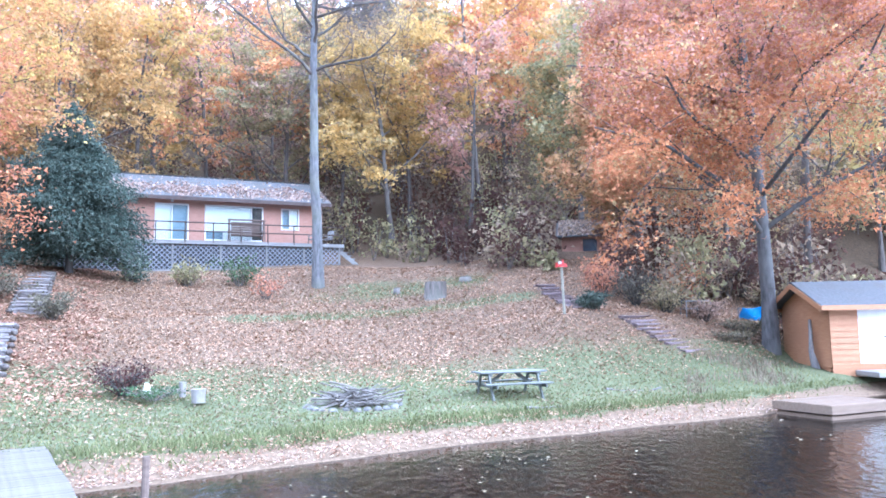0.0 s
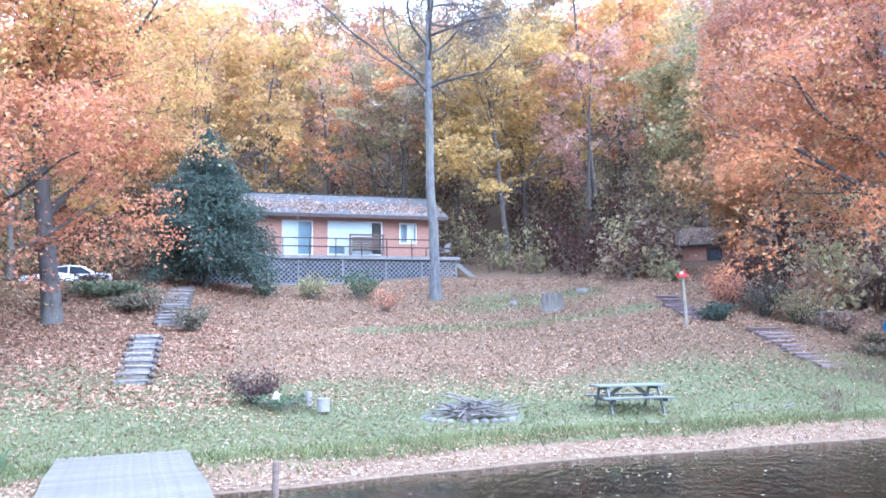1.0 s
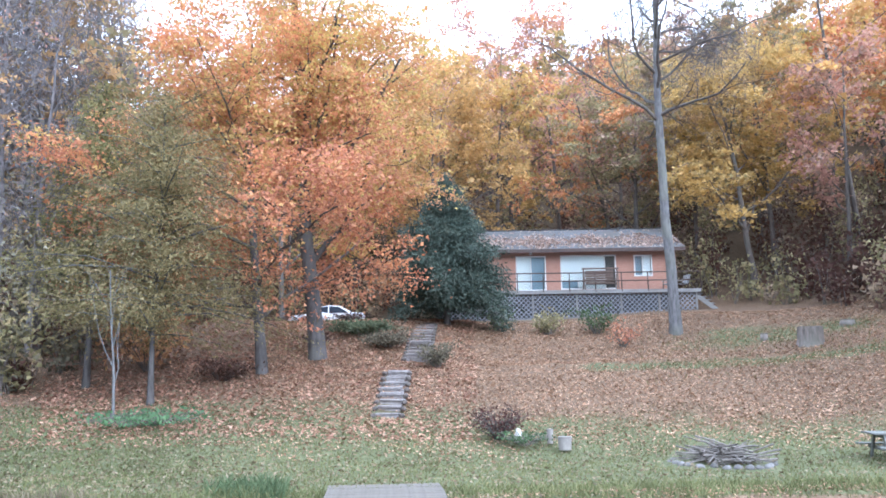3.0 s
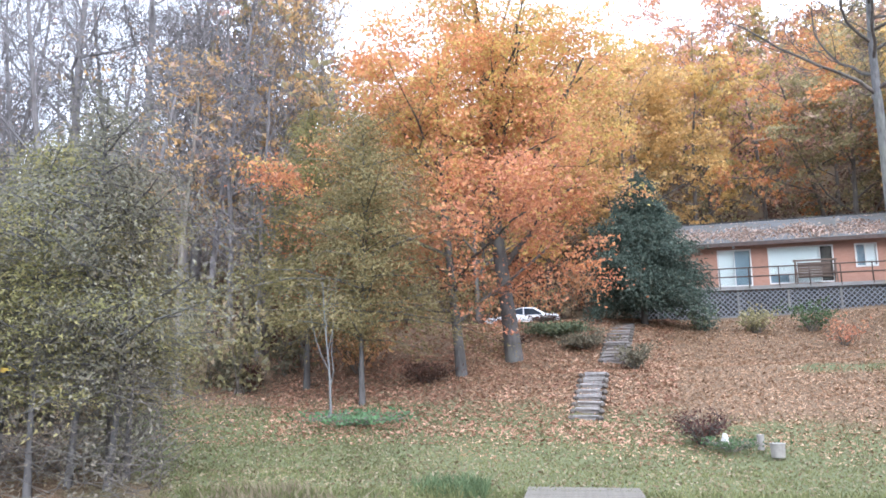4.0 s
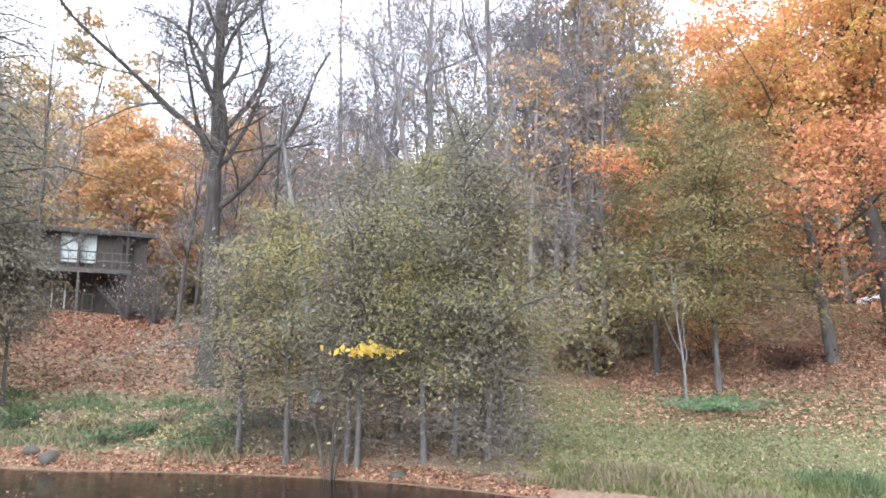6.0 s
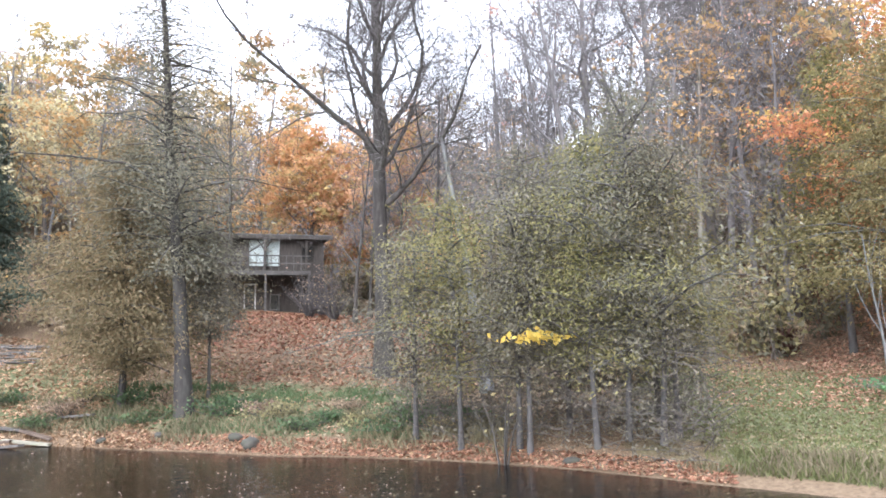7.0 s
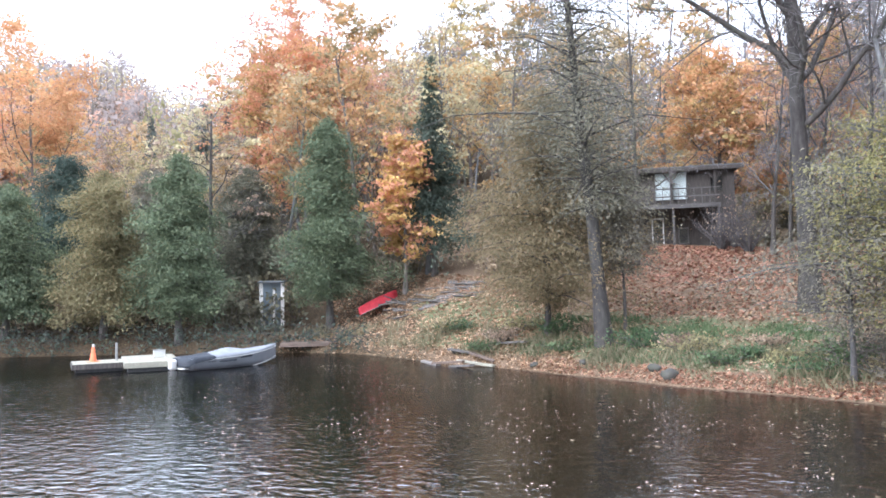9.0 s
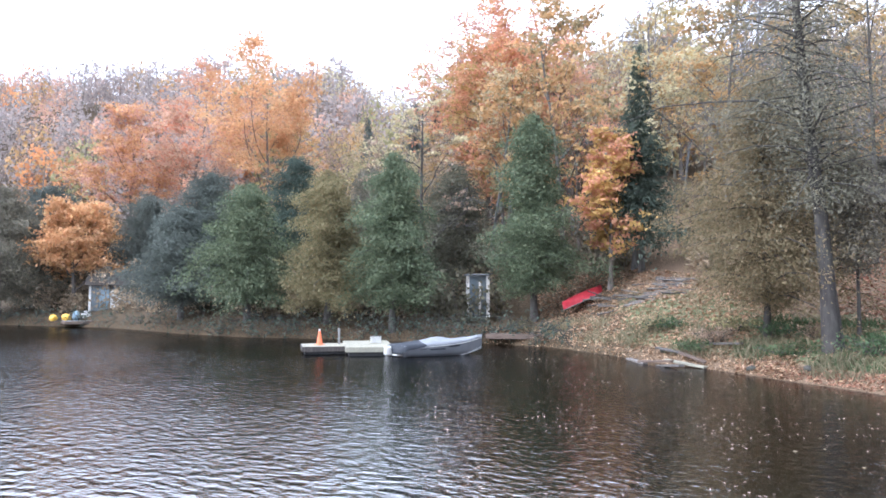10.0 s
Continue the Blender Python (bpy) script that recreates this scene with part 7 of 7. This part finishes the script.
# ---- shrubs ----
def shrub(name, x, y, wide, tall, label, seed, material, count=900, size=0.11, bark=BARK_MID, stems=14, group="", category="shrub"):
    rng = np.random.default_rng(seed)
    o = thing(name, at_xy_matrix(x, y, -0.05), label, category, group)
    lines, tips = [], []
    for k in range(stems):
        a, reach = k * 2.4, wide / 2 * rng.uniform(0.3, 1.0)
        u = np.linspace(0, 1, 5)
        h = tall * rng.uniform(0.65, 1.05) * (1 - 0.35 * reach / (wide / 2))
        pts = np.stack([0.1 * math.cos(a) + reach * math.cos(a) * u, 0.1 * math.sin(a) + reach * math.sin(a) * u, h * u ** 0.75], 1) + rng.normal(0, 0.03, (5, 3)) * u[:, None]
        lines.append((pts, np.linspace(0.014 + 0.006 * tall, 0.004, 5)))
        tips.append(pts[1:])
        for q in range(4):
            p = pts[rng.integers(1, 5)]
            e = p + np.array([rng.normal(0, 0.18 * wide), rng.normal(0, 0.18 * wide), rng.uniform(0.05, 0.3) * tall])
            lines.append((np.array([p, (p + e) / 2 + rng.normal(0, 0.02, 3), e]), np.array([0.008, 0.005, 0.002])))
            tips.append(np.array([(p + e) / 2, e]))
    child("stem_work", mesh_from("stem_work", *tubes(lines, 3), bark, True), o)
    if count:
        pool = np.concatenate(tips)
        spots = pool[rng.integers(0, len(pool), count)] + rng.normal(0, 1, (count, 3)) * np.array([wide, wide, tall]) * 0.07
        spots = spots[spots[:, 2] > 0.03]
        child("foliage", mesh_from("foliage", *leaves(rng, spots, size), material), o)
    return o


LEAF_DEAD = leafy("dead_red_brown_leaves", [(0.0, (0.054, 0.027, 0.024)), (0.5, (0.109, 0.054, 0.043)), (1.0, (0.179, 0.101, 0.074))])
shrub("juniper_bush", -16.4, 27.6, 2.4, 0.7, "low olive-brown spreading bush beside the steps", 1, NEEDLE_GREY, 1700, 0.12)
shrub("juniper_bush", -18.2, 28.6, 2.8, 0.65, "dark green spreading juniper on the bank", 2, NEEDLE_CEDAR, 2600, 0.13)
shrub("bush", -13.3, 26.2, 1.4, 1.1, "grey-green bush at the head of the lower steps", 3, NEEDLE_GREY, 900, 0.12)
shrub("bush", -7.5, 33.3, 1.5, 1.1, "small orange-leaved bush on the slope", 4, LEAF_RUST, 300, 0.13)
shrub("rose_bush", -8.1, 19.7, 1.5, 0.85, "dead reddish-brown rose bush in a small bed", 6, LEAF_DEAD, 900, 0.085, BARK_SHADE, 44)
shrub("bed_plants", -7.2, 19.2, 1.7, 0.4, "low green plants round the ornament", 7, WEED_GREEN, 300, 0.1)
shrub("bush", 6.1, 28.7, 1.3, 0.8, "dark green bush beside the feeder", 8, NEEDLE_DARK, 1100, 0.12)
shrub("nettle_patch", -17.3, 15.3, 3.6, 0.5, "bright green leafy patch below the sapling", 9, leafy("bright_weeds", [(0.0, (0.09, 0.18, 0.08)), (1.0, (0.19, 0.31, 0.14))]), 800, 0.13, stems=34)
shrub("bush", -11.6, 35.2, 1.6, 1.3, "green bush against the lattice", 10, LEAF_OLIVE, 700, 0.14)
shrub("bush", -9.4, 36.0, 2.0, 1.5, "green bush against the lattice", 11, WEED_GREEN, 700, 0.14)
shrub("bush", -14.0, 34.6, 1.5, 1.1, "twiggy green bush against the lattice", 12, NEEDLE_CEDAR, 400, 0.13)
shrub("bush", -18.9, 20.2, 2.0, 0.8, "dark reddish bush beneath the maples", 13, LEAF_DEAD, 900, 0.12, BARK_SHADE)
shrub("bush", -23.0, 20.5, 3.0, 2.2, "orange-brown bush at the wood's edge", 14, LEAF_RUST, 900, 0.17, BARK_DARK)
# leafless brush before the far cottage
for k, (b, r, wide, tall) in enumerate([(90.4, 41.5, 3.4, 2.8), (88.6, 40.5, 3.0, 2.4), (96.6, 41.0, 2.4, 1.8), (89.4, 43.0, 3.0, 3.4)]):
    x, y, z = spot(b, r)
    shrub("bush", x, y, wide, tall, "tangled leafless brush below the far cottage", 120 + k, LEAF_BROWN, 160, 0.12, TWIG_DARK, 46, "brush below the far cottage")
# brush between the timber steps and the shed
for k, (x, y, wide, tall, material, what) in enumerate([(10.6, 29.0, 1.6, 0.9, LEAF_BROWN, "brown"), (11.9, 28.4, 1.4, 0.7, WEED_DRY, "dry"), (9.3, 29.6, 1.8, 1.3, LEAF_OLIVE, "olive"), (10.3, 31.0, 2.2, 1.9, LEAF_EMBER, "rust"),
                                                        (8.4, 30.8, 1.8, 1.6, NEEDLE_DULL, "grey-green"), (11.6, 32.0, 2.2, 2.0, LEAF_BROWN, "brown"), (14.6, 31.2, 2.2, 1.8, LEAF_OLIVE, "olive"), (13.6, 32.6, 2.4, 2.2, LEAF_DEAD, "red-brown"),
                                                        (7.2, 31.8, 1.9, 1.7, LEAF_RUST, "orange"), (10.9, 27.4, 1.1, 0.5, WEED_DRY, "dry"), (12.2, 33.8, 2.4, 2.4, LEAF_RUST, "orange"), (9.0, 33.0, 2.4, 2.2, LEAF_DEAD, "red-brown")]):
    shrub("bush", x, y, wide, tall, what + " brush beside the timber steps", 60 + k, material, int(700 * wide), 0.105, BARK_SHADE, 20, "brush by the steps")
for k, (x, y, wide, tall) in enumerate([(-22.6, 33.5, 1.6, 0.6), (-24.3, 32.4, 1.8, 0.5), (-20.6, 31.2, 1.5, 0.5), (-27.2, 33.6, 1.8, 0.7), (-19.3, 26.4, 1.2, 0.5)]):
    shrub("bush", x, y, wide, tall, "thin dark twiggy brush on the bank", 80 + k, LEAF_DEAD, 260, 0.1, BARK_SHADE, 26, "brush below the car")
rng = np.random.default_rng(77)
for k in range(22):
    b = 79 + k * 1.55 + rng.uniform(-0.5, 0.5)
    x, y, z = spot(b, float(shore_r(b)) + rng.uniform(0.9, 5.5))
    kind = k % 4
    shrub("weed_clump", x, y, rng.uniform(1.0, 2.0), rng.uniform(0.35, 0.75), ("green leafy", "olive", "dry brown", "green leafy")[kind] + " weed clump on the bank", 200 + k, (WEED_GREEN, LEAF_OLIVE, LEAF_BROWN, WEED_GREEN)[kind],
          520, 0.1, BARK_SHADE, 14, "weed clumps on the bank", "weeds")
shrub("maple_sprig", -16.9, 3.35, 1.1, 3.0, "young maple with bright yellow leaves among cedars", 15, LEAF_OLIVE, 20, 0.12, BARK_SHADE, 4)
o = thing("maple_branch", Matrix.Translation((-16.15, 4.05, 2.95)), "bright yellow maple spray hanging among the cedars", "branch")
rng = np.random.default_rng(3)
child("twig", mesh_from("twig", *tubes([(np.array([[-0.5, 0.55, -0.3], [-0.1, 0.1, 0.0], [0.1, -0.35, 0.02]]), np.array([0.02, 0.012, 0.004]))], 5), BARK_MID, True), o)
child("foliage", mesh_from("foliage", *leaves(rng, rng.normal(0, 1, (130, 3)) * np.array([0.2, 0.36, 0.07]), 0.17, flat=0.4), leafy("bright_yellow_leaves", [(0, (0.7, 0.42, 0.05)), (1, (0.8, 0.58, 0.10))])), o)


# ---- what nobody could count: undergrowth, fallen leaves, grass ----
def scatter(rng, n, b0, b1, s0, s1, power=1.0):
    b = rng.uniform(b0, b1, n)
    s = s0 + (s1 - s0) * rng.uniform(0, 1, n) ** power
    r = shore_r(b) + s
    x, y = HOME[0] - r * np.sin(np.radians(b)), HOME[1] + r * np.cos(np.radians(b))
    return x, y, s, b


def surface_z(x, y, s):
    return height(x, y) + np.where(s > 1.6, bumps(x, y) * np.clip((s - 1.6) / 3, 0, 1), 0)


def on_steps(x, y, spare=0.0):
    """Whether a place lies on one of the flights of steps."""
    hit = np.zeros(np.shape(x), bool)
    for x0, y0, x1, y1, wide in ((-12.25, 20.5, -14.0, 24.3, 0.82), (-14.45, 26.6, -17.3, 33.0, 0.95), (9.3, 25.9, 7.6, 28.3, 1.7), (5.9, 29.2, 5.0, 34.0, 0.9)):
        dx, dy = x1 - x0, y1 - y0
        far = math.hypot(dx, dy)
        u, v = ((x - x0) * dx + (y - y0) * dy) / far, ((y - y0) * dx - (x - x0) * dy) / far
        hit |= (u > -0.1) & (u < far + 0.1) & (np.abs(v) < wide / 2 + 0.05 + spare)
    return hit


def clear_of_house(x, y):
    dx, dy = x + 14.34, y - 40.71
    u, v = dx * 0.9135 + dy * 0.4067, -dx * 0.4067 + dy * 0.9135
    far = np.hypot(x + 47.8, y + 4.0) > 5.0
    return ~((u > -6.5) & (u < 10.5) & (v > -2.2) & (v < 7.5)) & far & ~((np.abs(x - 15.6) < 3.2) & (np.abs(y - 26.2) < 2.2)) & ~((np.abs(x - 9.2) < 3) & (np.abs(y - 43.5) < 3.2))


def undergrowth():
    """Thin leafy saplings and brush filling the woods from their edge inwards."""
    rng = np.random.default_rng(23)
    o = thing("undergrowth", Matrix(), "tangled brown and olive brush under the woods", "undergrowth", kind="stuff")
    edge_b = [-46, -20, -12, 0, 8, 24, 32, 45, 52, 60, 70, 78, 95, 103, 112, 125, 160]
    edge_s = [5, 9, 17, 27, 34, 41, 38, 26, 20, 11, 8, 24, 27, 15, 5, 3, 4]
    lines, pools = [], {}
    kinds = [(LEAF_BROWN, -46, 160), (LEAF_OLIVE, -46, 75), (LEAF_DEAD, -46, 60), (LEAF_DEAD, -46, 45), (LEAF_RUST, 20, 50), (NEEDLE_GREY, 45, 130), (WEED_DRY, 50, 125)]
    for k in range(1050):
        b = rng.uniform(-44, 157)
        edge = np.interp(b, edge_b, edge_s)
        s = edge + rng.uniform(0, 1) ** 1.6 * 24
        r = float(shore_r(b)) + s
        x, y, z = spot(b, r)
        if not clear_of_house(np.array([x]), np.array([y]))[0] or -33 < x < -21 and 31.5 < y < 40 or 52 < b < 64 and s < 14 or on_steps(np.array([x]), np.array([y]), 0.6)[0] or 10.2 < x < 14.5 and 25.5 < y < 30.6 or -12.6 < b < -8.8 and r < 46 or 106 < b < 121.5 and s < 11:
            continue
        tall = rng.uniform(0.8, 3.0) + 0.07 * (s - edge) * rng.uniform(0, 1.6)
        tall *= 0.6 if 76 < b < 112 else 1.0
        wide = tall * rng.uniform(0.3, 0.5)
        fits = [q for q, (m, lo, hi) in enumerate(kinds) if lo <= b <= hi]
        key = fits[rng.integers(0, len(fits))]
        n = int(rng.uniform(60, 170) * (0.6 + tall * 0.3))
        c = np.array([x, y, z]) + np.stack([rng.normal(0, wide * 0.55, n), rng.normal(0, wide * 0.55, n), tall * rng.uniform(0.05, 1.05, n)], 1)
        pools.setdefault(key, []).append(c)
        for q in range(4):
            e = np.array([x, y, z]) + [rng.normal(0, wide * 0.6), rng.normal(0, wide * 0.6), tall * rng.uniform(0.7, 1.1)]
            base = np.array([x + rng.normal(0, 0.12), y + rng.normal(0, 0.12), z - 0.1])
            lines.append((np.array([base, (base + e) / 2 + rng.normal(0, 0.08, 3), e]), np.array([0.03, 0.02, 0.006])))
    tagged(child("stems", mesh_from("stems", *tubes(lines, 3), BARK_MID, True), o), kind="stuff")
    for key, lots in pools.items():
        tagged(child("foliage", mesh_from("foliage", *leaves(rng, np.concatenate(lots), 0.23, 0.75, sides=3), kinds[key][0]), o), kind="stuff")


undergrowth()


def cedar_thicket():
    """Dead twigs and thin brush at the feet of the shore cedars."""
    rng = np.random.default_rng(27)
    o = thing("thicket", Matrix(), "grey tangle of dead twigs under the shore cedars", "thicket", kind="stuff")
    lines, spots = [], []
    for k in range(1500):
        x, y, s, b = (float(v[0]) for v in scatter(rng, 1, 61, 84, 0.5, 4.8))
        z = ground_z(x, y)
        way = rng.normal(0, 1, 3) * np.array([1, 1, 0.5]) + [0, 0, 0.35]
        way *= rng.uniform(0.5, 1.5) / np.linalg.norm(way)
        p = np.array([x, y, z + rng.uniform(0, 1) ** 1.3 * 2.6])
        lines.append((np.array([p, p + way * 0.5 + rng.normal(0, 0.06, 3), p + way]), np.array([0.011, 0.008, 0.003])))
        spots.append(p + way * rng.uniform(0.3, 1))
    tagged(child("twigs", mesh_from("twigs", *tubes(lines, 3), BARK_DARK, True), o), kind="stuff")
    pts = np.repeat(np.array(spots), 7, axis=0) + rng.normal(0, 0.14, (len(spots) * 7, 3))
    tagged(child("foliage", mesh_from("foliage", *leaves(rng, pts, 0.09, 0.4, sides=3), NEEDLE_DULL), o), kind="stuff")


cedar_thicket()


def fallen_leaves():
    rng = np.random.default_rng(29)
    o = thing("fallen_leaves", Matrix(), "dry curled leaves strewn thickly over the slope", "leaves", kind="stuff")
    lots = [(LITTER, 140000, -27, 40, 5.5, 27, 0.9, 0.09), (LITTER_WARM, 22000, 24, 54, 8, 30, 0.9, 0.13), (LITTER_RED, 11000, 78, 100, 8.5, 23, 0.8, 0.16), (LITTER_YELLOW, 7000, 84, 120, 1.0, 12, 0.9, 0.14),
            (LITTER_YELLOW, 12000, -18, 84, 1.0, 11, 1.0, 0.085), (LITTER_WARM, 5000, -24, 40, 0.1, 1.3, 1.0, 0.06), (LITTER_PALE, 900, -24, 40, 0.05, 0.5, 1.0, 0.06), (LITTER_RED, 5500, 60, 106, 0.05, 0.9, 1.0, 0.09), (LITTER_WARM, 3000, 80, 110, 1.0, 10, 1.0, 0.11), (LITTER_YELLOW, 9000, 40, 80, 2, 16, 1.0, 0.09), (LITTER_WARM, 5000, 40, 62, 7, 18, 1.0, 0.1), (LITTER, 3500, 102, 124, 0.0, 2.0, 1.0, 0.13), (LITTER_WARM, 9000, 102, 120, 2.0, 12, 1.0, 0.15), (LITTER_RED, 5000, 80, 98, 14, 25, 1.0, 0.17)]
    for material, n, b0, b1, s0, s1, power, size in lots:
        x, y, s, b = scatter(rng, n, b0, b1, s0, s1, power)
        keep = clear_of_house(x, y) & (~on_steps(x, y) | (rng.uniform(0, 1, n) < np.where(x > 0, 0.42, 0.14)))
        if material is LITTER and s0 > 4:
            keep &= rng.uniform(0, 1, n) > 0.8 * lawn(x, y, s, b) + 0.2 * np.sin(x * 0.8) * np.sin(y * 1.1)
        x, y, s = x[keep], y[keep], s[keep]
        c = np.stack([x, y, surface_z(x, y, s) + 0.02 + rng.uniform(0, 0.03, len(x))], 1)
        tagged(child("leaf_litter", mesh_from("leaf_litter", *leaves(rng, c, size * 1.12, 0.45, flat=0.7), material), o), kind="stuff")
    # leaves on the cottage roof
    m = Matrix.Translation((-14.34, 40.71, 5.5)) @ Matrix.Rotation(radians(24), 4, "Z")
    n = 9000
    u, v = rng.uniform(-5.9, 8.8, n), rng.uniform(0, 1, n) ** 0.9
    keep = rng.uniform(0, 1, n) < np.clip(1.15 - 0.9 * np.abs(v - 0.32) / 0.32 + 0.3 * np.sin(u * 2.1), 0.05, 1)
    u, v = u[keep], v[keep]
    pts = np.array([m @ Vector((a, -0.6 + 3.8 * q, 4.33 + 1.85 * q + 0.045)) for a, q in zip(u, v)])
    tagged(child("roof_litter", mesh_from("roof_litter", *leaves(rng, pts, 0.14, 0.7, flat=0.5), LITTER_PALE), o), kind="stuff")
    m = Matrix.Translation((7.55, 42.9, 6.2)) @ Matrix.Rotation(radians(-12), 4, "Z")
    pts = np.array([m @ Vector((a, -0.3 + 1.9 * q, 1.3 + 1.15 * q + 0.03)) for a, q in zip(rng.uniform(-0.2, 4.7, 2400), rng.uniform(0, 1, 2400))])
    tagged(child("roof_litter", mesh_from("roof_litter", *leaves(rng, pts, 0.14, 0.7, flat=0.5), LITTER_PALE), o), kind="stuff")


fallen_leaves()


def grass():
    rng = np.random.default_rng(31)
    o = thing("grass", Matrix(), "short tufted lawn grass with taller tufts near the beach", "grass", kind="stuff")
    lots = [(GRASS, 58000, -33, 62, 0.62, 11, 1.1, 0.055), (GRASS, 11000, -33, 60, 0.6, 1.9, 1.0, 0.11), (WEED_DRY, 2600, -28, -17, 2.0, 7.5, 1.0, 0.2), (GRASS, 9000, 44, 68, 3, 13, 1.0, 0.07),
            (WEED_GREEN, 16000, 82, 106, 0.9, 8, 1.0, 0.15), (WEED_DRY, 11000, 76, 122, 0.4, 4.0, 1.0, 0.26), (WEED_GREEN, 900, 38, 44, 1.3, 2.6, 1.0, 0.2), (GRASS, 5000, -4, 12, 13, 22, 1.0, 0.10), (GRASS, 7000, 40, 62, 0.55, 2.0, 1.0, 0.135), (WEED_DRY, 2500, 44, 64, 0.5, 1.6, 1.0, 0.21)]
    for material, n, b0, b1, s0, s1, power, tall in lots:
        x, y, s, b = scatter(rng, n, b0, b1, s0, s1, power)
        if material is GRASS and tall < 0.13:
            keep = rng.uniform(0, 1, n) < 0.12 + 1.1 * lawn(x, y, s, b)
            x, y, s, b = x[keep], y[keep], s[keep], b[keep]
        if tall > 0.13:
            keep = np.sin(x * 1.9 + 1) + np.sin(y * 2.3) + rng.normal(0, 0.5, len(x)) > 0.1
            x, y, s, b = x[keep], y[keep], s[keep], b[keep]
        keep = ~((np.abs(x - 10.5) < 2) & (np.abs(y - 19) < 1.6)) & ~((np.abs(x + 2) < 1.3) & (np.abs(y - 18.6) < 1.1)) & clear_of_house(x, y)
        x, y, s = x[keep], y[keep], s[keep]
        n = len(x)
        base = np.stack([x, y, surface_z(x, y, s) - 0.01], 1)
        a = rng.uniform(0, 6.28, n)
        side = np.stack([np.cos(a), np.sin(a), 0 * a], 1) * 0.013 * (1 + tall * 3)
        h = tall * rng.uniform(0.5, 1.5, n)
        tip = base + np.stack([rng.normal(0, 0.45, n) * h, rng.normal(0, 0.45, n) * h, h], 1)
        v = np.stack([base - side, base + side, tip + side * 0.3, tip - side * 0.3], 1).reshape(-1, 3)
        tagged(child("blades", mesh_from("blades", v, np.arange(n * 4).reshape(n, 4), material), o), kind="stuff")


grass()


def floating_leaves():
    rng = np.random.default_rng(37)
    o = thing("floating_leaves", Matrix(), "pale leaves and bits drifting on the water", "leaves", kind="stuff")
    x, y, s, b = scatter(rng, 900, -26, 132, -13, -0.3, 0.7)
    r = np.hypot(x - HOME[0], y - HOME[1])
    keep = (r > 5) & (np.sin(x * 0.9) + np.sin(y * 0.8 + 1) + rng.normal(0, 0.6, 900) > 0)
    c = np.stack([x, y, np.full(900, 0.012)], 1)[keep]
    n = 3000
    b, r = rng.uniform(84, 136, n), rng.uniform(6, 30, n)
    keep = (r < shore_r(b) - 0.5) & (rng.normal(0, 0.7, n) + np.sin(b * 0.6) + np.sin(r * 0.9) > 0.2)
    bits = np.stack([HOME[0] - r * np.sin(np.radians(b)), HOME[1] + r * np.cos(np.radians(b)), np.full(n, 0.014)], 1)[keep]
    x, y, s, b = scatter(rng, 320, -22, 30, -3.6, -0.1, 1.4)
    near = np.stack([x, y, np.full(320, 0.013)], 1)[np.sin(x * 1.4) + np.sin(y * 1.9) + rng.normal(0, 0.8, 320) > 0.2]
    tagged(child("shore_leaf_field", mesh_from("shore_leaf_field", *leaves(rng, near, 0.07, 0.6, flat=1.0), LITTER_YELLOW), o), kind="stuff")
    tagged(child("drifting_bits", mesh_from("drifting_bits", *leaves(rng, bits, 0.055, 0.5, flat=1.0), LITTER_PALE), o), kind="stuff")
    tagged(child("drifting_leaf_field", mesh_from("drifting_leaf_field", *leaves(rng, c, 0.085, 0.7, flat=1.0), LITTER_YELLOW), o), kind="stuff")


floating_leaves()


def overhang():
    """Low boughs, roots and brush that hang over the water along the cedar shore."""
    rng = np.random.default_rng(41)
    o = thing("shore_brush", Matrix(), "brush and roots, coloured dark as shadow, overhanging the cedar shore", "brush", kind="stuff")
    lines, spots = [], []
    for k in range(700):
        b = rng.uniform(117.5, 158)
        x, y, z = spot(b, float(shore_r(b)) + rng.uniform(-0.1, 1.4))
        back = np.array([-(HOME[0] - x), -(HOME[1] - y)])
        back = -back / np.linalg.norm(back)
        p = np.array([x, y, max(z, 0.0) + rng.uniform(0.05, 0.9)])
        e = p + np.array([back[0] * rng.uniform(0.1, 1.1) + rng.normal(0, 0.35), back[1] * rng.uniform(0.1, 1.1) + rng.normal(0, 0.35), rng.normal(-0.1, 0.3)])
        e[2] = max(e[2], 0.03)
        lines.append((np.array([p, (p + e) / 2 + rng.normal(0, 0.08, 3), e]), np.array([0.025, 0.016, 0.005])))
        spots += [p + (e - p) * q + rng.normal(0, 0.16, 3) for q in rng.uniform(0.2, 1, 5)]
    spots = np.array(spots)
    spots = spots[spots[:, 2] > 0.02]
    # twigs and needles coloured dark to paint the shadow beneath the cedars
    tagged(child("twigs", mesh_from("twigs", *tubes(lines, 3), BARK_BLACK, True), o), kind="stuff")
    tagged(child("foliage", mesh_from("foliage", *leaves(rng, spots, 0.16, 0.5, sides=3), NEEDLE_DARK), o), kind="stuff")


overhang()
